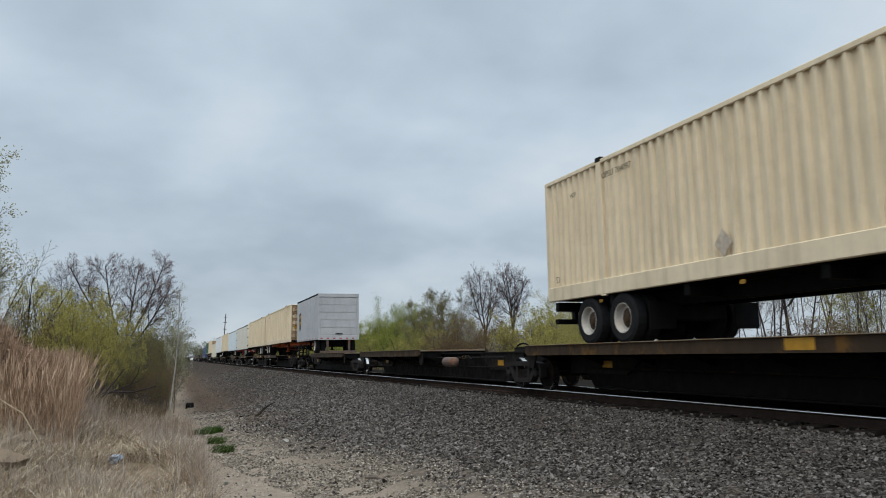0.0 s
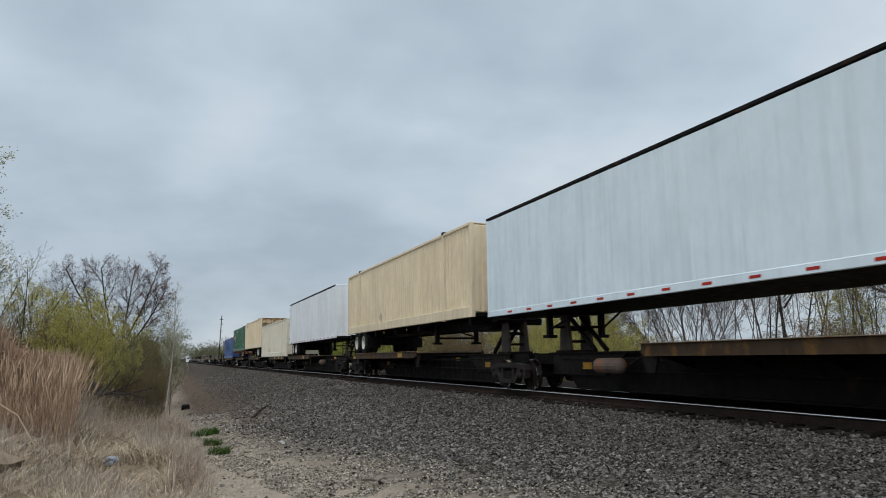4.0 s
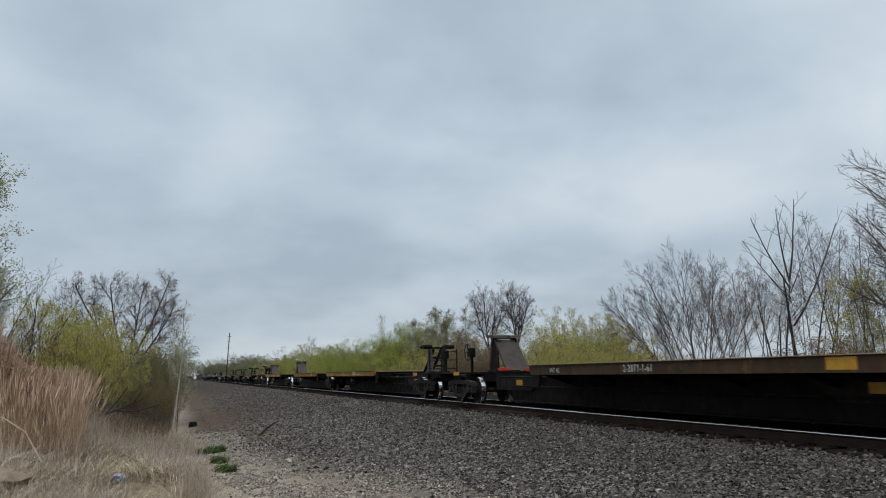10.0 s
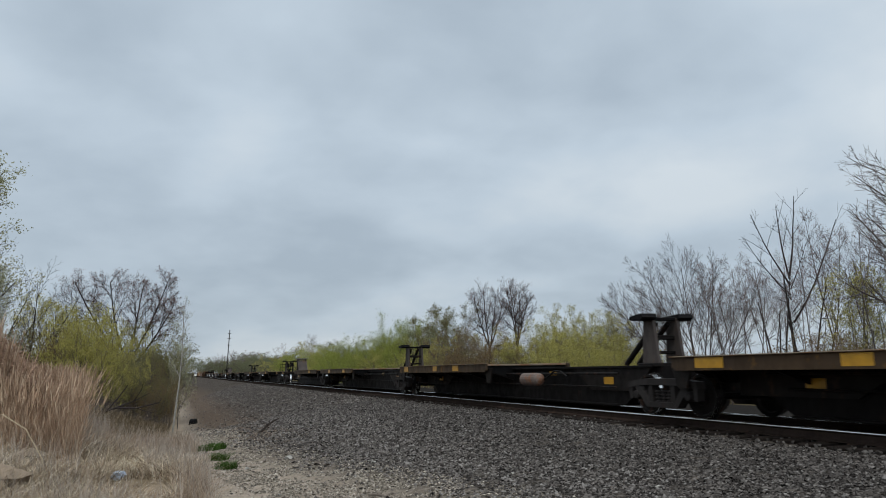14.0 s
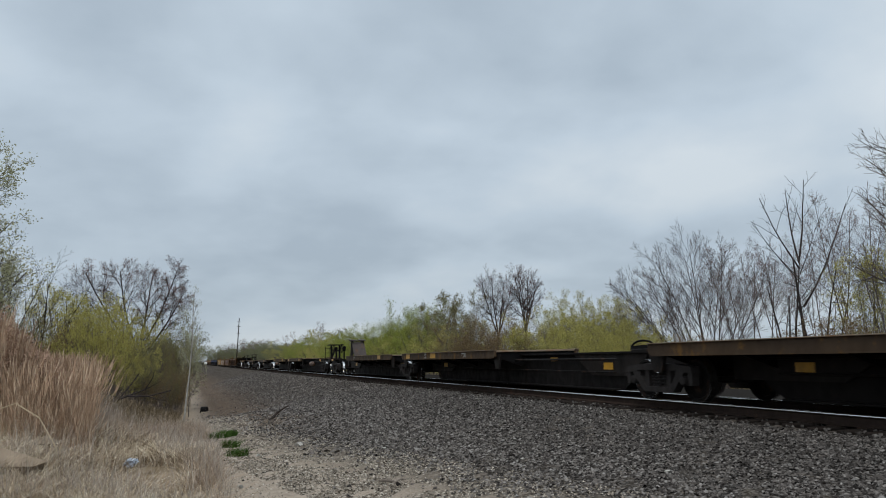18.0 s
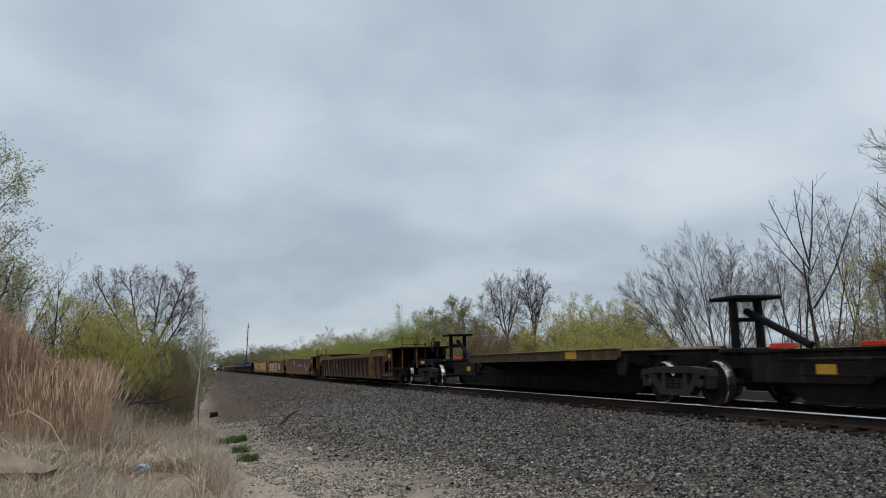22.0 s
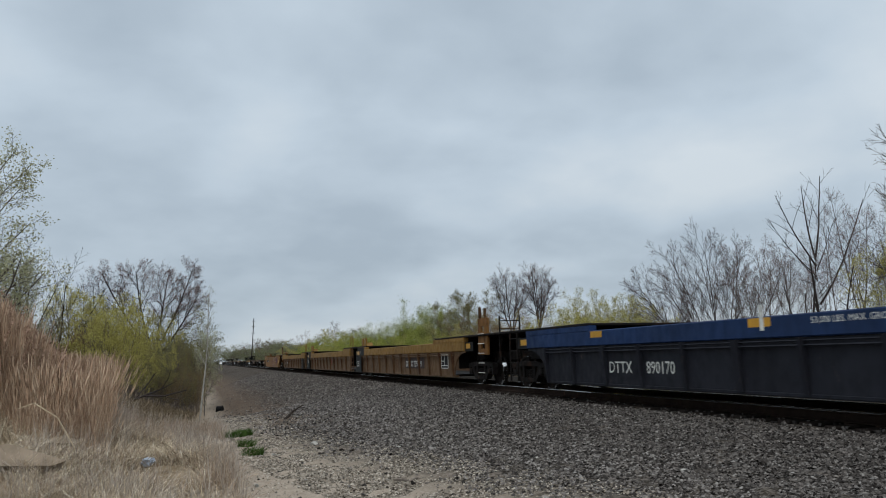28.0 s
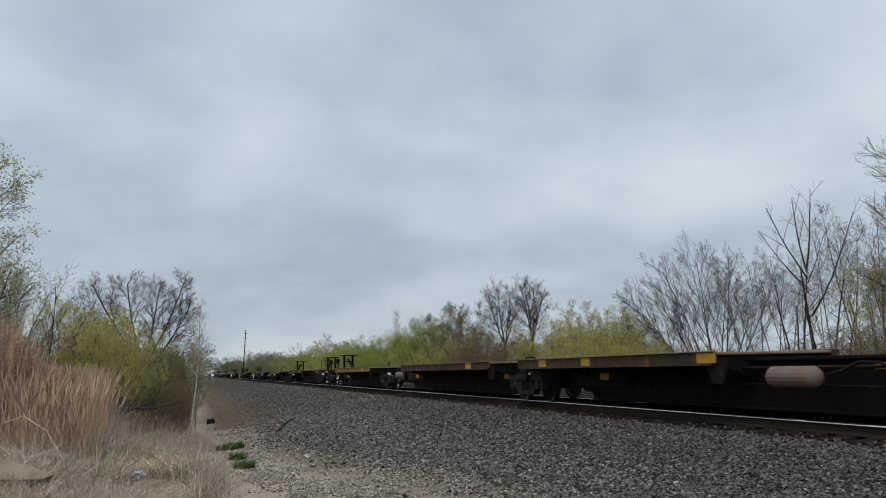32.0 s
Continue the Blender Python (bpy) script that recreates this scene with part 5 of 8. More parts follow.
def van_trailer(u0, u1, z0, paint, say, end, H=2.8, seam=1.22, door_face=False, logo=False, deck=1.085, rails=True, own_wheels=True):
    """A box trailer with its own wheels at end 'F' or 'R'."""
    L, W = u1 - u0, 1.295
    z1 = z0 + H
    c = thing("box_trailer", say, "trailer", "box trailers")
    Y = (lambda d: d) if end == "F" else (lambda d: L - d)
    for out in (-1, 1):
        n = max(1, int(round(L / seam)))
        x0, x1 = sorted((out * W, out * (W - 0.04)))
        for k in range(n):
            a, b = k * L / n, (k + 1) * L / n
            side = part("side_panel", Shape().box(x0, x1, a + 0.006, b - 0.006, z0 + 0.1, z1 - 0.1, 0.004), paint, c, "flat riveted side panel")
            if k:
                part("seam_strip", Shape().box(min(out * (W + 0.006), out * W), max(out * (W + 0.006), out * W), a - 0.03, a + 0.03, z0 + 0.1, z1 - 0.1, 0.002), paint, side)
        part("bottom_rail", Shape().box(min(out * (W + 0.015), out * (W - 0.08)), max(out * (W + 0.015), out * (W - 0.08)), 0, L, z0 - 0.02, z0 + 0.14, 0.01), paint, c)
        part("top_rail", Shape().box(min(out * (W + 0.012), out * (W - 0.08)), max(out * (W + 0.012), out * (W - 0.08)), 0, L, z1 - 0.075, z1, 0.012), FRAME if rails else paint, c)
    part("roof", Shape().box(-W + 0.04, W - 0.04, 0.03, L - 0.03, z1 - 0.03, z1 + 0.01, 0.01), paint, c)
    part("floor", Shape().box(-W + 0.05, W - 0.05, 0.03, L - 0.03, z0 - 0.03, z0 + 0.1, 0.01), BLACK, c)
    for y in (0.0, L):
        inn = 1 if y == 0 else -1
        part("end_wall", Shape().box(-W + 0.03, W - 0.03, min(y + inn * 0.04, y + inn * 0.09), max(y + inn * 0.04, y + inn * 0.09), z0, z1 - 0.02, 0.01), paint if paint in (PUP, SILVER) else steel("stained_end_wall", (0.38, 0.30, 0.21), (0.26, 0.19, 0.12), rust=(0.15, 0.085, 0.04), rust_at=0.55), c)
        for s in (-1, 1):
            part("corner_post", Shape().box(min(s * (W + 0.004), s * (W - 0.12)), max(s * (W + 0.004), s * (W - 0.12)), min(y, y + inn * 0.1), max(y, y + inn * 0.1), z0, z1, 0.012), paint, c)
    if door_face:                           # a roll-up door of broad slats in the leading end
        for k in range(5):
            h = (H - 0.5) / 5
            part("door_slat", Shape().box(-W + 0.16, W - 0.16, 0.012, 0.04, z0 + 0.26 + k * h, z0 + 0.26 + (k + 1) * h - 0.025, 0.006), paint, c)
        part("door_header", Shape().box(-W, W, -0.01, 0.04, z1 - 0.22, z1, 0.01), PUP, c)
        part("door_sill", Shape().box(-W, W, -0.015, 0.04, z0 - 0.05, z0 + 0.22, 0.01), PUP, c)
        part("door_handle", Shape().box(-0.2, 0.25, -0.03, 0.012, z0 + 0.3, z0 + 0.36, 0.008), FRAME, c)
        part("bumper", Shape().box(-0.75, -0.62, 0.0, 0.12, z0 - 0.75, z0 - 0.03, 0.01).box(0.62, 0.75, 0.0, 0.12, z0 - 0.75, z0 - 0.03, 0.01).box(-1.15, 1.15, 0.0, 0.12, z0 - 0.85, z0 - 0.72, 0.01), TANK, c, "dull grey steel rear bumper")
        s = Shape()
        for k in range(6):
            s.box(-1.15 + k * 0.4, -1.0 + k * 0.4, -0.02, 0.0, z0 + 0.02, z0 + 0.08, 0.002)
        part("marker_strip", s, RED, c, "red reflective strips")
    else:
        for s in (-1, 1):
            part("door_hinge", Shape().box(min(s * (W + 0.02), s * (W - 0.1)), max(s * (W + 0.02), s * (W - 0.1)), Y(0.0) - 0.03, Y(0.0) + 0.03, z0 + 0.3, z0 + 0.42, 0.01).box(min(s * (W + 0.02), s * (W - 0.1)), max(s * (W + 0.02), s * (W - 0.1)), Y(0.0) - 0.03, Y(0.0) + 0.03, z0 + 1.3, z0 + 1.42, 0.01).box(min(s * (W + 0.02), s * (W - 0.1)), max(s * (W + 0.02), s * (W - 0.1)), Y(0.0) - 0.03, Y(0.0) + 0.03, z1 - 0.5, z1 - 0.38, 0.01), FRAME, c)
    s = Shape()
    for k in range(int(L / 1.1)):
        s.box(-W - 0.02, -W - 0.015, 0.5 + k * 1.1, 0.75 + k * 1.1, z0 + 0.03, z0 + 0.08, 0.001)
    if own_wheels:
        part("marker_strip", s, RED, c, "small red reflective strips")
    else:
        for y in (2.44, L - 2.44):
            part("lifting_post", Shape().box(-W - 0.014, -W + 0.05, y - 0.07, y + 0.07, z0, z1, 0.01), paint, c)
            part("top_casting", Shape().box(-W - 0.018, -W + 0.1, y - 0.1, y + 0.1, z1 - 0.05, z1 + 0.05, 0.01), FRAME, c)
        return rides(c, u0)
    lower = deck + 0.505
    axles = (1.3,) if L < 10 else (1.6, 2.9)
    for d in axles:
        road_wheels(c, Y(d), lower)
        part("axle", Shape().rod((-1.1, Y(d), lower), (1.1, Y(d), lower), 0.07, n=8), BLACK, c)
    part("suspension", Shape().box(-0.6, 0.6, min(Y(0.9), Y(axles[-1] + 0.6)), max(Y(0.9), Y(axles[-1] + 0.6)), lower - 0.08, z0 - 0.02, 0.03), BLACK, c)
    d = L - 2.6
    leg = Shape()
    for s in (-0.75, 0.75):
        leg.box(s - 0.07, s + 0.07, Y(d) - 0.07, Y(d) + 0.07, deck + 0.3, z0 - 0.02, 0.012).box(s - 0.14, s + 0.14, Y(d) - 0.14, Y(d) + 0.14, deck + 0.24, deck + 0.32, 0.01)
        leg.rod((s, Y(d), deck + 0.45), (s * 0.7, Y(d - 1.3), z0 - 0.05), 0.03, n=6)
    leg.rod((-0.75, Y(d), z0 - 0.4), (0.75, Y(d), z0 - 0.4), 0.035, n=6)
    part("landing_leg", leg, BLACK, c)
    if logo:                                # a plain shield in brown and yellow
        y, zz = L - 1.35, z0 + 1.35
        panel("emblem", [(y + 0.42, zz + 0.55), (y, zz + 0.68), (y - 0.42, zz + 0.55), (y - 0.42, zz - 0.15), (y - 0.25, zz - 0.48), (y, zz - 0.68), (y + 0.25, zz - 0.48), (y + 0.42, zz - 0.15)], -W - 0.008, plain("emblem_brown", (0.075, 0.038, 0.018), 0.5), c, "dark brown shield emblem")
        panel("emblem_band", [(y + 0.36, zz + 0.2), (y, zz + 0.5), (y - 0.36, zz + 0.42), (y - 0.36, zz + 0.3)], -W - 0.013, plain("emblem_gold", (0.55, 0.33, 0.03), 0.5), c)
        panel("emblem_bar", [(y + 0.3, zz - 0.05), (y - 0.3, zz + 0.1), (y - 0.28, zz - 0.1), (y + 0.24, zz - 0.28)], -W - 0.013, plain("emblem_gold", (0.55, 0.33, 0.03), 0.5), c)
    return rides(c, u0)


def build_loads():
    U = 2.06
    on = "resting on a railway spine car"
    container(-0.35, 15.8, U + 0.05, BEIGE, f"beige corrugated shipping container {on}", "R", "UPSU 704097")
    chassis(-0.35, 15.8, U + 0.05, "R", BLACK, "black container chassis with tandem wheels")
    van_trailer(45.7, 54.0, 1.98, PUP, "short light grey box trailer with a roll-up door", "F", 2.85, 8.3, True, True)
    container(57.6, 73.9, U, BEIGE, f"beige corrugated container on an orange chassis riding by rail", "F", "UPSU 861167", stain=1)
    chassis(57.6, 73.9, U, "R", ORANGE_CH, "orange container chassis with tandem wheels")
    container(75.1, 91.4, U, BEIGE, f"beige corrugated container with rust-streaked doors riding by rail", "F", "UPSU 105557", stain=1)
    chassis(75.1, 91.4, U, "F", BLACK, "black container chassis with white-rimmed tandem wheels")
    van_trailer(92.6, 108.5, 2.0, REEFER, "ivory smooth-sided container with a black top edge", "F", 2.85, 1.22, own_wheels=False)
    chassis(92.6, 108.5, 1.98, "F", RED_CH, "red container chassis with black tandem wheels")
    van_trailer(109.2, 125.6, 2.0, ICE, "bluish white box trailer riding on a spine car", "F", 2.8, 1.22)
    container(126.8, 143.2, U, BEIGE, f"beige corrugated shipping container {on}", "R", "")
    chassis(126.8, 143.2, U, "R", BLACK, "black container chassis with tandem wheels")
    van_trailer(146.4, 162.6, 2.0, SILVER, "white panelled box trailer with black tandem wheels", "R", 2.9, 1.22)
    container(164.2, 180.4, 1.1, CREAM, f"cream corrugated shipping container {on}", "F", "UPSU 861167")
    container(181.3, 197.4, U, BEIGE, f"beige corrugated container with rust-stained doors riding by rail", "F", "UPSU 804479", stain=1)
    chassis(181.3, 197.4, U, "F", BLACK, "black container chassis with tandem wheels")
    g = container(198.2, 214.4, 1.98, GREEN, f"dark green corrugated container with white markings riding by rail", "F", "", None)
    chassis(198.2, 214.4, 1.98, "F", ORANGE_CH, "orange container chassis with white-rimmed wheels")
    b = container(215.6, 231.75, 1.12, BLUE, f"blue corrugated container with a faded dark band riding by rail", "F", "", None)
    dress_green(g)
    dress_blue(b)


def dress_green(c):
    x, z0, L = -1.309, 1.98, 16.2
    for y, z, t, s in ((1.35, 2.0, "53'", 0.3), (1.6, 0.62, "RAIL ONLY", 0.17)):
        words("white_marking", t, s, WHITE, c, x, y, z0 + z)
    for y in (2.85, 13.2, 15.6):
        bars("white_marking", y, z0 + 2.45, [0.16, 0.1], 0.1, x, WHITE, c)
        bars("white_marking", y, z0 + 2.25, [0.22], 0.1, x, WHITE, c)
    bars("white_marking", 2.9, z0 + 0.75, [0.2, 0.06], 0.22, x, WHITE, c)
    bars("white_marking", 15.5, z0 + 0.4, [0.12, 0.12, 0.2], 0.12, x, WHITE, c)
    bars("white_marking", 10.2, z0 + 2.42, [0.22, 0.22, 0.16, 0.22, 0.16], 0.16, x, WHITE, c)
    y, z = 14.3, z0 + 1.75
    panel("white_diamond", [(y, z - 0.26), (y + 0.2, z), (y, z + 0.26), (y - 0.2, z)], x, WHITE, c)
    gold = plain("emblem_gold", (0.55, 0.33, 0.03), 0.5)
    y = 13.4
    panel("emblem", [(y, z0 + 1.25), (y - 1.45, z0 + 1.25), (y - 1.45, z0 + 2.1), (y, z0 + 2.1)], x, gold, c, "gold emblem field")
    panel("emblem_block", [(y - 0.08, z0 + 1.32), (y - 0.55, z0 + 1.32), (y - 0.55, z0 + 2.03), (y - 0.08, z0 + 2.03)], x - 0.005, INK, c)
    panel("emblem_block", [(y - 0.65, z0 + 1.32), (y - 0.95, z0 + 1.32), (y - 1.35, z0 + 1.98), (y - 1.05, z0 + 1.98)], x - 0.005, plain("emblem_blue", (0.05, 0.10, 0.25), 0.5), c)
    panel("emblem_block", [(y - 1.05, z0 + 1.32), (y - 1.3, z0 + 1.32), (y - 1.3, z0 + 1.6)], x - 0.005, plain("emblem_blue", (0.05, 0.10, 0.25), 0.5), c)
    part("end_emblem", Shape().box(-0.95, -0.3, -0.012, 0.0, z0 + 2.0, z0 + 2.42, 0.001), gold, c)
    part("end_emblem", Shape().box(-0.88, -0.6, -0.016, -0.012, z0 + 2.06, z0 + 2.36, 0.001), INK, c)
    part("end_marking", Shape().box(-1.1, -0.72, -0.012, 0.0, z0 + 1.4, z0 + 1.55, 0.001), WHITE, c)
    part("end_stripe", Shape().box(-1.2, -1.14, -0.012, 0.0, z0 + 2.2, z0 + 2.75, 0.001), WHITE, c)


def dress_blue(c):
    x, z0, L = -1.309, 1.12, 16.15
    words("length_mark", "53", 0.34, WHITE, c, x, 15.7, z0 + 1.95)
    dark = plain("faded_blue_patch", (0.032, 0.075, 0.165), 0.6, vary=0.3)
    panel("faded_band", [(12.9, z0 + 1.2), (5.6, z0 + 1.2), (5.6, z0 + 1.78), (8.1, z0 + 1.78), (8.1, z0 + 2.02), (8.35, z0 + 2.02), (8.35, z0 + 1.78), (12.9, z0 + 1.78)], x, dark, c, "faded dark band where lettering was painted over")
    panel("faded_patch", [(14.0, z0 + 2.0), (13.4, z0 + 2.0), (13.4, z0 + 2.4), (14.0, z0 + 2.4)], x, dark, c)
    for s in (0.0, L):
        part("corner_stripe", Shape().box(-1.302, -1.29, max(0, s - 0.1), min(L, s + 0.1), z0 + 0.1, z0 + 2.85, 0.001), plain("red_corner_paint", (0.42, 0.05, 0.04), 0.5), c, "red painted corner post")
    bars("white_marking", 15.3, z0 + 0.5, [0.1, 0.08], 0.12, x, REFLECT, c)
    bars("white_marking", 14.0, z0 + 0.42, [0.18], 0.09, x, WHITE, c)
    bars("white_marking", 4.0, z0 + 2.4, [0.2, 0.1, 0.2], 0.14, x, WHITE, c)


# ---------------------------------------------------------------- well cars
def well_unit(a, b, style, front=False, back=False, say="", extras=None):
    """One well with sides from a to b along the train; a free end stands over a truck of its own,
    and the far end of every unit lies on a truck that it shares with the next."""
    u0, L = a, b - a
    paint, chord, smooth_side = {
        "ribbed_brown": (WELL_DARK, CHORD_RUST, False), "brown": (WELL_BROWN, WELL_BROWN, True), "yellow": (WELL_YELLOW, WELL_YELLOW, True), "ochre": (WELL_OCHRE, WELL_OCHRE, True),
        "navy": (WELL_NAVY, CHORD_NAVY, False), "tan": (WELL_TAN, CHORD_GOLD, False)}[style]
    c = thing("well_car", say, "railway car", "train cars")
    W, top, high = 1.42, 1.40, 1.54
    arch = [(0, 1.02), (0.75, 0.66), (1.1, 0.205)] if smooth_side else [(0, 1.04), (0.34, 1.01), (0.66, 0.90), (0.92, 0.70), (1.06, 0.46), (1.1, 0.205)]
    near = [(0, top)] + (arch if front else [(0, 0.34), (0.12, 0.205)])
    ring = near + [(L - p, q) for p, q in arch[::-1]] + [(L, top)]
    for s in (-1, 1):
        x0, x1 = sorted((s * W, s * (W - 0.03)))
        side = part("side_wall", Shape().prism(ring, x0, x1), paint, c)
        x0, x1 = sorted((s * (W + 0.045), s * (W - 0.14)))
        part("top_chord", Shape().box(x0, x1, 0, L, (1.24 if style == "ribbed_brown" else 1.08) if not smooth_side else 1.36, top + 0.02, 0.02), chord, c)
        x2, x3 = sorted((s * (W + 0.008), s * (W - 0.2)))
        part("bottom_chord", Shape().box(x2, x3, 1.15, L - 1.15, 0.2, 0.27, 0.015), paint, c)
        for y0, y1 in ((0, 3.45 if front else 2.2), (L - (3.45 if back else 2.2), L)):           # the sides stand higher over the ends
            if style == "brown":           # olive covers that lean inwards
                part("end_riser", Shape().prism([(s * (W + 0.05), top + 0.02), (s * (W - 0.08), top + 0.02), (s * (W - 0.16), high + 0.06), (s * (W - 0.02), high + 0.06)], y0, y1, "y"), CHORD_OLIVE, side, "olive-yellow sloping cover plate")
            else:
                part("end_riser", Shape().prism([(y0, top + 0.02), (y1, top + 0.02), (y1, high), (y0, high)], x0, x1), chord, side)
        if not smooth_side:
            n = max(4, int(round((L - 2.4) / (1.02 if style == "ribbed_brown" else 1.47))))
            head = 1.24 if style == "ribbed_brown" else 1.08
            rib_paint = {"ribbed_brown": RIB_DARK, "tan": RIB_TAN, "navy": paint}[style]
            for k in range(n + 1):         # the ribs taper towards their feet
                y = 1.2 + (L - 2.4) * k / n
                w = 0.035 if k % 3 or style == "ribbed_brown" else 0.07
                part("rib", Shape().prism([(s * W, head), (s * (W + 0.13), head), (s * (W + 0.045), 0.24), (s * W, 0.24)], y - w, y + w, "y"), rib_paint, side)
            if style in ("navy", "tan"):
                part("grab_rail", Shape().rod((s * (W + 0.06), 1.0, 0.96), (s * (W + 0.06), L - 1.0, 0.96), 0.018, n=5).rod((s * (W + 0.06), 1.0, 1.03), (s * (W + 0.06), L - 1.0, 1.03), 0.014, n=5), paint, side)
        else:
            part("seam", Shape().box(min(s * (W + 0.006), s * W), max(s * (W + 0.006), s * W), 0.6, L - 0.6, 0.52, 0.535, 0.002), paint, side)
            for k in range(6 if s < 0 else 0):
                y = 3.0 + (L - 6.0) * k / 5
                part("lashing_lug", Shape().box(-(W - 0.02), -(W - 0.1), y - 0.1, y + 0.1, top, top + 0.1, 0.01), chord, side)
    part("well_floor", Shape().box(-1.3, 1.3, 1.3, L - 1.3, 0.23, 0.3, 0.01), FRAME, c)
    trim = {"ribbed_brown": CHORD_RUST, "brown": CHORD_GOLD, "yellow": CHORD_GOLD, "ochre": CHORD_RUST, "tan": CHORD_GOLD, "navy": FRAME}[style]
    for y, end, free in ((0, -1, front), (L, 1, back)):
        over = 2.35 if free else (1.9 if end > 0 else 0.12)
        y2 = y + end * over
        lo, hi = min(y - end * (3.3 if free else 2.1), y2), max(y - end * (3.3 if free else 2.1), y2)
        p = part("end_platform", Shape().box(-1.44, 1.44, lo, hi, high, high + 0.06, 0.012).box(-0.55, 0.55, min(y - end * 1.3, y2), max(y - end * 1.3, y2), 0.78, 1.05, 0.02), trim if style in ("brown", "yellow", "ochre") else FRAME, c)
        # dark steel here puts the shade behind the wheel arch into the bulkhead's colour
        part("bulkhead", Shape().box(-1.3, 1.3, y - end * 0.95 - 0.05, y - end * 0.95 + 0.05, 0.5, high, 0.02), FRAME, c)
        if free or end > 0:
            lo2, hi2 = min(y, y + end * 0.75), max(y, y + end * 0.75)
            part("end_sheet", Shape().prism([(lo2, 1.38), (hi2, 1.38), (hi2, 1.08), (lo2, 1.08)], -1.40, -1.38), INK if style in ("tan", "navy", "yellow", "brown") else paint, p)
            if style in ("brown", "yellow"):
                words("stencil", "125 T", 0.2, WHITE, p, -1.405, y + end * 0.35 + 0.3, 1.12, "white stencilled letters")
            part("reflector", Shape().box(-1.408, -1.402, y + end * 0.3 - 0.2, y + end * 0.3 + 0.2, 1.17, 1.33, 0.001), REFLECT, p, "yellow reflective patch")
            underside = Shape()
            for k in (-0.95, 0.95):
                underside.box(k - 0.05, k + 0.05, lo2, hi2, 0.8, 1.3, 0.01)
            part("bolster_web", underside, BLACK, p)
        if (free or end < 0) and not (free and style == "tan"):
            ladder(p, -1.40, y + end * 0.75 - (0.0 if end > 0 else 0.05), 0.2, high, CHORD_OLIVE if style in ("brown", "yellow") else (RIB_TAN if style == "tan" else trim), 4, 0.5)
        if free:
            part("coupler", Shape().box(-0.14, 0.14, min(y2, y2 + end * 0.5), max(y2, y2 + end * 0.5), 0.62, 0.9, 0.03), CAST, p)
            posts = Shape()
            for k in (-1.3, -0.65) if style != "tan" else ():
                posts.box(k - 0.022, k + 0.022, y2 - end * 0.1 - 0.022, y2 - end * 0.1 + 0.022, 0.7, 2.1, 0.006)
            for zz in (1.7, 1.95) if style != "tan" else (1.75,):
                posts.rod((-1.3, y2 - end * 0.1, zz), (-0.65, y2 - end * 0.1, zz), 0.016, n=5)
            part("end_railing", posts, trim, p)
            hand_wheel(p, -0.9, y2 - end * 0.5, 1.42, 0.2)
            if style == "tan":             # pierced upright slab that carries the ladder
                q = y + end * 1.55
                slab = Shape()
                for lo3, hi3, z3, z4 in ((q - 0.4, q - 0.16, 0.95, 2.1), (q + 0.16, q + 0.4, 0.95, 2.1), (q - 0.16, q + 0.16, 1.84, 2.1), (q - 0.16, q + 0.16, 1.3, 1.66), (q - 0.16, q + 0.16, 0.95, 1.14)):
                    slab.box(-1.36, -1.28, lo3, hi3, z3, z4, 0.01)
                part("brake_housing", slab, CHORD_RUST, p, "upright yellow-brown pierced steel housing")
                part("housing_post", Shape().box(-1.38, -1.3, q - 0.26, q - 0.18, 2.1, 2.4, 0.01).box(-1.38, -1.3, q + 0.2, q + 0.28, 2.1, 2.46, 0.01), RIB_TAN, p)
                rungs = Shape()
                for k in range(5):
                    rungs.rod((-1.42, q - 0.26, 0.4 + 0.3 * k), (-1.42, q + 0.24, 0.4 + 0.3 * k), 0.014, n=5)
                part("rung", rungs, RIM, p, "pale painted ladder rungs")
            if style in ("brown", "yellow", "ochre"):
                part("air_reservoir", Shape().lathe([(-0.55, 0.06), (-0.5, 0.15), (-0.42, 0.18), (0.42, 0.18), (0.5, 0.15), (0.55, 0.06)], (0, 0, 0), 14), trim, p, "soiled cylindrical air tank").matrix_basis = pose(-0.7, y + end * 0.4, high + 0.2, 0, 0, 90) @ Matrix.Diagonal((0.8, 0.72, 0.72, 1))
        elif end < 0:
            posts = Shape()
            for k in (0.15, 0.78):
                posts.box(-1.43, -1.38, y - k - 0.025, y - k + 0.025, high, 2.25, 0.006)
            part("hand_posts", posts, trim, p)
        elif style == "tan":
            for q, wide in ((-0.1, 0.42), (-0.85, 0.36)):
                tower = Shape().box(-1.2, -1.12, y + q - wide / 2, y + q + wide / 2, high + 0.05, 2.05, 0.02)
                tower.prism([(y + q - wide / 2, high + 0.05), (y + q + wide / 2, high + 0.05), (y + q, 1.8)], -1.19, -0.8)
                part("guide_tower", tower, CHORD_GOLD, p, "upright yellow steel bracket")
        if free or end > 0:
            truck(c, y + end * 0.68, 0.48)
    if extras:
        extras(c, u0)
    return rides(c, u0)


def flowing(pts, closed=False, n=5):
    """A smooth line through the given places."""
    m, out = len(pts), []
    for i in range(m if closed else m - 1):
        p = [pts[(i + k) % m] if closed else pts[min(max(i + k, 0), m - 1)] for k in (-1, 0, 1, 2)]
        for j in range(n):
            t = j / n
            out.append(tuple(0.5 * (2 * b + (c - a) * t + (2 * a - 5 * b + 4 * c - d) * t * t + (3 * b - a - 3 * c + d) * t ** 3) for a, b, c, d in zip(*p)))
    return out + ([] if closed else [pts[-1]])


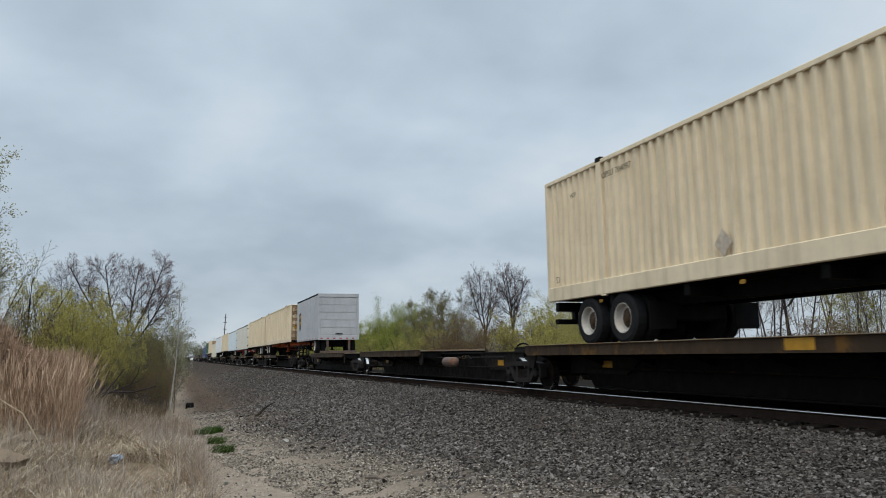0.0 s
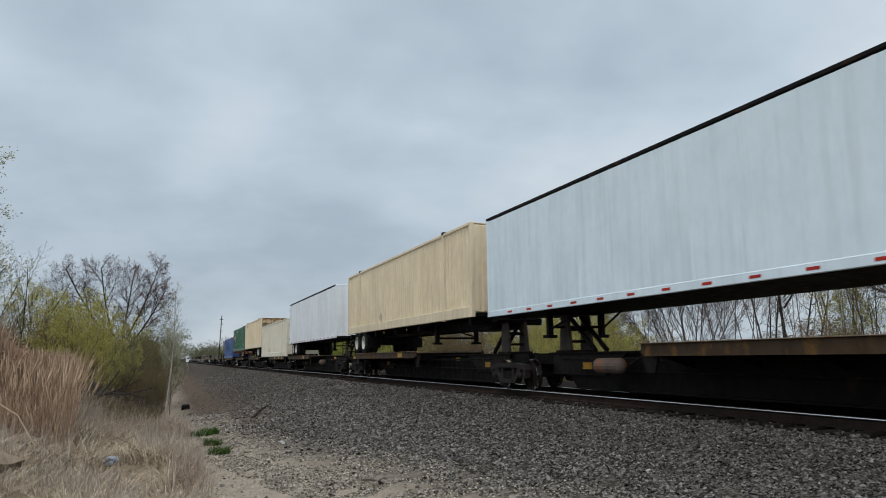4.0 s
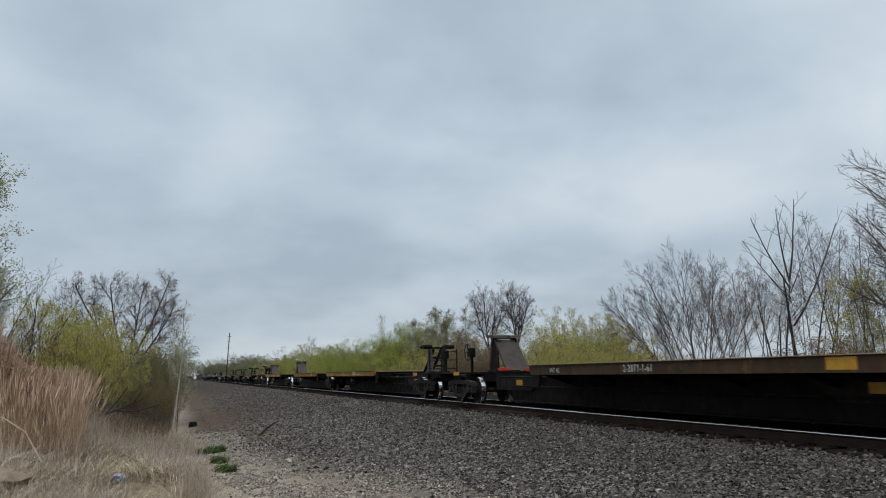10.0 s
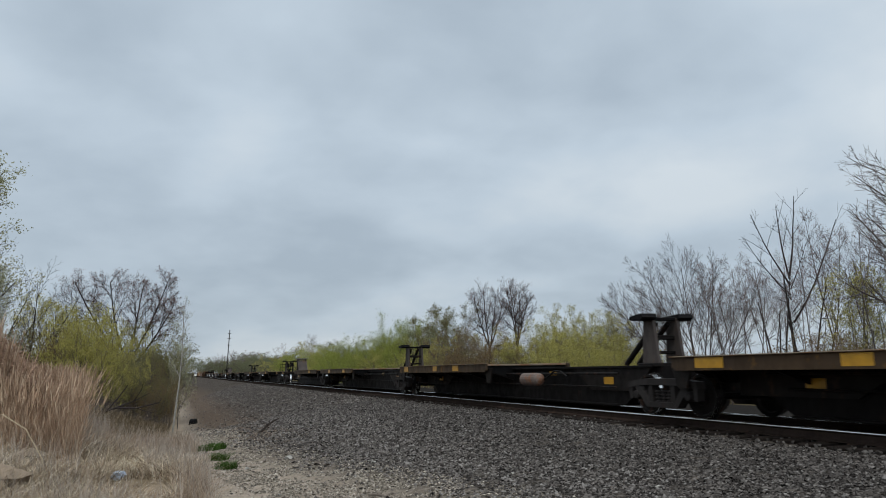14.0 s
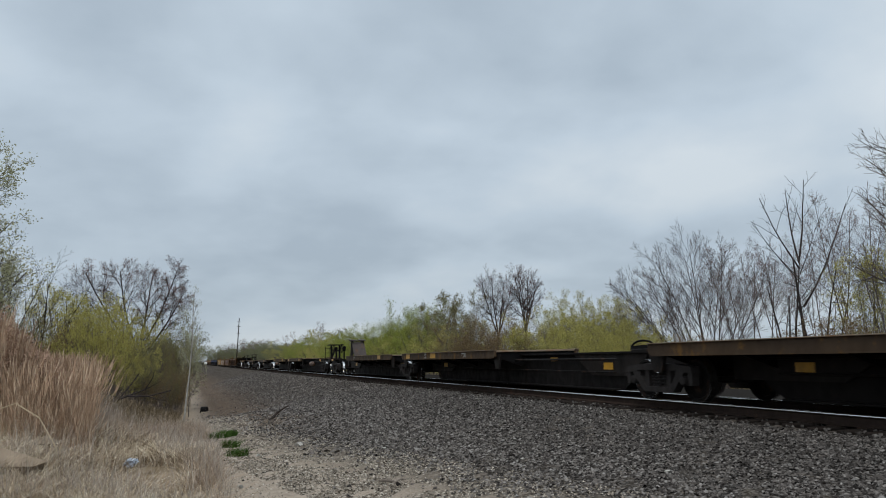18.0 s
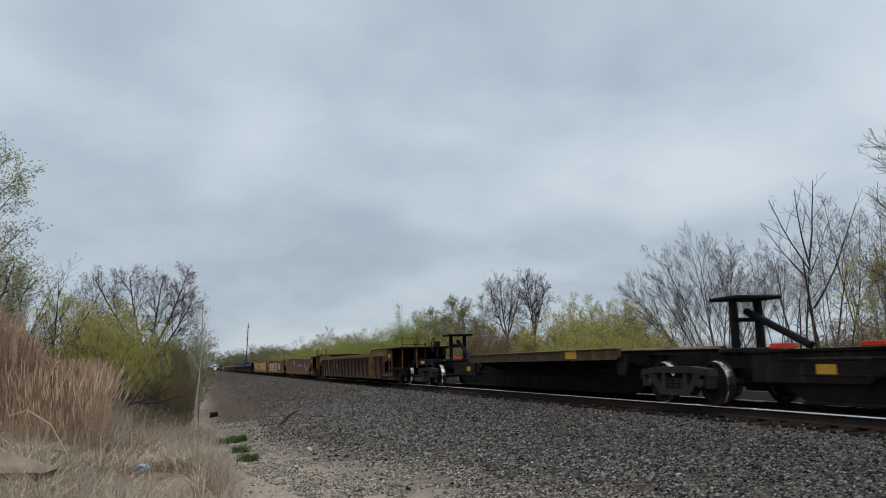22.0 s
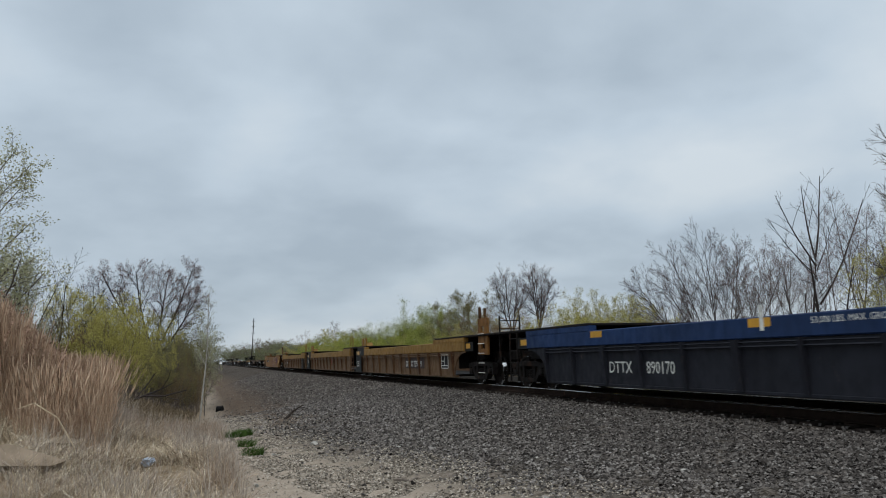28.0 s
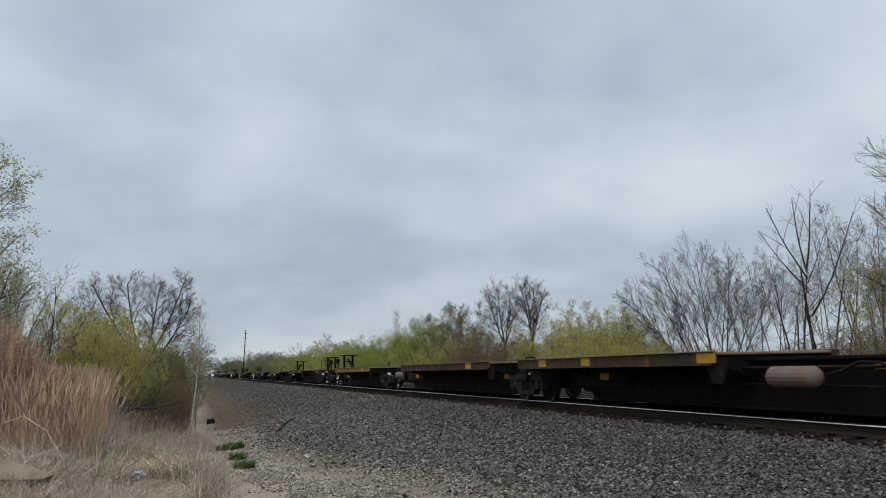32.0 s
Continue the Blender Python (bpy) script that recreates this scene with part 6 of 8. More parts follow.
def spray_line(pts, width, x, mat, parent, name="sprayed_stroke", label=""):
    """A flat painted line along the places (y, z)."""
    s = Shape()
    for k, ((a, b), (c, d)) in enumerate(zip(pts, pts[1:])):
        L = math.hypot(c - a, d - b) or 1e-6
        ex, ez = (c - a) / L * width * 0.35, (d - b) / L * width * 0.35
        nx, nz = -(d - b) / L * width / 2, (c - a) / L * width / 2
        xx = x - 0.0006 * (k % 2)
        s.add([(xx, a - ex + nx, b - ez + nz), (xx, c + ex + nx, d + ez + nz), (xx, c + ex - nx, d + ez - nz), (xx, a - ex - nx, b - ez - nz)], [(0, 1, 2, 3)])
    return part(name, s, mat, parent, label)


def ellipse(y, z, ry, rz, n=18):
    return [(y + ry * math.cos(6.28318 * k / n), z + rz * math.sin(6.28318 * k / n)) for k in range(n)]


def build_well_cars():
    X = -1.426

    def w1(c, u0):
        x = X - 0.002
        words("stencil", "DTTX", 0.34, WHITE, c, x, 635.7 - u0, 0.72)
        words("stencil", "6553", 0.34, WHITE, c, x, 634.4 - u0, 0.72)
        words("stencil", "TTX", 0.4, FADED, c, x, 626.75 - u0, 0.66, "faded tan letters")
        for y in (636.1, 623.8):
            part("repair_plate", Shape().prism([(-1.42, 1.24), (-1.57, 1.24), (-1.50, 0.28), (-1.42, 0.28)], y - u0, y - u0 + 0.26, "y"), CHORD_RUST, c, "broad orange-brown post")
        panel("patch_plate", [(622.1 - u0, 0.32), (623.78 - u0, 0.32), (623.78 - u0, 1.2), (622.1 - u0, 1.2)], X + 0.002, PATCH, c, "orange rusted patch plate")
        words("stencil", "28", 0.2, INK, c, -1.575, 636.45 - u0, 0.95)

    def lower_band(c, a, b):
        panel("lower_band", [(a, 0.285), (b, 0.285), (b, 0.40), (a, 0.44)], X + 0.0015, OCHRE_BAND, c, "ochre lower edge")

    def w2a(c, u0):
        lower_band(c, 1.3, 16.2)
        field = [(652.55 - u0, 0.74), (649.3 - u0, 0.74), (649.3 - u0, 1.12), (652.55 - u0, 1.12)]
        panel("number_field", field, X + 0.002, INK, c, "black number panel")
        words("reporting_mark", "DTTX 724268", 0.36, WHITE, c, X - 0.004, 652.45 - u0, 0.8, "white reporting mark", 1.17)
        for y, w in ((660.35, 0.3), (658.55, 0.25), (656.55, 0.3)):
            part("reflector", Shape().box(X - 0.004, X, y - u0, y - u0 + w, 1.18, 1.28, 0.001), REFLECT, c)
        panel("sprayed_tag", [(655.85 - u0, 1.0), (655.25 - u0, 0.95), (655.15 - u0, 1.4), (655.75 - u0, 1.42)], X, CHROME_G, c, "pale sprayed patch")
        sq = Shape()
        pts = [(649.35, 1.0), (648.95, 0.8), (648.35, 0.72), (647.75, 0.5)]
        for (p, q), (r, s) in zip(pts, pts[1:]):
            sq.rod((X, p - u0 - 0.4, q), (X, r - u0 - 0.4, s), 0.01, n=5)
        part("sprayed_line", sq, CHROME_G, c)

    def glyph(c, shape, left, z0, wide, tall, x, fill, edge, rim, line=0.05, slant=0.0, smooth_it=True):
        """A sprayed letter: its shape in a unit square, filled and outlined."""
        ring = [(left - p * wide - slant * q, z0 + q * tall) for p, q in shape]
        ring = flowing(ring, True, 4) if smooth_it else ring
        cy, cz = sum(p for p, q in ring) / len(ring), sum(q for p, q in ring) / len(ring)
        if rim:
            spray_line(ring + ring[:1], line * 2.1, x - 0.002, rim, c, "sprayed_shadow")
        panel("sprayed_letter", ring, x - 0.003, fill, c, "sprayed letter with a painted outline", 0.003)
        spray_line(ring + ring[:1], line, x - 0.008, edge, c, "sprayed_outline")

    BLOB_O = [(0.05, 0.5), (0.15, 0.9), (0.55, 1.0), (0.95, 0.8), (1.0, 0.35), (0.75, 0.02), (0.25, 0.05)]
    BLOB_S = [(0.1, 0.95), (0.7, 1.0), (0.95, 0.8), (0.7, 0.62), (1.0, 0.35), (0.8, 0.02), (0.2, 0.0), (0.0, 0.25), (0.3, 0.45), (0.0, 0.7)]
    BLOB_E = [(0.0, 1.0), (0.9, 1.0), (0.95, 0.75), (0.75, 0.6), (0.9, 0.4), (1.0, 0.1), (0.5, 0.0), (0.05, 0.05), (0.1, 0.5)]
    TALL_M = [(0.0, 1.0), (0.35, 1.0), (0.5, 0.7), (0.65, 1.0), (1.0, 1.0), (0.95, 0.0), (0.6, 0.05), (0.5, 0.35), (0.35, 0.0), (0.1, 0.1)]
    TALL_U = [(0.0, 1.0), (0.35, 1.0), (0.4, 0.35), (0.6, 0.35), (0.65, 1.0), (1.0, 1.0), (0.95, 0.15), (0.6, 0.0), (0.2, 0.02)]
    BLOCK_D = [(0.08, 0.0), (0.0, 0.5), (0.1, 1.0), (0.6, 0.97), (1.0, 0.6), (0.9, 0.2), (0.5, 0.0)]
    BLOCK_H = [(0.0, 1.0), (0.3, 1.02), (0.36, 0.62), (0.62, 0.66), (0.7, 1.0), (1.0, 1.0), (1.0, 0.1), (0.62, 0.0), (0.58, 0.36), (0.42, 0.34), (0.3, 0.0), (0.0, 0.05)]
    BLOCK_A = [(0.32, 1.0), (0.66, 1.0), (1.0, 0.08), (0.76, 0.0), (0.64, 0.25), (0.38, 0.25), (0.26, 0.0), (0.0, 0.02)]
    BLOCK_E = [(0.0, 1.0), (1.0, 0.95), (0.95, 0.74), (0.36, 0.74), (0.36, 0.6), (0.8, 0.58), (0.8, 0.4), (0.36, 0.4), (0.36, 0.24), (1.0, 0.22), (1.0, 0.0), (0.0, 0.0)]

    def w2b(c, u0):
        lower_band(c, 0.4, 16.0)
        part("reflector", Shape().box(X - 0.004, X, 681.0 - u0, 681.45 - u0, 0.35, 1.05, 0.001).box(X - 0.004, X, 680.2 - u0, 681.45 - u0, 0.95, 1.1, 0.001), REFLECT, c, "yellow corner stripe")
        for k, (left, w, shape) in enumerate(((679.15, 0.75, BLOB_O), (678.5, 0.62, BLOB_S), (677.95, 0.7, BLOB_E), (677.3, 0.78, BLOB_S))):
            x = X - 0.008 * k
            glyph(c, shape, left - u0, 0.33 + 0.03 * (k % 2), w, 0.93, x, CHROME_G, SPRAY_B, SPRAY_W, 0.03)
            spray_line(flowing([(left - u0 - 0.22, 0.5), (left - u0 - 0.3, 0.75), (left - u0 - 0.25, 1.05)]), 0.05, x - 0.006, INK, c)
            spray_line(flowing([(left - u0 - 0.42, 0.42), (left - u0 - 0.36, 0.55), (left - u0 - 0.48, 0.7)]), 0.035, x - 0.006, SPRAY_B, c)
        for k, (left, w, shape) in enumerate(((676.3, 0.72, TALL_M), (675.65, 0.62, TALL_U), (675.05, 0.7, TALL_M), (674.45, 0.66, TALL_U))):
            x = X - 0.008 * k
            glyph(c, shape, left - u0, 0.3, w, 0.98, x, CHROME_G, SPRAY_B, SPRAY_W, 0.028, 0.06, False)
            spray_line([(left - u0 - 0.3, 0.42), (left - u0 - 0.34, 1.1)], 0.03, x - 0.006, SPRAY_B, c)
            spray_line([(left - u0 - 0.45, 0.4), (left - u0 - 0.42, 1.15)], 0.025, x - 0.006, SPRAY_B, c)
        part("reflector", Shape().box(X - 0.045, X - 0.04, 676.2 - u0, 676.75 - u0, 1.1, 1.2, 0.001).box(X - 0.045, X - 0.04, 678.8 - u0, 679.2 - u0, 1.1, 1.2, 0.001), REFLECT, c, "yellow reflective patch")
        words("stencil", "C", 0.26, REFLECT, c, X - 0.04, 677.65 - u0, 0.72)
        panel("patch", [(673.4 - u0, 0.35), (670.6 - u0, 0.35), (670.6 - u0, 1.34), (673.4 - u0, 1.34)], X, WELL_YELLOW, c, "clean yellow repainted field")
        words("stencil", "TTX", 0.62, WELL_BROWN, c, X - 0.006, 673.0 - u0, 0.6)
        for k in range(5):
            y = 669.8 - 0.62 * k - u0
            part("sprayed_stroke", Shape().rod((X, y, 0.55), (X, y - 0.2, 1.2), 0.03, n=5).rod((X, y - 0.2, 1.2), (X, y - 0.36, 0.6), 0.03, n=5), CHROME_G if k % 2 else CHORD_GOLD, c, "faded sprayed tag")

    def w2c(c, u0):
        panel("number_field", [(699.00 - u0, 0.7), (696.20 - u0, 0.7), (696.20 - u0, 1.12), (699.00 - u0, 1.12)], X + 0.002, INK, c, "black number panel")
        words("reporting_mark", "DTTX 724268", 0.34, WHITE, c, X - 0.004, 698.85 - u0, 0.79, "white reporting mark", 1.02)
        words("stencil", "53", 0.45, WELL_BROWN, c, X - 0.002, 700.70 - u0, 0.45, "brown numerals")
        words("stencil", "B", 0.34, INK, c, X - 0.002, 695.80 - u0, 0.74)
        ring = Shape()
        pts = ellipse(694.90 - u0, 0.9, 0.2, 0.24, 14)
        for (p, q), (r, s) in zip(pts, pts[1:] + pts[:1]):
            ring.rod((X - 0.002, p, q), (X - 0.002, r, s), 0.012, n=4)
        part("emblem_ring", ring, WELL_BROWN, c)
        bars("small_print", 694.40 - u0, 0.82, [0.5, 0.3, 0.4], 0.08, X, WELL_BROWN, c)
        words("stencil", "GWG 33", 0.17, WELL_BROWN, c, X - 0.002, 690.60 - u0, 1.2)
        bars("small_print", 695.40 - u0, 1.26, [0.2, 0.3, 0.3], 0.06, X, WELL_BROWN, c)
        for y in (693.80, 689.60, 687.40):
            part("reflector", Shape().box(X - 0.004, X, y - u0, y - u0 + 0.45, 1.02, 1.14, 0.001), REFLECT, c)
        panel("fresh_paint_band", [(686.0 - u0, 0.21), (703.0 - u0, 0.21), (703.35 - u0, 0.56), (685.0 - u0, 0.56)], X + 0.0015, OCHRE_BAND, c, "darker ochre lower band")

    def w3c(c, u0):
        words("reporting_mark", "DTTX", 0.34, WHITE, c, X - 0.004, 761.82 - u0, 0.5, "white reporting mark", 1.0)
        words("reporting_mark", "890170", 0.34, WHITE, c, X - 0.004, 760.4 - u0, 0.5, "white reporting mark", 0.92)
        words("small_print", "53,000 LBS. MAX. GROSS WT. FOR", 0.13, WHITE, c, -1.47, 756.1 - u0, 1.27)
        for y in (762.0, 756.9, 751.6):
            part("reflector", Shape().box(-1.466, -1.461, y - u0, y - u0 + 0.5, 1.26, 1.4, 0.001), REFLECT, c)
        part("stanchion", Shape().box(-1.475, -1.462, 757.05 - u0, 757.13 - u0, 1.2, 1.6, 0.004), WHITE, c, "thin white post")

    def w3b(c, u0):
        bars("small_print", 742.6 - u0, 1.36, [0.6], 0.035, -1.462, WHITE, c)
        for k in range(5):
            bars("small_print", 742.6 - u0 - 0.06 * k, 1.26 + 0.05 * k, [0.8], 0.02, -1.462, WHITE, c)
        words("stencil", "C", 0.28, WHITE, c, X - 0.004, 743.4 - u0, 0.78)
        for y in (744.0, 741.0):
            part("reflector", Shape().box(-1.466, -1.461, y - u0, y - u0 + 0.55, 1.26, 1.4, 0.001), REFLECT, c)

    def dark_end(c, u0, b):
        """Black upper field over the far end of a side, with its patch and stencil."""
        panel("end_field", [(b - 0.04 - u0, 1.09), (b - 1.75 - u0, 1.09), (b - 1.75 - u0, 1.53), (b - 0.04 - u0, 1.53)], -1.47, INK, c, "black upper end panel", 0.006)
        part("reflector", Shape().box(-1.484, -1.478, b - 0.62 - u0, b - 0.12 - u0, 1.14, 1.33, 0.001), REFLECT, c, "yellow reflective patch")
        words("stencil", "53", 0.16, WHITE, c, -1.48, b - 0.82 - u0, 1.22)

    def w4a(c, u0):
        words("reporting_mark", "DTTX 729999", 0.34, WHITE, c, X - 0.004, 778.65 - u0, 0.55, "white reporting mark", 1.2)
        panel("number_field", [(778.75 - u0, 0.48), (775.85 - u0, 0.48), (775.85 - u0, 0.92), (778.75 - u0, 0.92)], X + 0.002, SPRAY_B, c)
        words("stencil", "53", 0.5, WELL_BROWN, c, X - 0.004, 780.45 - u0, 0.5)
        panel("notice", [(773.65 - u0, 0.5), (772.85 - u0, 0.5), (772.85 - u0, 1.0), (773.65 - u0, 1.0)], X, WHITE, c, "black notice with white border")
        for ya, yb, za, zb in ((773.6, 773.3, 0.78, 0.96), (773.25, 772.9, 0.62, 0.96), (773.6, 773.3, 0.62, 0.75), (773.6, 772.9, 0.53, 0.59)):
            panel("notice_field", [(ya - u0, za), (yb - u0, za), (yb - u0, zb), (ya - u0, zb)], X - 0.005, INK, c)
        panel("end_field", [(788.85 - u0, 0.22), (787.5 - u0, 0.22), (787.5 - u0, 1.06), (788.85 - u0, 1.06)], -1.55, INK, c, "black end panel", 0.02)
        words("stencil", "1251", 0.42, WHITE, c, -1.573, 788.7 - u0, 0.52)
        dark_end(c, u0, 789.0)

    def w4b(c, u0):
        words("stencil", "53", 0.6, INK, c, X - 0.004, 800.1 - u0, 0.46)
        words("stencil", "C", 0.22, INK, c, -1.468, 799.75 - u0, 1.2)
        words("stencil", "TTX", 0.5, RED, c, X - 0.004, 798.75 - u0, 0.6, "faded red letters")
        panel("end_field", [(809.6 - u0, 0.7), (808.8 - u0, 0.3), (808.0 - u0, 0.22), (808.0 - u0, 1.06), (809.6 - u0, 1.06)], -1.55, INK, c, "black end panel", 0.02)
        bars("small_print", 808.95 - u0, 0.84, [0.25, 0.3], 0.03, -1.571, RIM, c)
        bars("small_print", 808.9 - u0, 0.74, [0.2, 0.3], 0.03, -1.571, RIM, c)
        dark_end(c, u0, 809.75)

    def w4c(c, u0):
        words("reporting_mark", "DTTX 729999", 0.34, WHITE, c, X - 0.004, 827.6 - u0, 0.55, "white reporting mark")
        panel("number_field", [(827.7 - u0, 0.48), (824.8 - u0, 0.48), (824.8 - u0, 0.92), (827.7 - u0, 0.92)], X + 0.002, SPRAY_B, c)
        words("stencil", "53", 0.55, WELL_BROWN, c, X - 0.004, 821.4 - u0, 0.5)
        panel("end_field", [(813.15 - u0, 0.2), (812.0 - u0, 0.2), (812.0 - u0, 1.07), (813.15 - u0, 1.07)], -1.55, INK, c, "black end panel", 0.02)
        for k in range(5):
            bars("small_print", 812.95 - u0, 0.35 + 0.12 * k, [0.16, 0.2, 0.12], 0.03, -1.571, TANK, c)

    def w5(c, u0):
        panel("number_field", [(851.0 - u0, 0.8), (847.6 - u0, 0.8), (847.6 - u0, 1.05), (851.0 - u0, 1.05)], X + 0.002, INK, c, "black number panel")
        words("reporting_mark", "652356", 0.3, WHITE, c, X - 0.004, 849.2 - u0, 0.82, "white reporting mark", 1.05)
        words("reporting_mark", "DTTX", 0.28, SPRAY_P, c, X - 0.004, 850.9 - u0, 0.82)
        panel("black_square", [(849.0 - u0, 1.1), (848.4 - u0, 1.1), (848.4 - u0, 1.36), (849.0 - u0, 1.36)], X, INK, c)
        words("stencil", "53", 0.42, WELL_BROWN, c, X - 0.004, 836.9 - u0, 0.72)
        part("reflector", Shape().box(X - 0.004, X, 834.6 - u0, 835.3 - u0, 0.66, 0.95, 0.001), REFLECT, c)
        fog = steel("sprayed_fog", (0.15, 0.06, 0.035), (0.085, 0.033, 0.036), rust=(0.22, 0.11, 0.03), rust_at=0.5, grime=0.6)
        for k, (y, z, ry, rz, mat) in enumerate(((842.3, 0.75, 0.7, 0.5, fog), (841.2, 0.72, 0.95, 0.56, fog), (839.9, 0.7, 1.2, 0.54, fog), (838.6, 0.75, 0.9, 0.55, SPRAY_V), (837.75, 0.95, 0.5, 0.38, SPRAY_P), (842.5, 1.0, 0.4, 0.28, SPRAY_V), (840.2, 0.9, 0.5, 0.4, SPRAY_P), (837.6, 0.45, 0.35, 0.3, fog))):
            rim = [(p + 0.08 * math.sin(7 * i + k), q + 0.05 * math.cos(5 * i + k)) for i, (p, q) in enumerate(ellipse(y - u0, z, ry, rz, 20))]
            panel("sprayed_cloud", rim, X - 0.0015 * k, mat, c, "blurred dark sprayed background", 0.002)
        for k, (left, w, shape, z0, t) in enumerate(((842.0, 0.72, BLOCK_D, 0.24, 1.02), (841.25, 0.8, BLOCK_H, 0.26, 1.04), (840.35, 1.25, BLOCK_A, 0.24, 1.04), (838.98, 0.85, BLOCK_E, 0.32, 0.96))):
            glyph(c, shape, left - u0, z0, w, t, X - 0.018 - 0.001 * k, (fog, fog, WELL_OCHRE, fog)[k], SPRAY_W, SPRAY_B, 0.03, 0.05)
        spray_line(flowing([(841.55 - u0, 0.5), (841.7 - u0, 0.75), (841.5 - u0, 0.95)]), 0.05, X - 0.03, SPRAY_W, c)
        spray_line([(838.1 - u0, 0.75), (837.9 - u0, 0.5), (837.6 - u0, 0.3)], 0.07, X - 0.03, SPRAY_W, c)
        for k, pts in enumerate(([(845.0, 0.9), (844.95, 0.45)], [(844.6, 0.92), (844.2, 0.88)], [(844.4, 0.9), (844.35, 0.42)], [(844.0, 0.95), (843.5, 0.9)], [(843.75, 0.92), (843.7, 0.45)], [(843.3, 0.5), (843.15, 0.92), (842.9, 0.42)], [(843.3, 0.62), (842.95, 0.62)])):
            spray_line([(p - u0, q) for p, q in pts], 0.1, X - 0.003, SPRAY_P, c, "sprayed_stroke", "purple sprayed stroke")

    well_unit(620.9, 640.3, "ribbed_brown", True, True, "rust-brown ribbed single well car with an orange top edge", w1)
    well_unit(645.2, 662.7, "brown", True, False, "rusty brown smooth-sided articulated well car", w2a)
    well_unit(665.0, 682.2, "brown", False, False, "brown well car covered with silver sprayed letters", w2b)
    well_unit(684.7, 704.3, "yellow", False, True, "clean golden yellow smooth-sided well car", w2c)
    well_unit(711.4, 727.4, "navy", True, False, "dark grey ribbed well car with a navy top edge", None)
    well_unit(729.7, 745.7, "navy", False, False, "dark grey ribbed well car with a navy top edge", w3b)
    well_unit(748.0, 766.0, "navy", False, True, "dark grey ribbed well car with white lettering", w3c)
    well_unit(771.1, 789.0, "tan", True, False, "soiled yellow ribbed well car with a yellow top edge", w4a)
    well_unit(791.4, 809.75, "tan", False, False, "soiled yellow ribbed well car with black end panels", w4b)
    well_unit(811.95, 830.1, "tan", False, True, "soiled yellow ribbed well car with a yellow top edge", w4c)
    well_unit(834.5, 854.1, "ochre", True, True, "rust-streaked ochre single well car sprayed with graffiti", w5)

# ---------------------------------------------------------------- trees and plants


class Wood:
    """Grows limbs as tapered tubes and keeps the twig tips for leaves."""

    def __init__(self, seed):
        self.thin, self.domed, self.apart = [([], [])], False, False
        self.rng, self.v, self.f, self.tips = random.Random(seed), [], [], []

    def tube(self, pts, radii, n):
        verts, faces = (self.v, self.f) if radii[0] > 0.04 or not self.v else self.thin[-1]
        k = len(verts)
        for i, p in enumerate(pts):
            d = (pts[min(i + 1, len(pts) - 1)] - pts[max(i - 1, 0)]).normalized()
            s = d.orthogonal().normalized()
            t = d.cross(s)
            for j in range(n):
                q = 6.28318 * j / n
                verts.append(p + (s * math.cos(q) + t * math.sin(q)) * radii[i])
        for i in range(len(pts) - 1):
            for j in range(n):
                faces.append((k + i * n + j, k + i * n + (j + 1) % n, k + (i + 1) * n + (j + 1) % n, k + (i + 1) * n + j))

    def limb(self, p, d, length, r, spec, level=0, up=None):
        """A limb and all that grows on it. spec: a row for each order of branching,
        (number, first place, last place, angle in degrees, share of the length, bend upwards, unrest)."""
        rng = self.rng
        if level == 0 and self.apart and self.thin[-1][0]:
            self.thin.append(([], []))
        here = spec[level] if level < len(spec) else None
        bend, wild = (here[5], here[6]) if here else (0.03, 0.10)
        bend = bend if up is None else up
        steps = 8 if level == 0 else (5 if level == 1 and length > 1.5 else (3 if length > 0.7 else 2))
        d = d.normalized()
        pts, radii, ways = [p.copy()], [r], [d.copy()]
        for i in range(steps):
            d = (d + Vector((rng.gauss(0, wild), rng.gauss(0, wild), rng.gauss(0, wild * 0.6) + bend))).normalized()
            p = p + d * length / steps
            pts.append(p.copy())
            ways.append(d.copy())
            radii.append(max(r * (1 - 0.72 * (i + 1) / steps), 0.0055))
        self.tube(pts, radii, 7 if r > 0.08 else (5 if r > 0.04 else (4 if r > 0.02 else 3)))
        self.tips.append((pts[-1], d))
        if not here:
            self.tips.append((pts[len(pts) // 2], d))
            return
        n, lo, hi, angle, share = here[:5]
        turn = rng.uniform(0, 6.28)
        for i in range(n):
            f = lo + (hi - lo) * (i + rng.uniform(0.1, 0.9)) / n
            j = min(int(f * steps), steps - 1)
            q = pts[j].lerp(pts[j + 1], f * steps - j)
            turn += 2.4 + rng.uniform(-0.6, 0.6)
            side = ways[j].orthogonal().normalized()
            side.rotate(Matrix.Rotation(turn, 3, ways[j]))
            a = radians(angle) * rng.uniform(0.7, 1.25)
            reach = 0.55 + 0.7 * math.sin(3.14 * (0.2 + 0.8 * (f - lo) / (hi - lo))) if self.domed and level == 0 else 1.3 - 0.75 * f
            if level == 0 and ways[j].z > 0.5 and side.z < -0.3:
                side.z *= 0.3
            self.limb(q, ways[j] * math.cos(a) + side * math.sin(a), length * share * rng.uniform(0.7, 1.2) * reach, max(radii[j] * rng.uniform(0.5, 0.7), 0.007), spec, level + 1)

    def mesh(self, name, mat, pair=None):
        me = bpy.data.meshes.new(name)
        verts, faces = pair or (self.v, self.f)
        me.from_pydata(verts, [], faces)
        me.materials.append(mat)
        me.polygons.foreach_set("use_smooth", [True] * len(me.polygons))
        return me


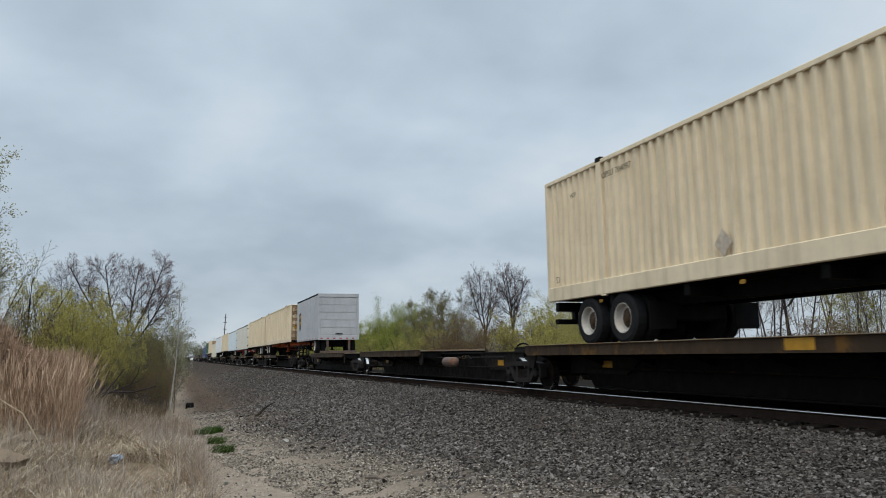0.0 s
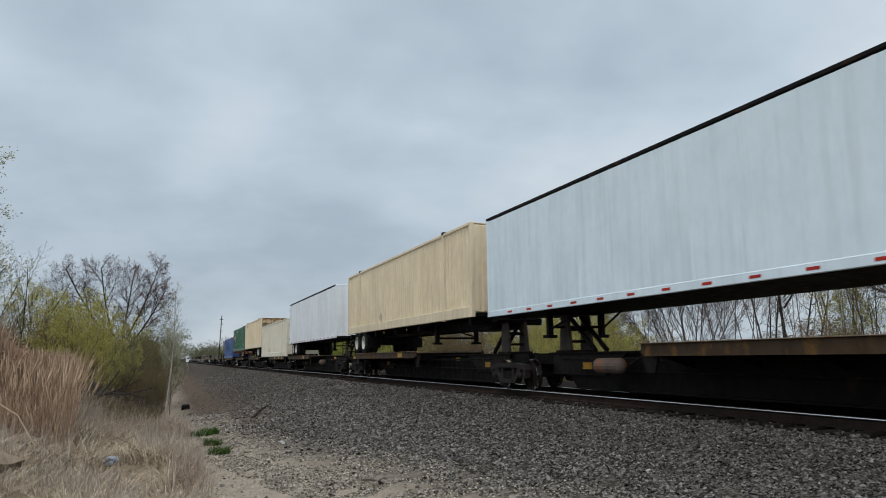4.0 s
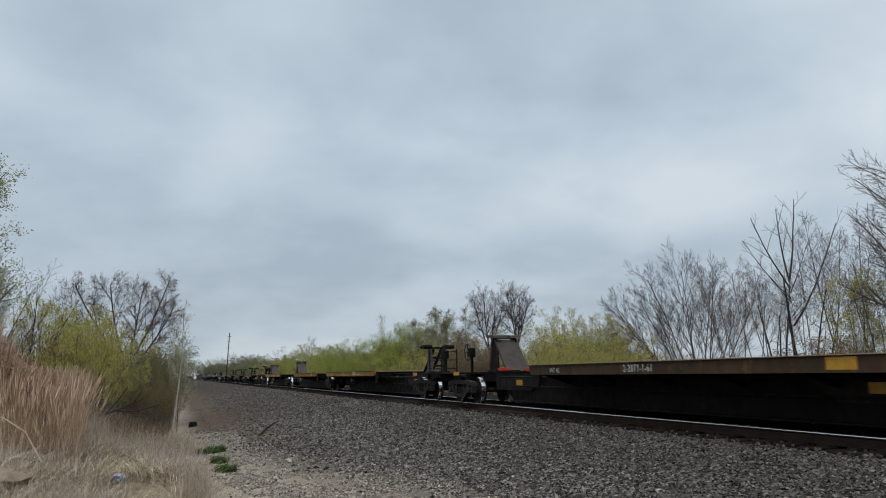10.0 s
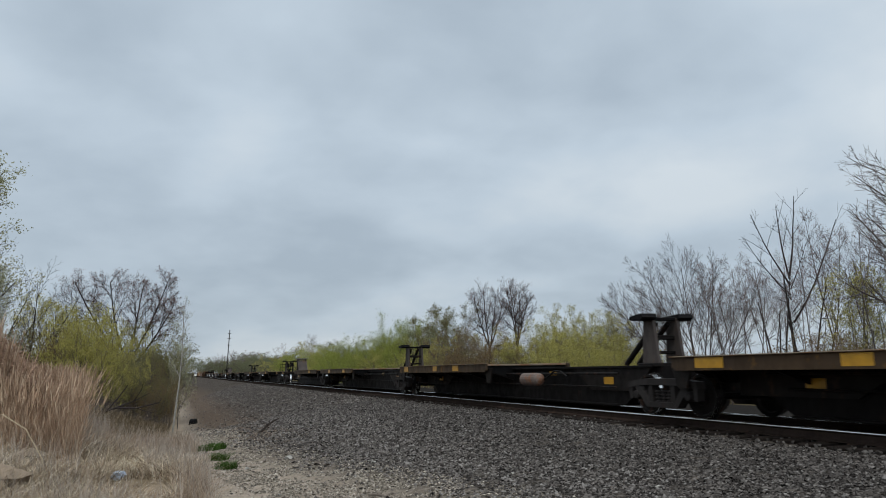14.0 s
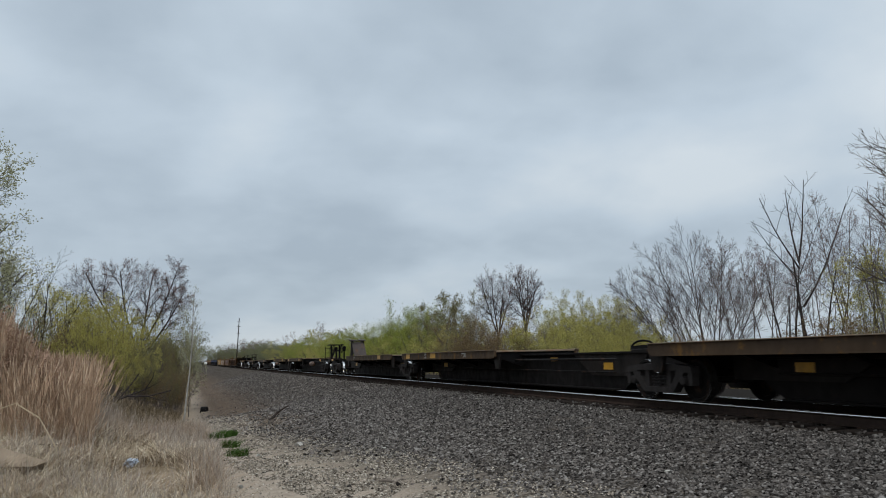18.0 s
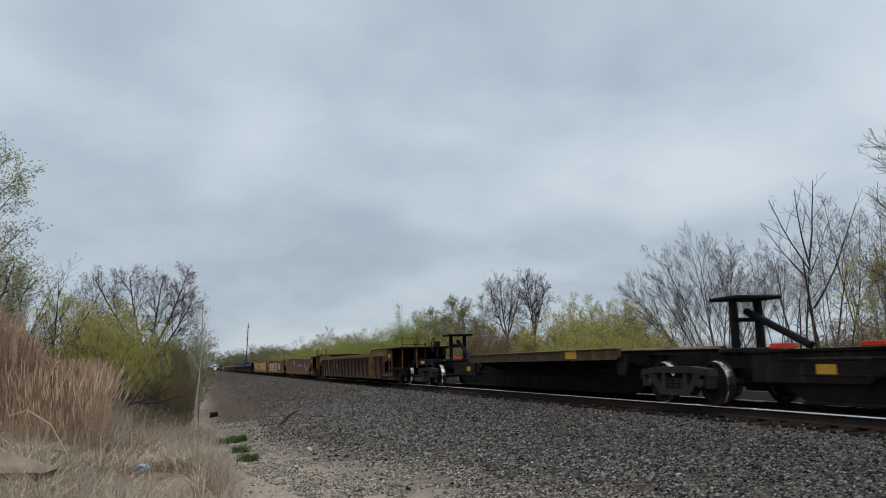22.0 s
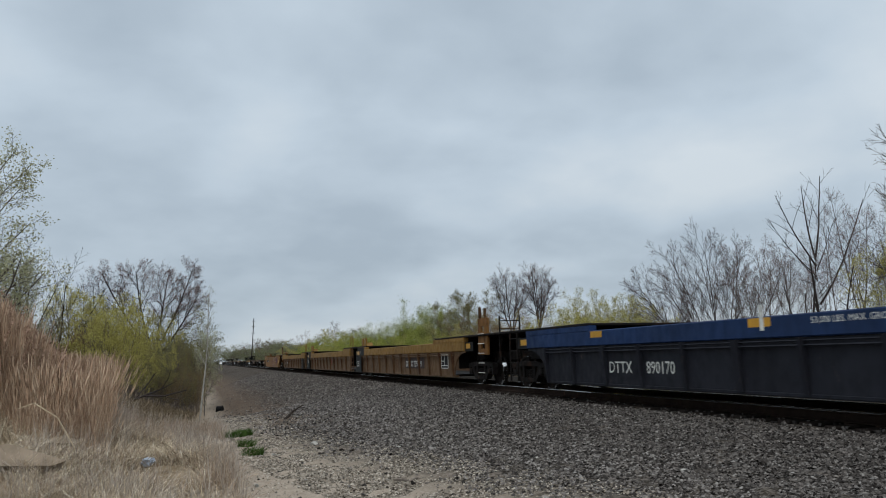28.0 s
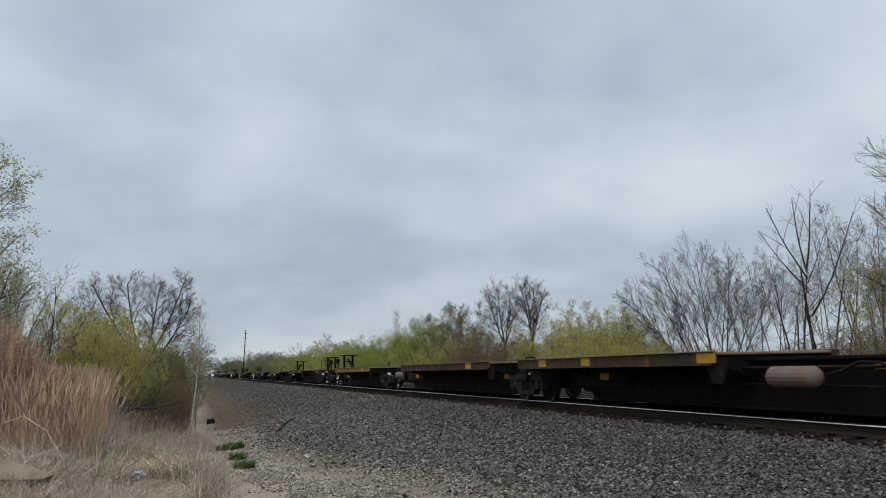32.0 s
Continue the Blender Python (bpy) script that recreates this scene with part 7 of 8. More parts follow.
def leaf_cloud(name, centres, size, mat, rng, spread):
    """Small leaves strewn round the given places, one face each in a dense crown, two in a thin one."""
    n = len(centres)
    c = np.array(centres) + rng.normal(0, spread, (n, 3))
    a = rng.normal(0, 1, (n, 3))
    a /= np.linalg.norm(a, axis=1)[:, None]
    b = np.cross(a, rng.normal(0, 1, (n, 3)))
    b /= np.linalg.norm(b, axis=1)[:, None]
    s = size * rng.uniform(0.6, 1.4, (n, 1))
    if n > 3000:
        s = s * 1.3
        pts = np.stack([c - a * s, c + a * s * 0.6 - b * s * 0.6, c + a * s * 0.6 + b * s * 0.6], 1).reshape(-1, 3)
        f = np.arange(n)[:, None] * 3 + [0, 1, 2]
    else:
        w = np.cross(a, b) * s * 0.25
        pts = np.stack([c - a * s, c - b * s * 0.55 + w, c + a * s, c + b * s * 0.55 + w], 1).reshape(-1, 3)
        k = np.arange(n)[:, None] * 4
        f = np.concatenate([k + [0, 1, 2], k + [0, 2, 3]])
    me = bpy.data.meshes.new(name)
    me.from_pydata(pts.tolist(), [], f.tolist())
    me.materials.append(mat)
    return me


BARK = plain("grey_brown_bark", (0.13, 0.108, 0.098), 0.95, vary=0.45, scale=5)
DARK_BARK = plain("dark_bark", (0.048, 0.039, 0.037), 0.95, vary=0.45, scale=5)
GREY_BARK = plain("dark_grey_bark", (0.078, 0.064, 0.060), 0.95, vary=0.45, scale=5)
PALE_BARK = plain("pale_birch_bark", (0.34, 0.315, 0.275), 0.85, vary=0.5, scale=4)
LEAF = {
    "spring": leaf_mat("fresh_green_leaf", [(0.19, 0.21, 0.04), (0.27, 0.295, 0.06), (0.36, 0.385, 0.095)]),
    "yellow": leaf_mat("yellow_green_leaf", [(0.28, 0.25, 0.066), (0.41, 0.365, 0.10), (0.55, 0.495, 0.165)]),
    "olive": leaf_mat("olive_leaf", [(0.125, 0.112, 0.05), (0.185, 0.165, 0.072), (0.25, 0.222, 0.096)]),
    "brown": leaf_mat("reddish_brown_bud", [(0.15, 0.098, 0.052), (0.20, 0.135, 0.07), (0.25, 0.18, 0.085)]),
    "pale": leaf_mat("pale_blossom", [(0.30, 0.30, 0.15), (0.42, 0.41, 0.24), (0.55, 0.53, 0.38)]),
    "bud": leaf_mat("dull_red_bud", [(0.19, 0.125, 0.115), (0.26, 0.175, 0.16), (0.32, 0.225, 0.205)]),
    "far": leaf_mat("hazy_leaf", [(0.15, 0.155, 0.085), (0.19, 0.195, 0.10), (0.22, 0.21, 0.13)]),
}
# number, first place, last place, angle, share of the length, bend upwards, unrest
SPECS = {
    "tall": [(3, 0.50, 0.8, 60, 0.13, 0.0, 0.008), (5, 0.35, 0.95, 40, 0.36, 0.09, 0.04), (3, 0.3, 0.95, 40, 0.45, 0.05, 0.08)],
    "fan": [(14, 0.26, 0.99, 30, 0.38, 0.012, 0.025), (9, 0.22, 0.98, 30, 0.42, 0.02, 0.055), (5, 0.25, 1.0, 32, 0.45, 0.03, 0.09)],
    "slim": [(11, 0.45, 0.98, 38, 0.28, 0.02, 0.03), (7, 0.2, 0.98, 36, 0.45, 0.05, 0.07), (3, 0.25, 1.0, 36, 0.5, 0.03, 0.10)],
    "edge": [(30, 0.22, 0.98, 58, 0.44, 0.0, 0.012), (11, 0.2, 0.98, 34, 0.36, 0.055, 0.05), (5, 0.2, 1.0, 32, 0.42, 0.06, 0.08)],
    "vase": [(10, 0.25, 0.97, 34, 0.44, 0.02, 0.03), (8, 0.25, 0.98, 36, 0.40, 0.05, 0.05), (4, 0.25, 1.0, 36, 0.42, 0.04, 0.09)],
    "head": [(15, 0.34, 0.99, 46, 0.27, 0.045, 0.03), (9, 0.2, 1.0, 44, 0.46, 0.03, 0.08), (5, 0.25, 1.0, 42, 0.48, 0.0, 0.12)],
    "round": [(14, 0.22, 0.99, 48, 0.34, 0.03, 0.04), (9, 0.2, 1.0, 42, 0.44, 0.03, 0.08), (4, 0.25, 1.0, 40, 0.48, 0.0, 0.12)],
    "snag": [(9, 0.35, 0.9, 60, 0.13, 0.0, 0.03), (4, 0.2, 0.9, 45, 0.5, 0.0, 0.1)],
    "birch": [(13, 0.40, 0.98, 42, 0.16, 0.0, 0.03), (5, 0.2, 1.0, 40, 0.45, 0.05, 0.1), (3, 0.3, 1.0, 40, 0.5, 0.0, 0.1)],
    "pale": [(24, 0.12, 0.98, 55, 0.42, 0.0, 0.012), (10, 0.2, 0.98, 42, 0.36, 0.05, 0.06), (4, 0.25, 1.0, 42, 0.45, 0.04, 0.1)],
    "leafslim": [(10, 0.25, 0.98, 34, 0.28, 0.02, 0.04), (6, 0.2, 0.98, 36, 0.45, 0.05, 0.07), (3, 0.25, 1.0, 38, 0.5, 0.02, 0.10)],
    "sparse": [(8, 0.30, 0.98, 42, 0.36, 0.03, 0.05), (6, 0.2, 1.0, 40, 0.45, 0.03, 0.09), (3, 0.2, 1.0, 40, 0.5, 0.0, 0.12)],
    "bush": [(7, 0.16, 0.98, 40, 0.38, -0.015, 0.06), (5, 0.15, 1.0, 42, 0.5, 0.02, 0.10)],
}
# leaves a tip, leaf size, strewing, tone
CROWNS = {"spring": (17, 0.066, 0.28, "spring"), "yellow": (11, 0.066, 0.19, "yellow"), "olive": (9, 0.06, 0.22, "olive"), "brown": (12, 0.058, 0.28, "brown"), "far": (7, 0.11, 0.34, "far"),
          "fan": (1, 0.016, 0.05, "bud"), "slim": (2, 0.024, 0.09, "bud"), "head": (2, 0.024, 0.08, "bud"), "round": (1, 0.026, 0.08, "bud"), "pale": (7, 0.036, 0.13, "pale"), "leafslim": (5, 0.036, 0.13, "yellow"), "sparse": (10, 0.045, 0.16, "olive"), "birch": (2, 0.03, 0.1, "pale")}
BUSHES = ("spring", "yellow", "olive", "brown", "far")
MODELS = {}


def tree_model(kind, seed):
    """Trunk, twigs and crown of one kind, about 10 m high, and the scale that makes it exactly so."""
    key = kind, seed
    if key in MODELS:
        return MODELS[key]
    w, rng = Wood(seed * 31 + len(kind)), np.random.default_rng(seed)
    w.domed, w.apart = kind in ("head", "round"), kind in ("slim", "leafslim", "snag", "vase", "head", "sparse", "round")
    spec, bark, U = SPECS["bush" if kind in BUSHES else kind], BARK, w.rng.uniform
    if kind == "tall":                     # straight stem, one long side limb, a few steep limbs above
        w.limb(Vector((0, 0, 0)), Vector((0.01, 0, 1)), 6.2, 0.11, spec)
        for x, y, z, dx, dy, long, r in ((0, 0, 6.0, -0.12, 0.1, 3.8, 0.05), (0, 0, 6.1, 0.14, -0.1, 3.9, 0.052), (0, 0, 5.7, -0.5, 0.2, 4.0, 0.046), (0, 0, 5.2, -0.75, -0.2, 3.4, 0.036), (0, 0, 5.0, -0.6, 0.3, 2.6, 0.03), (0, 0, 5.5, 0.45, 0.3, 3.0, 0.034), (0, 0, 4.4, 0.8, -0.2, 1.8, 0.022)):
            w.limb(Vector((x, y, z)), Vector((dx, dy, 0.9)), long, r, spec, 1, 0.05)
        w.limb(Vector((0.02, 0, 3.9)), Vector((0.62, 0.1, 0.8)), 5.4, 0.055, spec, 1, 0.12)
        for k in range(6):
            w.limb(Vector((0, 0, 2.2 + 0.4 * k)), Vector((math.cos(2.4 * k), math.sin(2.4 * k), 0.7)), 1.2, 0.02, spec, 2)
        bark = DARK_BARK
    elif kind == "fan":                    # long limbs fanning out from one foot
        for i in range(11):
            lean = -0.88 + 1.45 * i / 10 + U(-0.07, 0.07)
            w.limb(Vector((0.5 * lean, U(-0.3, 0.3), 0)), Vector((lean, U(-0.45, 0.45), 1)), (10.0 - 1.2 * abs(lean + 0.1)) * U(0.92, 1.06), 0.062, spec)
        bark = GREY_BARK
    elif kind in ("slim", "leafslim"):     # two or three thin stems
        for i in range(2 + seed % 2):
            a = i * 2.2 + U(0, 1)
            w.limb(Vector((0.35 * math.cos(a), 0.35 * math.sin(a), 0)), Vector((0.16 * math.cos(a), 0.16 * math.sin(a), 1)), 10 * U(0.8, 1.0), 0.05, spec)
    elif kind == "edge":                   # broad crown of fine, upswept branches
        w.limb(Vector((0, 0, 0)), Vector((0, 0, 1)), 9.6, 0.11, spec)
    elif kind == "vase":                   # two curved stems, branches rising to one side
        w.limb(Vector((0, 0, 0)), Vector((0.06, 0, 1)), 9.8, 0.075, spec)
        w.limb(Vector((0.3, 0, 0)), Vector((0.42, 0.1, 1)), 8.8, 0.065, spec)
        bark = DARK_BARK
    elif kind in ("head", "round"):        # a short trunk that parts into limbs, each with a rounded head of twigs
        foot = 3.3 if kind == "head" else 4.0
        w.tube([Vector((0, 0, -0.2)), Vector((0.05, 0, foot * 0.5)), Vector((0, 0, foot))], [0.19, 0.165, 0.15], 8)
        limbs = ((-0.80, 6.4), (-0.30, 6.0), (0.12, 6.1), (0.50, 6.2), (0.95, 5.2)) if kind == "head" else ((-0.55, 4.9), (-0.15, 5.3), (0.2, 5.4), (0.6, 4.8))
        for k, (lean, tall) in enumerate(limbs):
            w.limb(Vector((0, 0, foot - 0.25 * (k % 3))), Vector((lean, U(-0.35, 0.35), 1)), tall, 0.085, spec)
        bark = DARK_BARK
    elif kind == "snag":                   # broken-off stems
        for i in range(3):
            w.limb(Vector((0.5 * i - 0.5, 0, 0)), Vector((U(-0.3, 0.3), U(-0.3, 0.3), 1)), 10 * U(0.6, 1.0), 0.10, spec)
        bark = DARK_BARK
    elif kind == "birch":
        w.limb(Vector((0, 0, 0)), Vector((0.03, 0, 1)), 9.8, 0.08, spec)
        bark = PALE_BARK
    elif kind == "pale":
        w.limb(Vector((0, 0, 0)), Vector((0, 0, 1)), 9.4, 0.11, spec)
        bark = BARK
    elif kind == "sparse":
        for i in range(3):
            a = i * 2.1 + U(0, 1)
            w.limb(Vector((0.2 * math.cos(a), 0.2 * math.sin(a), 0)), Vector((0.35 * math.cos(a), 0.35 * math.sin(a), 1)), 9.0, 0.09, spec)
    else:                                  # shrubs: many arching stems from the ground
        for i in range(11):
            a, lean = i * 2.4 + U(-0.3, 0.3), U(0.1, 0.75)
            w.limb(Vector((0.7 * math.cos(a), 0.7 * math.sin(a), 0)), Vector((lean * math.cos(a), lean * math.sin(a), 1)), U(6.0, 9.6), 0.07, spec)
    leaves = None
    if kind in CROWNS:
        many, size, spread, tone = CROWNS[kind]
        leaves = leaf_cloud("crown", [tuple(t[0]) for t in w.tips for _ in range(many)], size, LEAF[tone], rng, spread)
    top = max(v.z for pair in [(w.v, w.f)] + w.thin for v in pair[0])
    MODELS[key] = w.mesh("trunk", bark), [w.mesh("branchwork", bark, pair) for pair in w.thin if pair[0]], leaves, 10.0 / top
    return MODELS[key]


SAY = {"tall": "tall slender leafless tree with steep dark limbs", "slim": "slender bare tree with reddish buds", "fan": "broad leafless tree with limbs fanning from its foot", "round": "bare tree with a rounded crown of dark twigs",
       "edge": "large leafless tree with fine upswept branches", "vase": "bare tree with curved rising branches", "head": "bare tree with four rounded heads of dark twigs", "snag": "broken dark dead stems with stubs of branches",
       "birch": "slender pale-barked tree with few twigs", "spring": "bright fresh green shrub in spring leaf", "yellow": "yellow-green shrub coming into leaf", "olive": "olive brown shrub with sparse leaves",
       "leafslim": "slender tree with first yellowish leaves", "sparse": "thin-crowned tree with sparse olive leaves", "brown": "reddish brown budding shrub", "far": "distant hazy tree in early leaf", "pale": "tall tree with pale whitish blossom"}


def plant(kind, seed, x, y, h, turn=0.0, wide=1.0, group="trees"):
    trunk, branches, crown, k = tree_model(kind, seed)
    bush = kind in ("spring", "yellow", "olive", "brown")
    t = thing("shrub" if bush else "tree", SAY[kind], "shrub" if bush else "tree", group)
    s = h / 10.0 * k
    t.matrix_world = pose(x, y, float(ground_z(x, y)) - 0.05, 0, 0, turn) @ Matrix.Diagonal((s * wide, s * wide, s, 1))
    part("trunk", trunk, None, t)
    for twigs in branches:
        part("branchwork", twigs, None, t, "fine bare twigs")
    if crown:
        part("crown", crown, None, t)
    return t


def build_trees():
    """Kind, model, place, height, width, and the turn where it shows."""
    rng = random.Random(4)
    left = [
        ("pale", 1, -8.90, 34, 11.2, 1.1, 40), ("pale", 2, -10.20, 33, 9.4, 1.1), ("pale", 2, -7.60, 36, 7.0, 0.6), ("vase", 1, -7.90, 42, 9.4, 1.0, 0), ("vase", 2, -7.50, 44, 8.9, 0.9, 10),
        ("leafslim", 1, -6.90, 46, 6.7, 1), ("leafslim", 2, -6.00, 45, 6.7, 1), ("leafslim", 1, -5.50, 47, 6.7, 1), ("leafslim", 2, -4.50, 44, 6.4, 1), ("leafslim", 1, -3.90, 43, 5.8, 1), ("leafslim", 2, -8.60, 48, 7.2, 1),
        ("head", 1, -3.00, 52, 10.1, 0.95, 0), ("birch", 1, -0.04, 27, 4.6, 1.0), ("pale", 2, 0.15, 40, 4.7, 0.5),
        ("yellow", 1, -3.60, 33, 4.8, 0.65), ("yellow", 2, -3.00, 32, 4.5, 0.65), ("yellow", 3, -2.66, 32, 4.2, 0.65), ("yellow", 1, -4.30, 34, 4.3, 0.7), ("olive", 1, -1.69, 48, 6.0, 0.9), ("olive", 2, -2.79, 50, 6.3, 0.9), ("olive", 3, -1.09, 47, 5.1, 0.6), ("olive", 1, -3.40, 40, 5.0, 0.9),
        ("olive", 2, -1.62, 30, 2.4, 0.7), ("brown", 3, -1.11, 30, 1.8, 0.6), ("yellow", 1, -2.14, 30, 3.0, 0.7), ("olive", 1, -0.85, 31, 2.3, 0.6), ("brown", 2, -0.25, 31, 1.8, 0.45), ("olive", 2, -1.61, 37, 3.8, 0.7), ("brown", 1, -0.74, 39, 3.2, 0.6), ("olive", 2, -0.39, 35, 2.2, 0.5),
        ("olive", 3, -6.30, 42, 4.9, 1), ("brown", 1, -6.70, 40, 4.5, 1), ("brown", 1, -4.60, 35, 3.8, 1.0), ("brown", 2, -6.20, 37, 4.2, 1.0), ("olive", 2, -8.50, 38, 4.4, 1.2), ("brown", 1, -10.50, 40, 4.4, 1.2), ("olive", 3, -12.50, 44, 5.0, 1.3),
        ("slim", 1, -11.00, 52, 9.0, 1.0), ("slim", 2, -14.00, 55, 9.5, 1.0), ("olive", 1, -3.00, 80, 6.0, 1.2), ("far", 1, -4.00, 110, 8.0, 1.2), ("far", 2, -2.00, 150, 8.5, 1.2), ("olive", 2, -1.49, 64, 4.0, 1.0), ("far", 1, -8.00, 220, 10, 1.5),
    ]
    right = [
        ("fan", 1, 36.6, 46, 12.3, 1.0, -40), ("tall", 1, 38.4, 38.6, 14.4, 1.0, -45), ("slim", 1, 38.0, 44, 10.3, 1), ("slim", 2, 37.8, 42, 10.4, 1), ("slim", 3, 40.0, 43, 10.9, 1), ("slim", 1, 39.0, 41, 10.8, 0.8), ("slim", 3, 41.1, 40, 10.3, 0.8),
        ("slim", 4, 39.0, 37, 11.9, 0.8), ("slim", 4, 39.3, 35, 12.9, 0.9), ("slim", 2, 38.8, 34, 12.0, 0.8), ("slim", 3, 36.2, 30, 10.7, 0.8), ("snag", 1, 36.4, 38, 8.2, 1), ("snag", 2, 37.8, 37, 7.5, 1),
        ("edge", 1, 39.2, 29, 16.2, 1.0, 0), ("edge", 2, 37.4, 27, 13.0, 0.8), ("leafslim", 1, 36.8, 32, 7.9, 1.0), ("leafslim", 2, 36.6, 33, 7.8, 0.9), ("leafslim", 2, 37.4, 31, 8.4, 1.0), ("leafslim", 1, 38.0, 30, 8.6, 1.1), ("brown", 1, 33.9, 29, 4.2, 0.9), ("brown", 2, 32.5, 30, 4.5, 1.2), ("brown", 1, 32.1, 32, 3.7, 1.4),
        ("round", 2, 32.5, 76, 12.9, 0.8, -20), ("round", 3, 34.9, 74, 12.9, 0.8, 30), ("sparse", 1, 28.8, 78, 10.3, 0.8), ("sparse", 2, 27.9, 82, 10.0, 0.7), 
        ("spring", 1, 27.4, 86, 9.2, 0.8), ("spring", 2, 26.4, 88, 9.7, 0.7), ("spring", 3, 25.7, 92, 8.8, 0.8), ("spring", 1, 24.9, 96, 7.6, 1.0), ("spring", 2, 24.4, 104, 7.8, 1.0), ("spring", 3, 23.7, 112, 6.7, 1.1), ("spring", 1, 23.5, 122, 7.2, 1.1), ("yellow", 1, 23.2, 132, 7.2, 1.2), ("spring", 2, 22.7, 142, 7.6, 1.2), ("spring", 3, 22.4, 155, 7.4, 1.2), ("yellow", 2, 21.6, 170, 6.9, 1.3),
        ("brown", 1, 23.8, 58, 6.6, 1.0), ("brown", 2, 23.1, 60, 6.2, 1.0), ("brown", 1, 24.5, 56, 6.1, 1.0), ("olive", 2, 25.0, 70, 7.6, 0.9), ("yellow", 1, 22.5, 68, 6.0, 1.0), ("spring", 3, 22.1, 74, 6.4, 1.0), ("yellow", 2, 21.9, 80, 5.7, 1.0), ("yellow", 3, 25.8, 54, 5.9, 0.9), ("yellow", 1, 29.4, 58, 6.8, 0.8),
        ("leafslim", 1, 32.1, 60, 7.7, 1.0), ("leafslim", 2, 34.8, 62, 8.8, 1.0), ("leafslim", 1, 33.2, 57, 7.2, 1.0), ("leafslim", 2, 32.9, 54, 7.3, 0.9), ("leafslim", 1, 34.9, 55, 7.5, 0.9), ("leafslim", 2, 33.9, 52, 6.4, 1),
        ("yellow", 2, 25.2, 46, 4.7, 1.0), ("yellow", 2, 29.5, 50, 6.3, 0.9), ("olive", 1, 31.0, 53, 6.8, 0.9), ("yellow", 3, 30.5, 46, 5.3, 1.0), ("yellow", 1, 33.0, 52, 6.2, 0.9), ("yellow", 2, 27.5, 52, 6.4, 0.9), ("olive", 3, 34.5, 54, 6.0, 1.0), ("leafslim", 1, 36.0, 58, 8.0, 1.2), ("yellow", 3, 26.2, 44, 4.8, 1.0), ("yellow", 1, 27.1, 42, 4.5, 1.0), ("olive", 3, 29.1, 42, 4.2, 1.0), ("brown", 2, 29.3, 40, 3.8, 1.2), ("brown", 1, 32.6, 40, 3.6, 1.2),
        ("slim", 2, 29.5, 170, 11.9, 1), ("slim", 1, 27.8, 200, 10.9, 1.2), ("slim", 3, 30.9, 160, 9.9, 1.2), ("slim", 2, 26.7, 320, 12.6, 2), ("slim", 3, 28.2, 300, 11.5, 2), ("slim", 1, 24.7, 330, 12.0, 2), ("slim", 1, 28.0, 215, 10.2, 1.5),
        ("far", 1, 24, 430, 12, 1.3), ("far", 2, 27, 360, 11, 1.3), ("far", 1, 21, 262, 8.4, 1.2), ("far", 2, 20, 190, 7.0, 1.2), ("far", 1, 23, 235, 9.0, 1.2), ("far", 2, 22, 212, 8.0, 1.1),
        ("spring", 1, 20, 104, 5.4, 1.1), ("spring", 2, 20, 94, 5.4, 1.1), ("yellow", 3, 20, 120, 5.6, 1.1),
    ]
    for k, s, x, y, h, w, *turn in left + right:
        plant(k, s, x, y, h, turn[0] if turn else rng.uniform(0, 360), w)
    # the depth of the wood behind; it stands open behind the fanning tree
    for i in range(64):
        y = 14 + 150 * rng.random() ** 1.2
        x = rng.uniform(42, 78) if y < 70 else rng.uniform(36, 62)
        open_wood = 0.66 < x / y < 1.15
        kind = rng.choice(["leafslim", "slim", "slim", "olive", "leafslim"])
        if kind == "olive" and open_wood:
            kind = "slim"
        h = rng.uniform(6.0, 8.5) if not open_wood else rng.uniform(4.0, 8.0)
        if open_wood and i % 4:
            continue
        plant(kind, rng.choice([1, 2]), x, y, h, rng.uniform(0, 360), 1.2)
    for i in range(26):
        y = 150 + 330 * rng.random()
        plant(rng.choice(["far", "leafslim", "far", "olive"]), rng.choice([1, 2]), rng.uniform(22, 48), y, rng.uniform(6.5, 9.5), rng.uniform(0, 360), 1.3)
    for i in range(26):
        y = 420 + 380 * rng.random()
        plant(rng.choice(["far", "slim", "far"]), rng.choice([1, 2]), 14 + y * rng.uniform(0.005, 0.12), y, rng.uniform(11, 17), rng.uniform(0, 360), 1.5)
    for i in range(26):                    # low brush at the edge of the wood
        plant(rng.choice(["brown", "olive", "brown"]), rng.choice([1, 2]), rng.uniform(26, 36), rng.uniform(10, 60), rng.uniform(2.0, 3.0), rng.uniform(0, 360), 1.6)
    for i in range(30):                    # and far behind it
        y = rng.uniform(40, 90)
        plant(rng.choice(["far", "olive", "brown"]), rng.choice([1, 2]), y * rng.uniform(0.8, 1.3), y, rng.uniform(2.5, 4.5), rng.uniform(0, 360), 1.8)


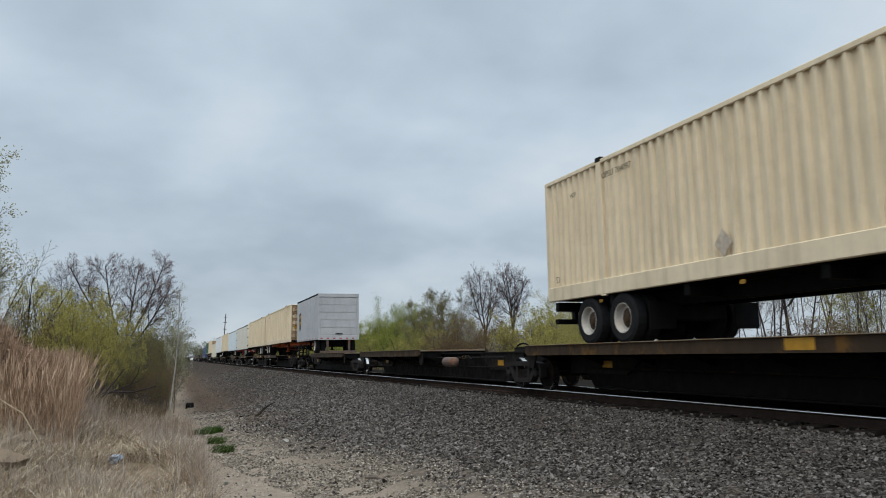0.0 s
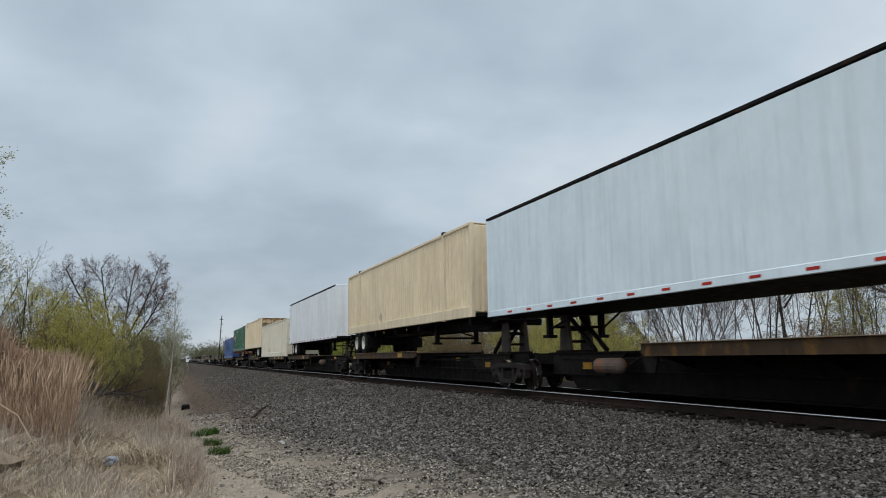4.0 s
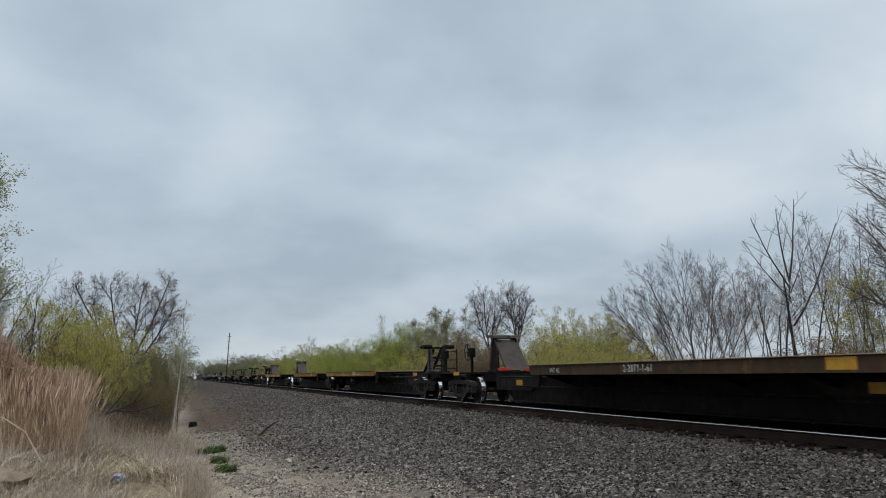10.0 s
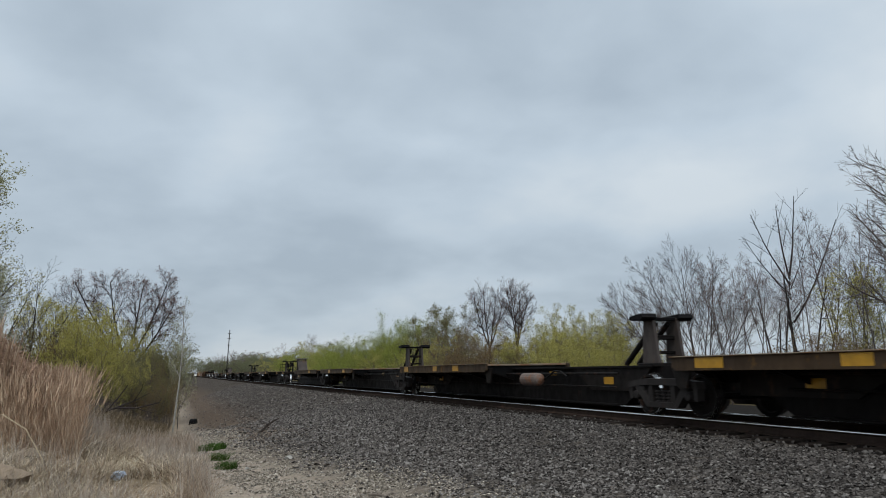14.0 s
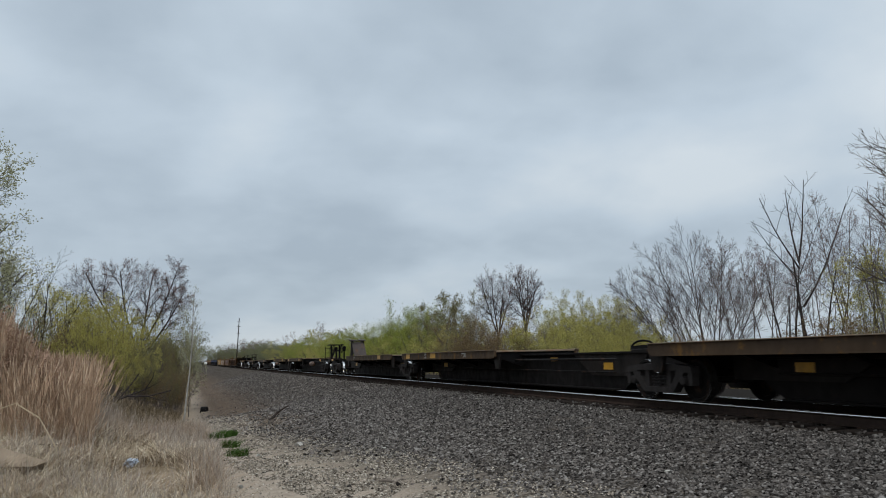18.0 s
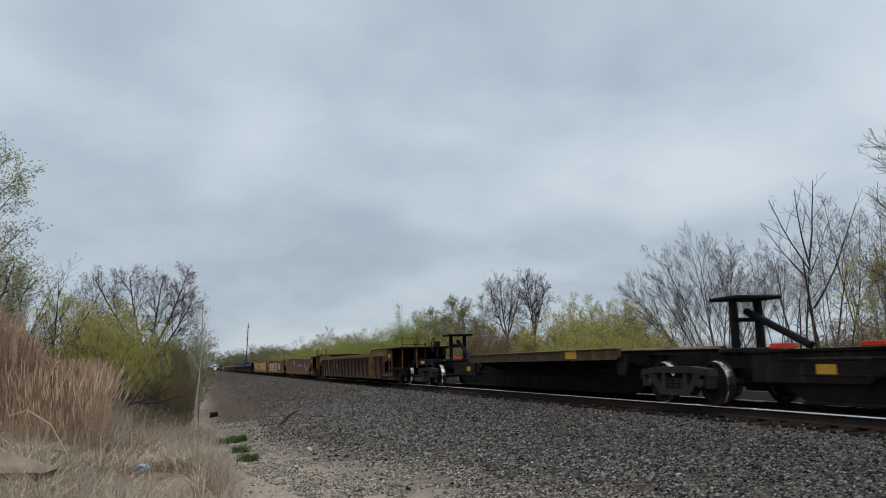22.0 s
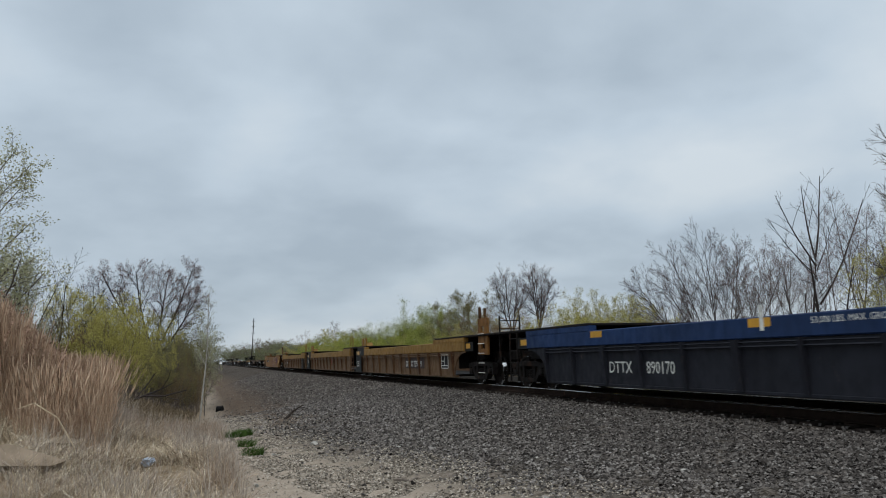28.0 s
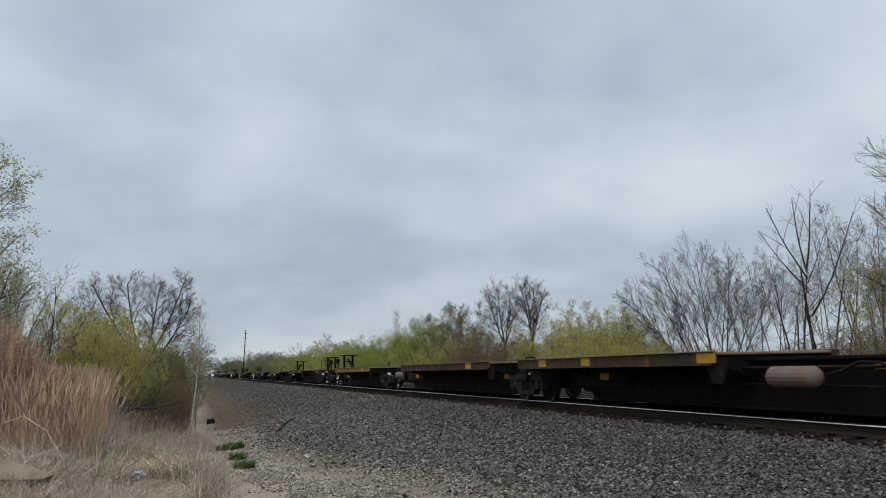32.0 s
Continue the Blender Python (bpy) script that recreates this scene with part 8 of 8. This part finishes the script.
def blades(name, label, n, rng, where, height, width, tones, lean=0.25, plume=None, category="grass", scale=None):
    """Dry stalks, each a narrow bent strip, as one mass."""
    x, y = where(n)
    z = ground_z(x, y)
    h = rng.uniform(*height, n)
    if scale:
        h = h * scale(x, y)
    a = rng.uniform(0, 6.28, n)
    bx, by = rng.normal(0, lean, n) * h, rng.normal(0, lean, n) * h
    wx, wy = np.cos(a) * width / 2, np.sin(a) * width / 2
    P = []
    for f, k in ((0, 1.0), (0.5, 0.8), (1.0, 0.25)):
        cx, cy, cz = x + bx * f * f, y + by * f * f, z + h * f * (1 - 0.1 * f) - 0.02
        P += [np.stack([cx - wx * k, cy - wy * k, cz], 1), np.stack([cx + wx * k, cy + wy * k, cz], 1)]
    faces = [(0, 1, 3, 2), (2, 3, 5, 4)]
    if plume is not None:
        cx, cy, cz = x + bx, y + by, z + h * 0.9
        for f, k in ((-0.02, 0.2), (0.09, 1.0), (0.22, 0.15)):
            P += [np.stack([cx + bx * f - wx * k * plume, cy + by * f - wy * k * plume, cz + h * f], 1), np.stack([cx + bx * f + wx * k * plume, cy + by * f + wy * k * plume, cz + h * f], 1)]
        faces += [(6, 7, 9, 8), (8, 9, 11, 10)]
    pts = np.stack(P, 1)
    k = pts.shape[1]
    f = (np.array(faces)[None] + (np.arange(n) * k)[:, None, None]).reshape(-1, 4)
    me = bpy.data.meshes.new(name)
    me.from_pydata(pts.reshape(-1, 3).tolist(), [], f.tolist())
    me.materials.append(vary_per_piece(name + "_straw", tones, 0.9, 8, relief=0))
    return tagged(new(name, me), label, category, kind="stuff")


def build_plants():
    rng = np.random.default_rng(17)
    TAN = [(0.25, 0.158, 0.102), (0.38, 0.252, 0.166), (0.49, 0.338, 0.23), (0.62, 0.47, 0.335)]
    STRAW = [(0.16, 0.115, 0.07), (0.38, 0.285, 0.18), (0.56, 0.45, 0.305), (0.70, 0.585, 0.43), (0.84, 0.75, 0.60)]
    TWIG = [(0.22, 0.16, 0.115), (0.36, 0.268, 0.196), (0.52, 0.40, 0.30)]

    def reeds(n):
        y = 13.6 + 7 * rng.random(n) ** 1.2
        return -0.138 * y - 6.5 * rng.random(n) ** 1.25, y

    def taller(x, y):
        return 0.44 + 0.56 * smooth(-0.135, -0.26, x / y)

    blades("dry_reeds", "tall stand of dry reddish-brown reeds", 44000, rng, reeds, (1.0, 2.08), 0.0055, TAN, 0.10, 3.2, "reeds", taller)
    blades("reed_leaves", "long dry bent leaves among the reeds", 26000, rng, reeds, (0.8, 1.9), 0.006, TAN, 0.26, None, "reeds", taller)
    x, y = reeds(5200)
    h = rng.uniform(1.45, 2.2, len(x)) * taller(x, y)
    z = ground_z(x, y) + h
    px, py = x + rng.normal(0, 0.12, len(x)) * h, y + rng.normal(0, 0.12, len(x)) * h
    fluff = np.repeat(np.stack([px, py, z], 1), 20, axis=0)
    fluff[:, 2] += rng.uniform(-0.15, 0.12, len(fluff))
    fluff[:, 0] += 0.25 * (fluff[:, 2] - np.repeat(z, 20))
    tagged(new("reed_plumes", leaf_cloud("reed_plumes", fluff, 0.015, vary_per_piece("reed_plume", [(0.27, 0.165, 0.115), (0.37, 0.238, 0.17), (0.47, 0.32, 0.235)], 0.9, 8, relief=0), rng, 0.012)), "soft reddish-brown seed plumes above the reeds", "reeds", kind="stuff")

    def fringe(n):
        y = 12.6 + 6.5 * rng.random(n)
        return -0.105 * y - 1.3 * rng.random(n), y

    blades("short_reeds", "shorter dry reeds at the edge of the stand", 6000, rng, fringe, (0.35, 1.15), 0.006, TAN, 0.2, 2.5, "reeds")

    def clumped(x, y, k):
        """Whether a stalk stands: dead growth lies in tufts, with bare gaps between."""
        f = np.sin(2.3 * x + 1.1 * y) + np.sin(3.1 * y - 1.7 * x + 1.0) + np.sin(5.3 * x + 0.6 * y) * 0.6
        return f > k

    def patch(n, k, left, right, near, far):
        x, y = right - (right - left) * rng.random(4 * n), near + (far - near) * rng.random(4 * n) ** 1.1
        keep = clumped(x, y, k) & (x < 0.62 - 0.02 * (y - 9))
        return x[keep][:n], y[keep][:n]

    def strewn(name, label, n, area, height, width, tones, lean):
        x, y = area
        blades(name, label, len(x), rng, lambda m: (x, y), height, width, tones, lean)

    strewn("straw_litter", "flattened dry straw and dead grass on the ground", 0, patch(20000, -0.2, -4.5, 0.1, 6.6, 14), (0.10, 0.40), 0.0085, STRAW, 1.0)
    strewn("brown_litter", "matted brown dead leaves and stalks on the ground", 0, patch(15000, -0.9, -4.5, 0.5, 6.6, 15), (0.08, 0.30), 0.010, [(0.15, 0.105, 0.067), (0.29, 0.207, 0.135), (0.43, 0.318, 0.215), (0.58, 0.45, 0.32)], 1.0)
    strewn("dead_brush", "low grey-brown dead brush beside the path", 0, patch(10000, 0.0, -2.2, 0.5, 8.6, 19), (0.10, 0.42), 0.006, TWIG, 0.45)
    strewn("grey_weeds", "thin grey upright weed stalks beside the path", 0, patch(3000, 0.3, -2.2, 0.5, 8.0, 18), (0.3, 0.75), 0.005, [(0.26, 0.215, 0.18), (0.38, 0.32, 0.265), (0.52, 0.45, 0.37)], 0.2)

    def back(n):
        return -0.2 - 3.2 * rng.random(n), 18 + 14 * rng.random(n)

    blades("dry_undergrowth", "dry undergrowth below the shrubs", 6000, rng, back, (0.12, 0.42), 0.012, [(0.07, 0.052, 0.033), (0.14, 0.105, 0.066), (0.22, 0.17, 0.11)], 0.5)
    for k, (x, y, r) in enumerate(((0.70, 17.0, 0.17), (0.92, 17.3, 0.12), (0.83, 15.0, 0.11), (0.86, 13.6, 0.12))):
        n = 420

        def spot(n, x=x, y=y, r=r):
            q, a = r * np.sqrt(rng.random(n)), rng.uniform(0, 6.28, n)
            return x + q * np.cos(a) * 1.5, y + q * np.sin(a)

        o = blades("grass_tuft", "small green tuft of grass on the gravel path", n, rng, spot, (0.07, 0.2), 0.012, [(0.035, 0.075, 0.014), (0.055, 0.105, 0.022), (0.09, 0.14, 0.04)], 0.5)
        o["kind"], o["group"] = "", "grass tufts"
        del o["kind"]


def rock_slabs():
    ring = [(-0.55, 0.10), (-0.42, 0.24), (-0.1, 0.30), (0.30, 0.16), (0.55, 0.06), (0.4, 0.0), (-0.45, 0.02)]
    tan = plain("brown_slab_stone", (0.33, 0.255, 0.185), 0.95, vary=0.45, scale=4)
    me = Shape().prism(ring, -0.25, 0.25, "y").mesh("stone_slab", tan)
    for x, y, s, up, rx, rz in ((-2.2, 10.6, 1.0, 0.02, -30, 18), (-1.95, 12.5, 0.4, 0.14, -15, 40), (-1.35, 11.5, 0.32, 0.10, -10, -20), (-0.95, 10.5, 0.3, 0.09, -8, 70), (-0.42, 10.1, 0.3, 0.08, -12, 10), (-1.62, 10.3, 0.28, 0.09, -20, -50), (-2.3, 12.0, 0.35, 0.13, -12, 15)):
        o = tagged(new("flat_stone", me), "flat tan stone half buried in dry grass", "stone", "flat stones")
        o.matrix_world = pose(x, y, float(ground_z(x, y)) + up, rx, 4, rz) @ Matrix.Diagonal((s, s, s, 1))


def small_things():
    rng = random.Random(9)
    # a crumpled scrap of pale blue plastic
    bm = bmesh.new()
    bmesh.ops.create_icosphere(bm, subdivisions=2, radius=0.1)
    for v in bm.verts:
        v.co *= 1 + rng.uniform(-0.35, 0.35)
        v.co.z *= 0.7
    me = bpy.data.meshes.new("plastic_scrap")
    bm.to_mesh(me)
    bm.free()
    me.materials.append(plain("pale_blue_plastic", (0.42, 0.50, 0.62), 0.35, vary=0.35))
    tagged(new("plastic_scrap", me), "crumpled pale blue plastic scrap in dead grass", "litter").matrix_world = pose(-0.72, 11.73, float(ground_z(-0.72, 11.73)) + 0.07)
    grey = plain("weathered_wood", (0.20, 0.165, 0.135), 0.95, vary=0.5, scale=12)
    dark = plain("dark_rotten_wood", (0.045, 0.036, 0.03), 0.95, vary=0.5, scale=12)
    for name, x, y, L, r, turn, tilt, mat, say in (
            ("stick", 2.3, 21.6, 1.6, 0.05, 48, -22, dark, "dark broken stick on the ballast"), ("stick", 2.55, 9.5, 0.42, 0.025, 10, 6, grey, "short grey splinter of wood on the gravel"), ("stick", 2.4, 13.1, 0.35, 0.02, 130, 4, dark, "small dark stick on the gravel"),
            ("log", -0.45, 9.9, 0.9, 0.06, 5, 2, grey, "weathered grey branch in the dry grass"), ("stick", 3.6, 7.6, 0.4, 0.012, 30, 3, grey, "thin grey stick on the ballast"), ("stick", 1.6, 14.4, 0.3, 0.012, 75, 3, grey, "thin pale stick on the gravel")):
        s = Shape()
        p = Vector((-L / 2, 0, 0))
        for i in range(4):
            q = Vector((-L / 2 + L * (i + 1) / 4, rng.uniform(-0.03, 0.03), rng.uniform(-0.02, 0.03)))
            s.rod(p, q, r * (1 - 0.15 * i), r * (1 - 0.15 * (i + 1)), 6)
            p = q
        tagged(new(name, s.mesh(name, mat)), say, "stick").matrix_world = pose(x, y, float(ground_z(x, y)) + r * 0.9, 0, tilt, turn)
    for i, (x, y, s) in enumerate(((2.05, 14.5, 0.085), (1.2, 13.4, 0.05), (0.7, 10.2, 0.05), (4.4, 9.6, 0.035), (5.2, 7.4, 0.03), (3.2, 12.6, 0.04))):
        o = new("pale_stone", stones_mesh("pale_stone", stone_block(np.random.default_rng(70 + i), 1), plain("pale_limestone", (0.36, 0.34, 0.30), 0.9)))
        tagged(o, "pale limestone lump on the gravel", "stone", "pale stones")
        o.matrix_world = pose(x, y, float(ground_z(x, y)) + s * 0.35, 0, 0, 40 * i) @ Matrix.Diagonal((s * 1.5, s, s * 0.7, 1))
    # bent reed stalk that stands alone
    s, pts = Shape(), [(-1.55, 11.3, 0), (-1.62, 11.3, 0.35), (-1.85, 11.35, 0.75), (-2.15, 11.4, 0.95), (-2.35, 11.4, 0.88)]
    g = float(ground_z(-1.55, 11.3))
    for a, b in zip(pts, pts[1:]):
        s.rod((a[0], a[1], a[2] + g - 0.03), (b[0], b[1], b[2] + g - 0.03), 0.008, n=4)
    tagged(new("reed_stalk", s.mesh("reed_stalk", plain("straw_stalk", (0.50, 0.40, 0.27), 0.8))), "single bent pale reed stalk", "reed")
    # dark bare limb that reaches out of the shrubs
    s = Shape()
    for pts, r in ((((-2.75, 25, -0.75), (-2.3, 25, -0.28), (-1.7, 25, -0.06), (-1.2, 25.1, 0.13), (-0.75, 25.2, 0.36)), 0.05), (((-1.7, 25, -0.06), (-1.1, 24.9, -0.08), (-0.45, 24.8, 0.08)), 0.028), (((-1.95, 25, -0.15), (-1.6, 25.1, 0.3), (-1.4, 25.2, 0.62)), 0.025), (((-1.2, 25.1, 0.13), (-1.0, 25.0, 0.45), (-0.95, 25, 0.7)), 0.016), (((-1.1, 24.9, -0.08), (-0.8, 24.9, -0.2), (-0.6, 24.9, -0.22)), 0.014)):
        for k, (a, b) in enumerate(zip(pts, pts[1:])):
            s.rod(a, b, r * (1 - 0.22 * k), r * (0.78 - 0.22 * k), 6)
    tagged(new("dead_limb", s.mesh("dead_limb", DARK_BARK)), "dark bare forked limb leaning out of the shrubs", "branch")
    # culvert mouth in the embankment foot
    x, y = 0.95, 45.0
    z = float(ground_z(x, y))
    c = thing("culvert_pipe", "dark corrugated culvert pipe in the embankment foot", "pipe", at=pose(x, y, z + 0.08, 0, 0, -20) @ Matrix.Diagonal((0.55, 0.55, 0.5, 1)))
    ring = Shape()
    for k in range(6):
        ring.lathe([(k * 0.1, 0.42), (k * 0.1 + 0.05, 0.45), (k * 0.1 + 0.1, 0.42)], (-0.2, 0, 0), 18)
    part("pipe_wall", ring, BLACK, c)
    # black disc stands in for the shade inside the pipe
    part("pipe_mouth", Shape().lathe([(0.0, 0.40), (0.02, 0.40)], (-0.19, 0, 0), 18), INK, c)
    # far utility pole, leaning a little
    p = thing("utility_pole", "tall leaning wooden utility pole beside the railway", "pole", at=pose(13.8, 230, float(ground_z(13.8, 230)) - 0.1, 0, 2.6, 0))
    part("mast", Shape().rod((0, 0, 0), (0, 0, 14.2), 0.16, 0.11, 8), DARK_BARK, p)
    for k in (13.0, 11.6, 9.6):
        part("cross_arm", Shape().box(-0.5, 0.5, -0.06, 0.06, k, k + 0.14, 0.01), DARK_BARK, p)
    # white plate on a post, added for a small bright spot beside the rails
    m = thing("bright_spot_post", "small white plate on a post beside the rails, added for a bright spot", "post", at=pose(7.4, 330, -0.3))
    part("post", Shape().box(-0.12, 0.12, -0.05, 0.05, 0, 0.9, 0.02), FRAME, m)
    part("plate", Shape().box(-0.55, 0.55, -0.1, -0.06, 0.5, 1.5, 0.03), plain("white_enamel", (0.85, 0.85, 0.83), 0.4), m)


build_track()
build_ballast()
build_loads()
build_spine_cars()
build_well_cars()
build_trees()
build_plants()
rock_slabs()
small_things()


def motions():
    for ob, u in MOVING:
        walk(ob, [(t, pose(TRACK, u - SPEED * t, 0)) for t in (0, 8, 16, 24, 32)])


motions()
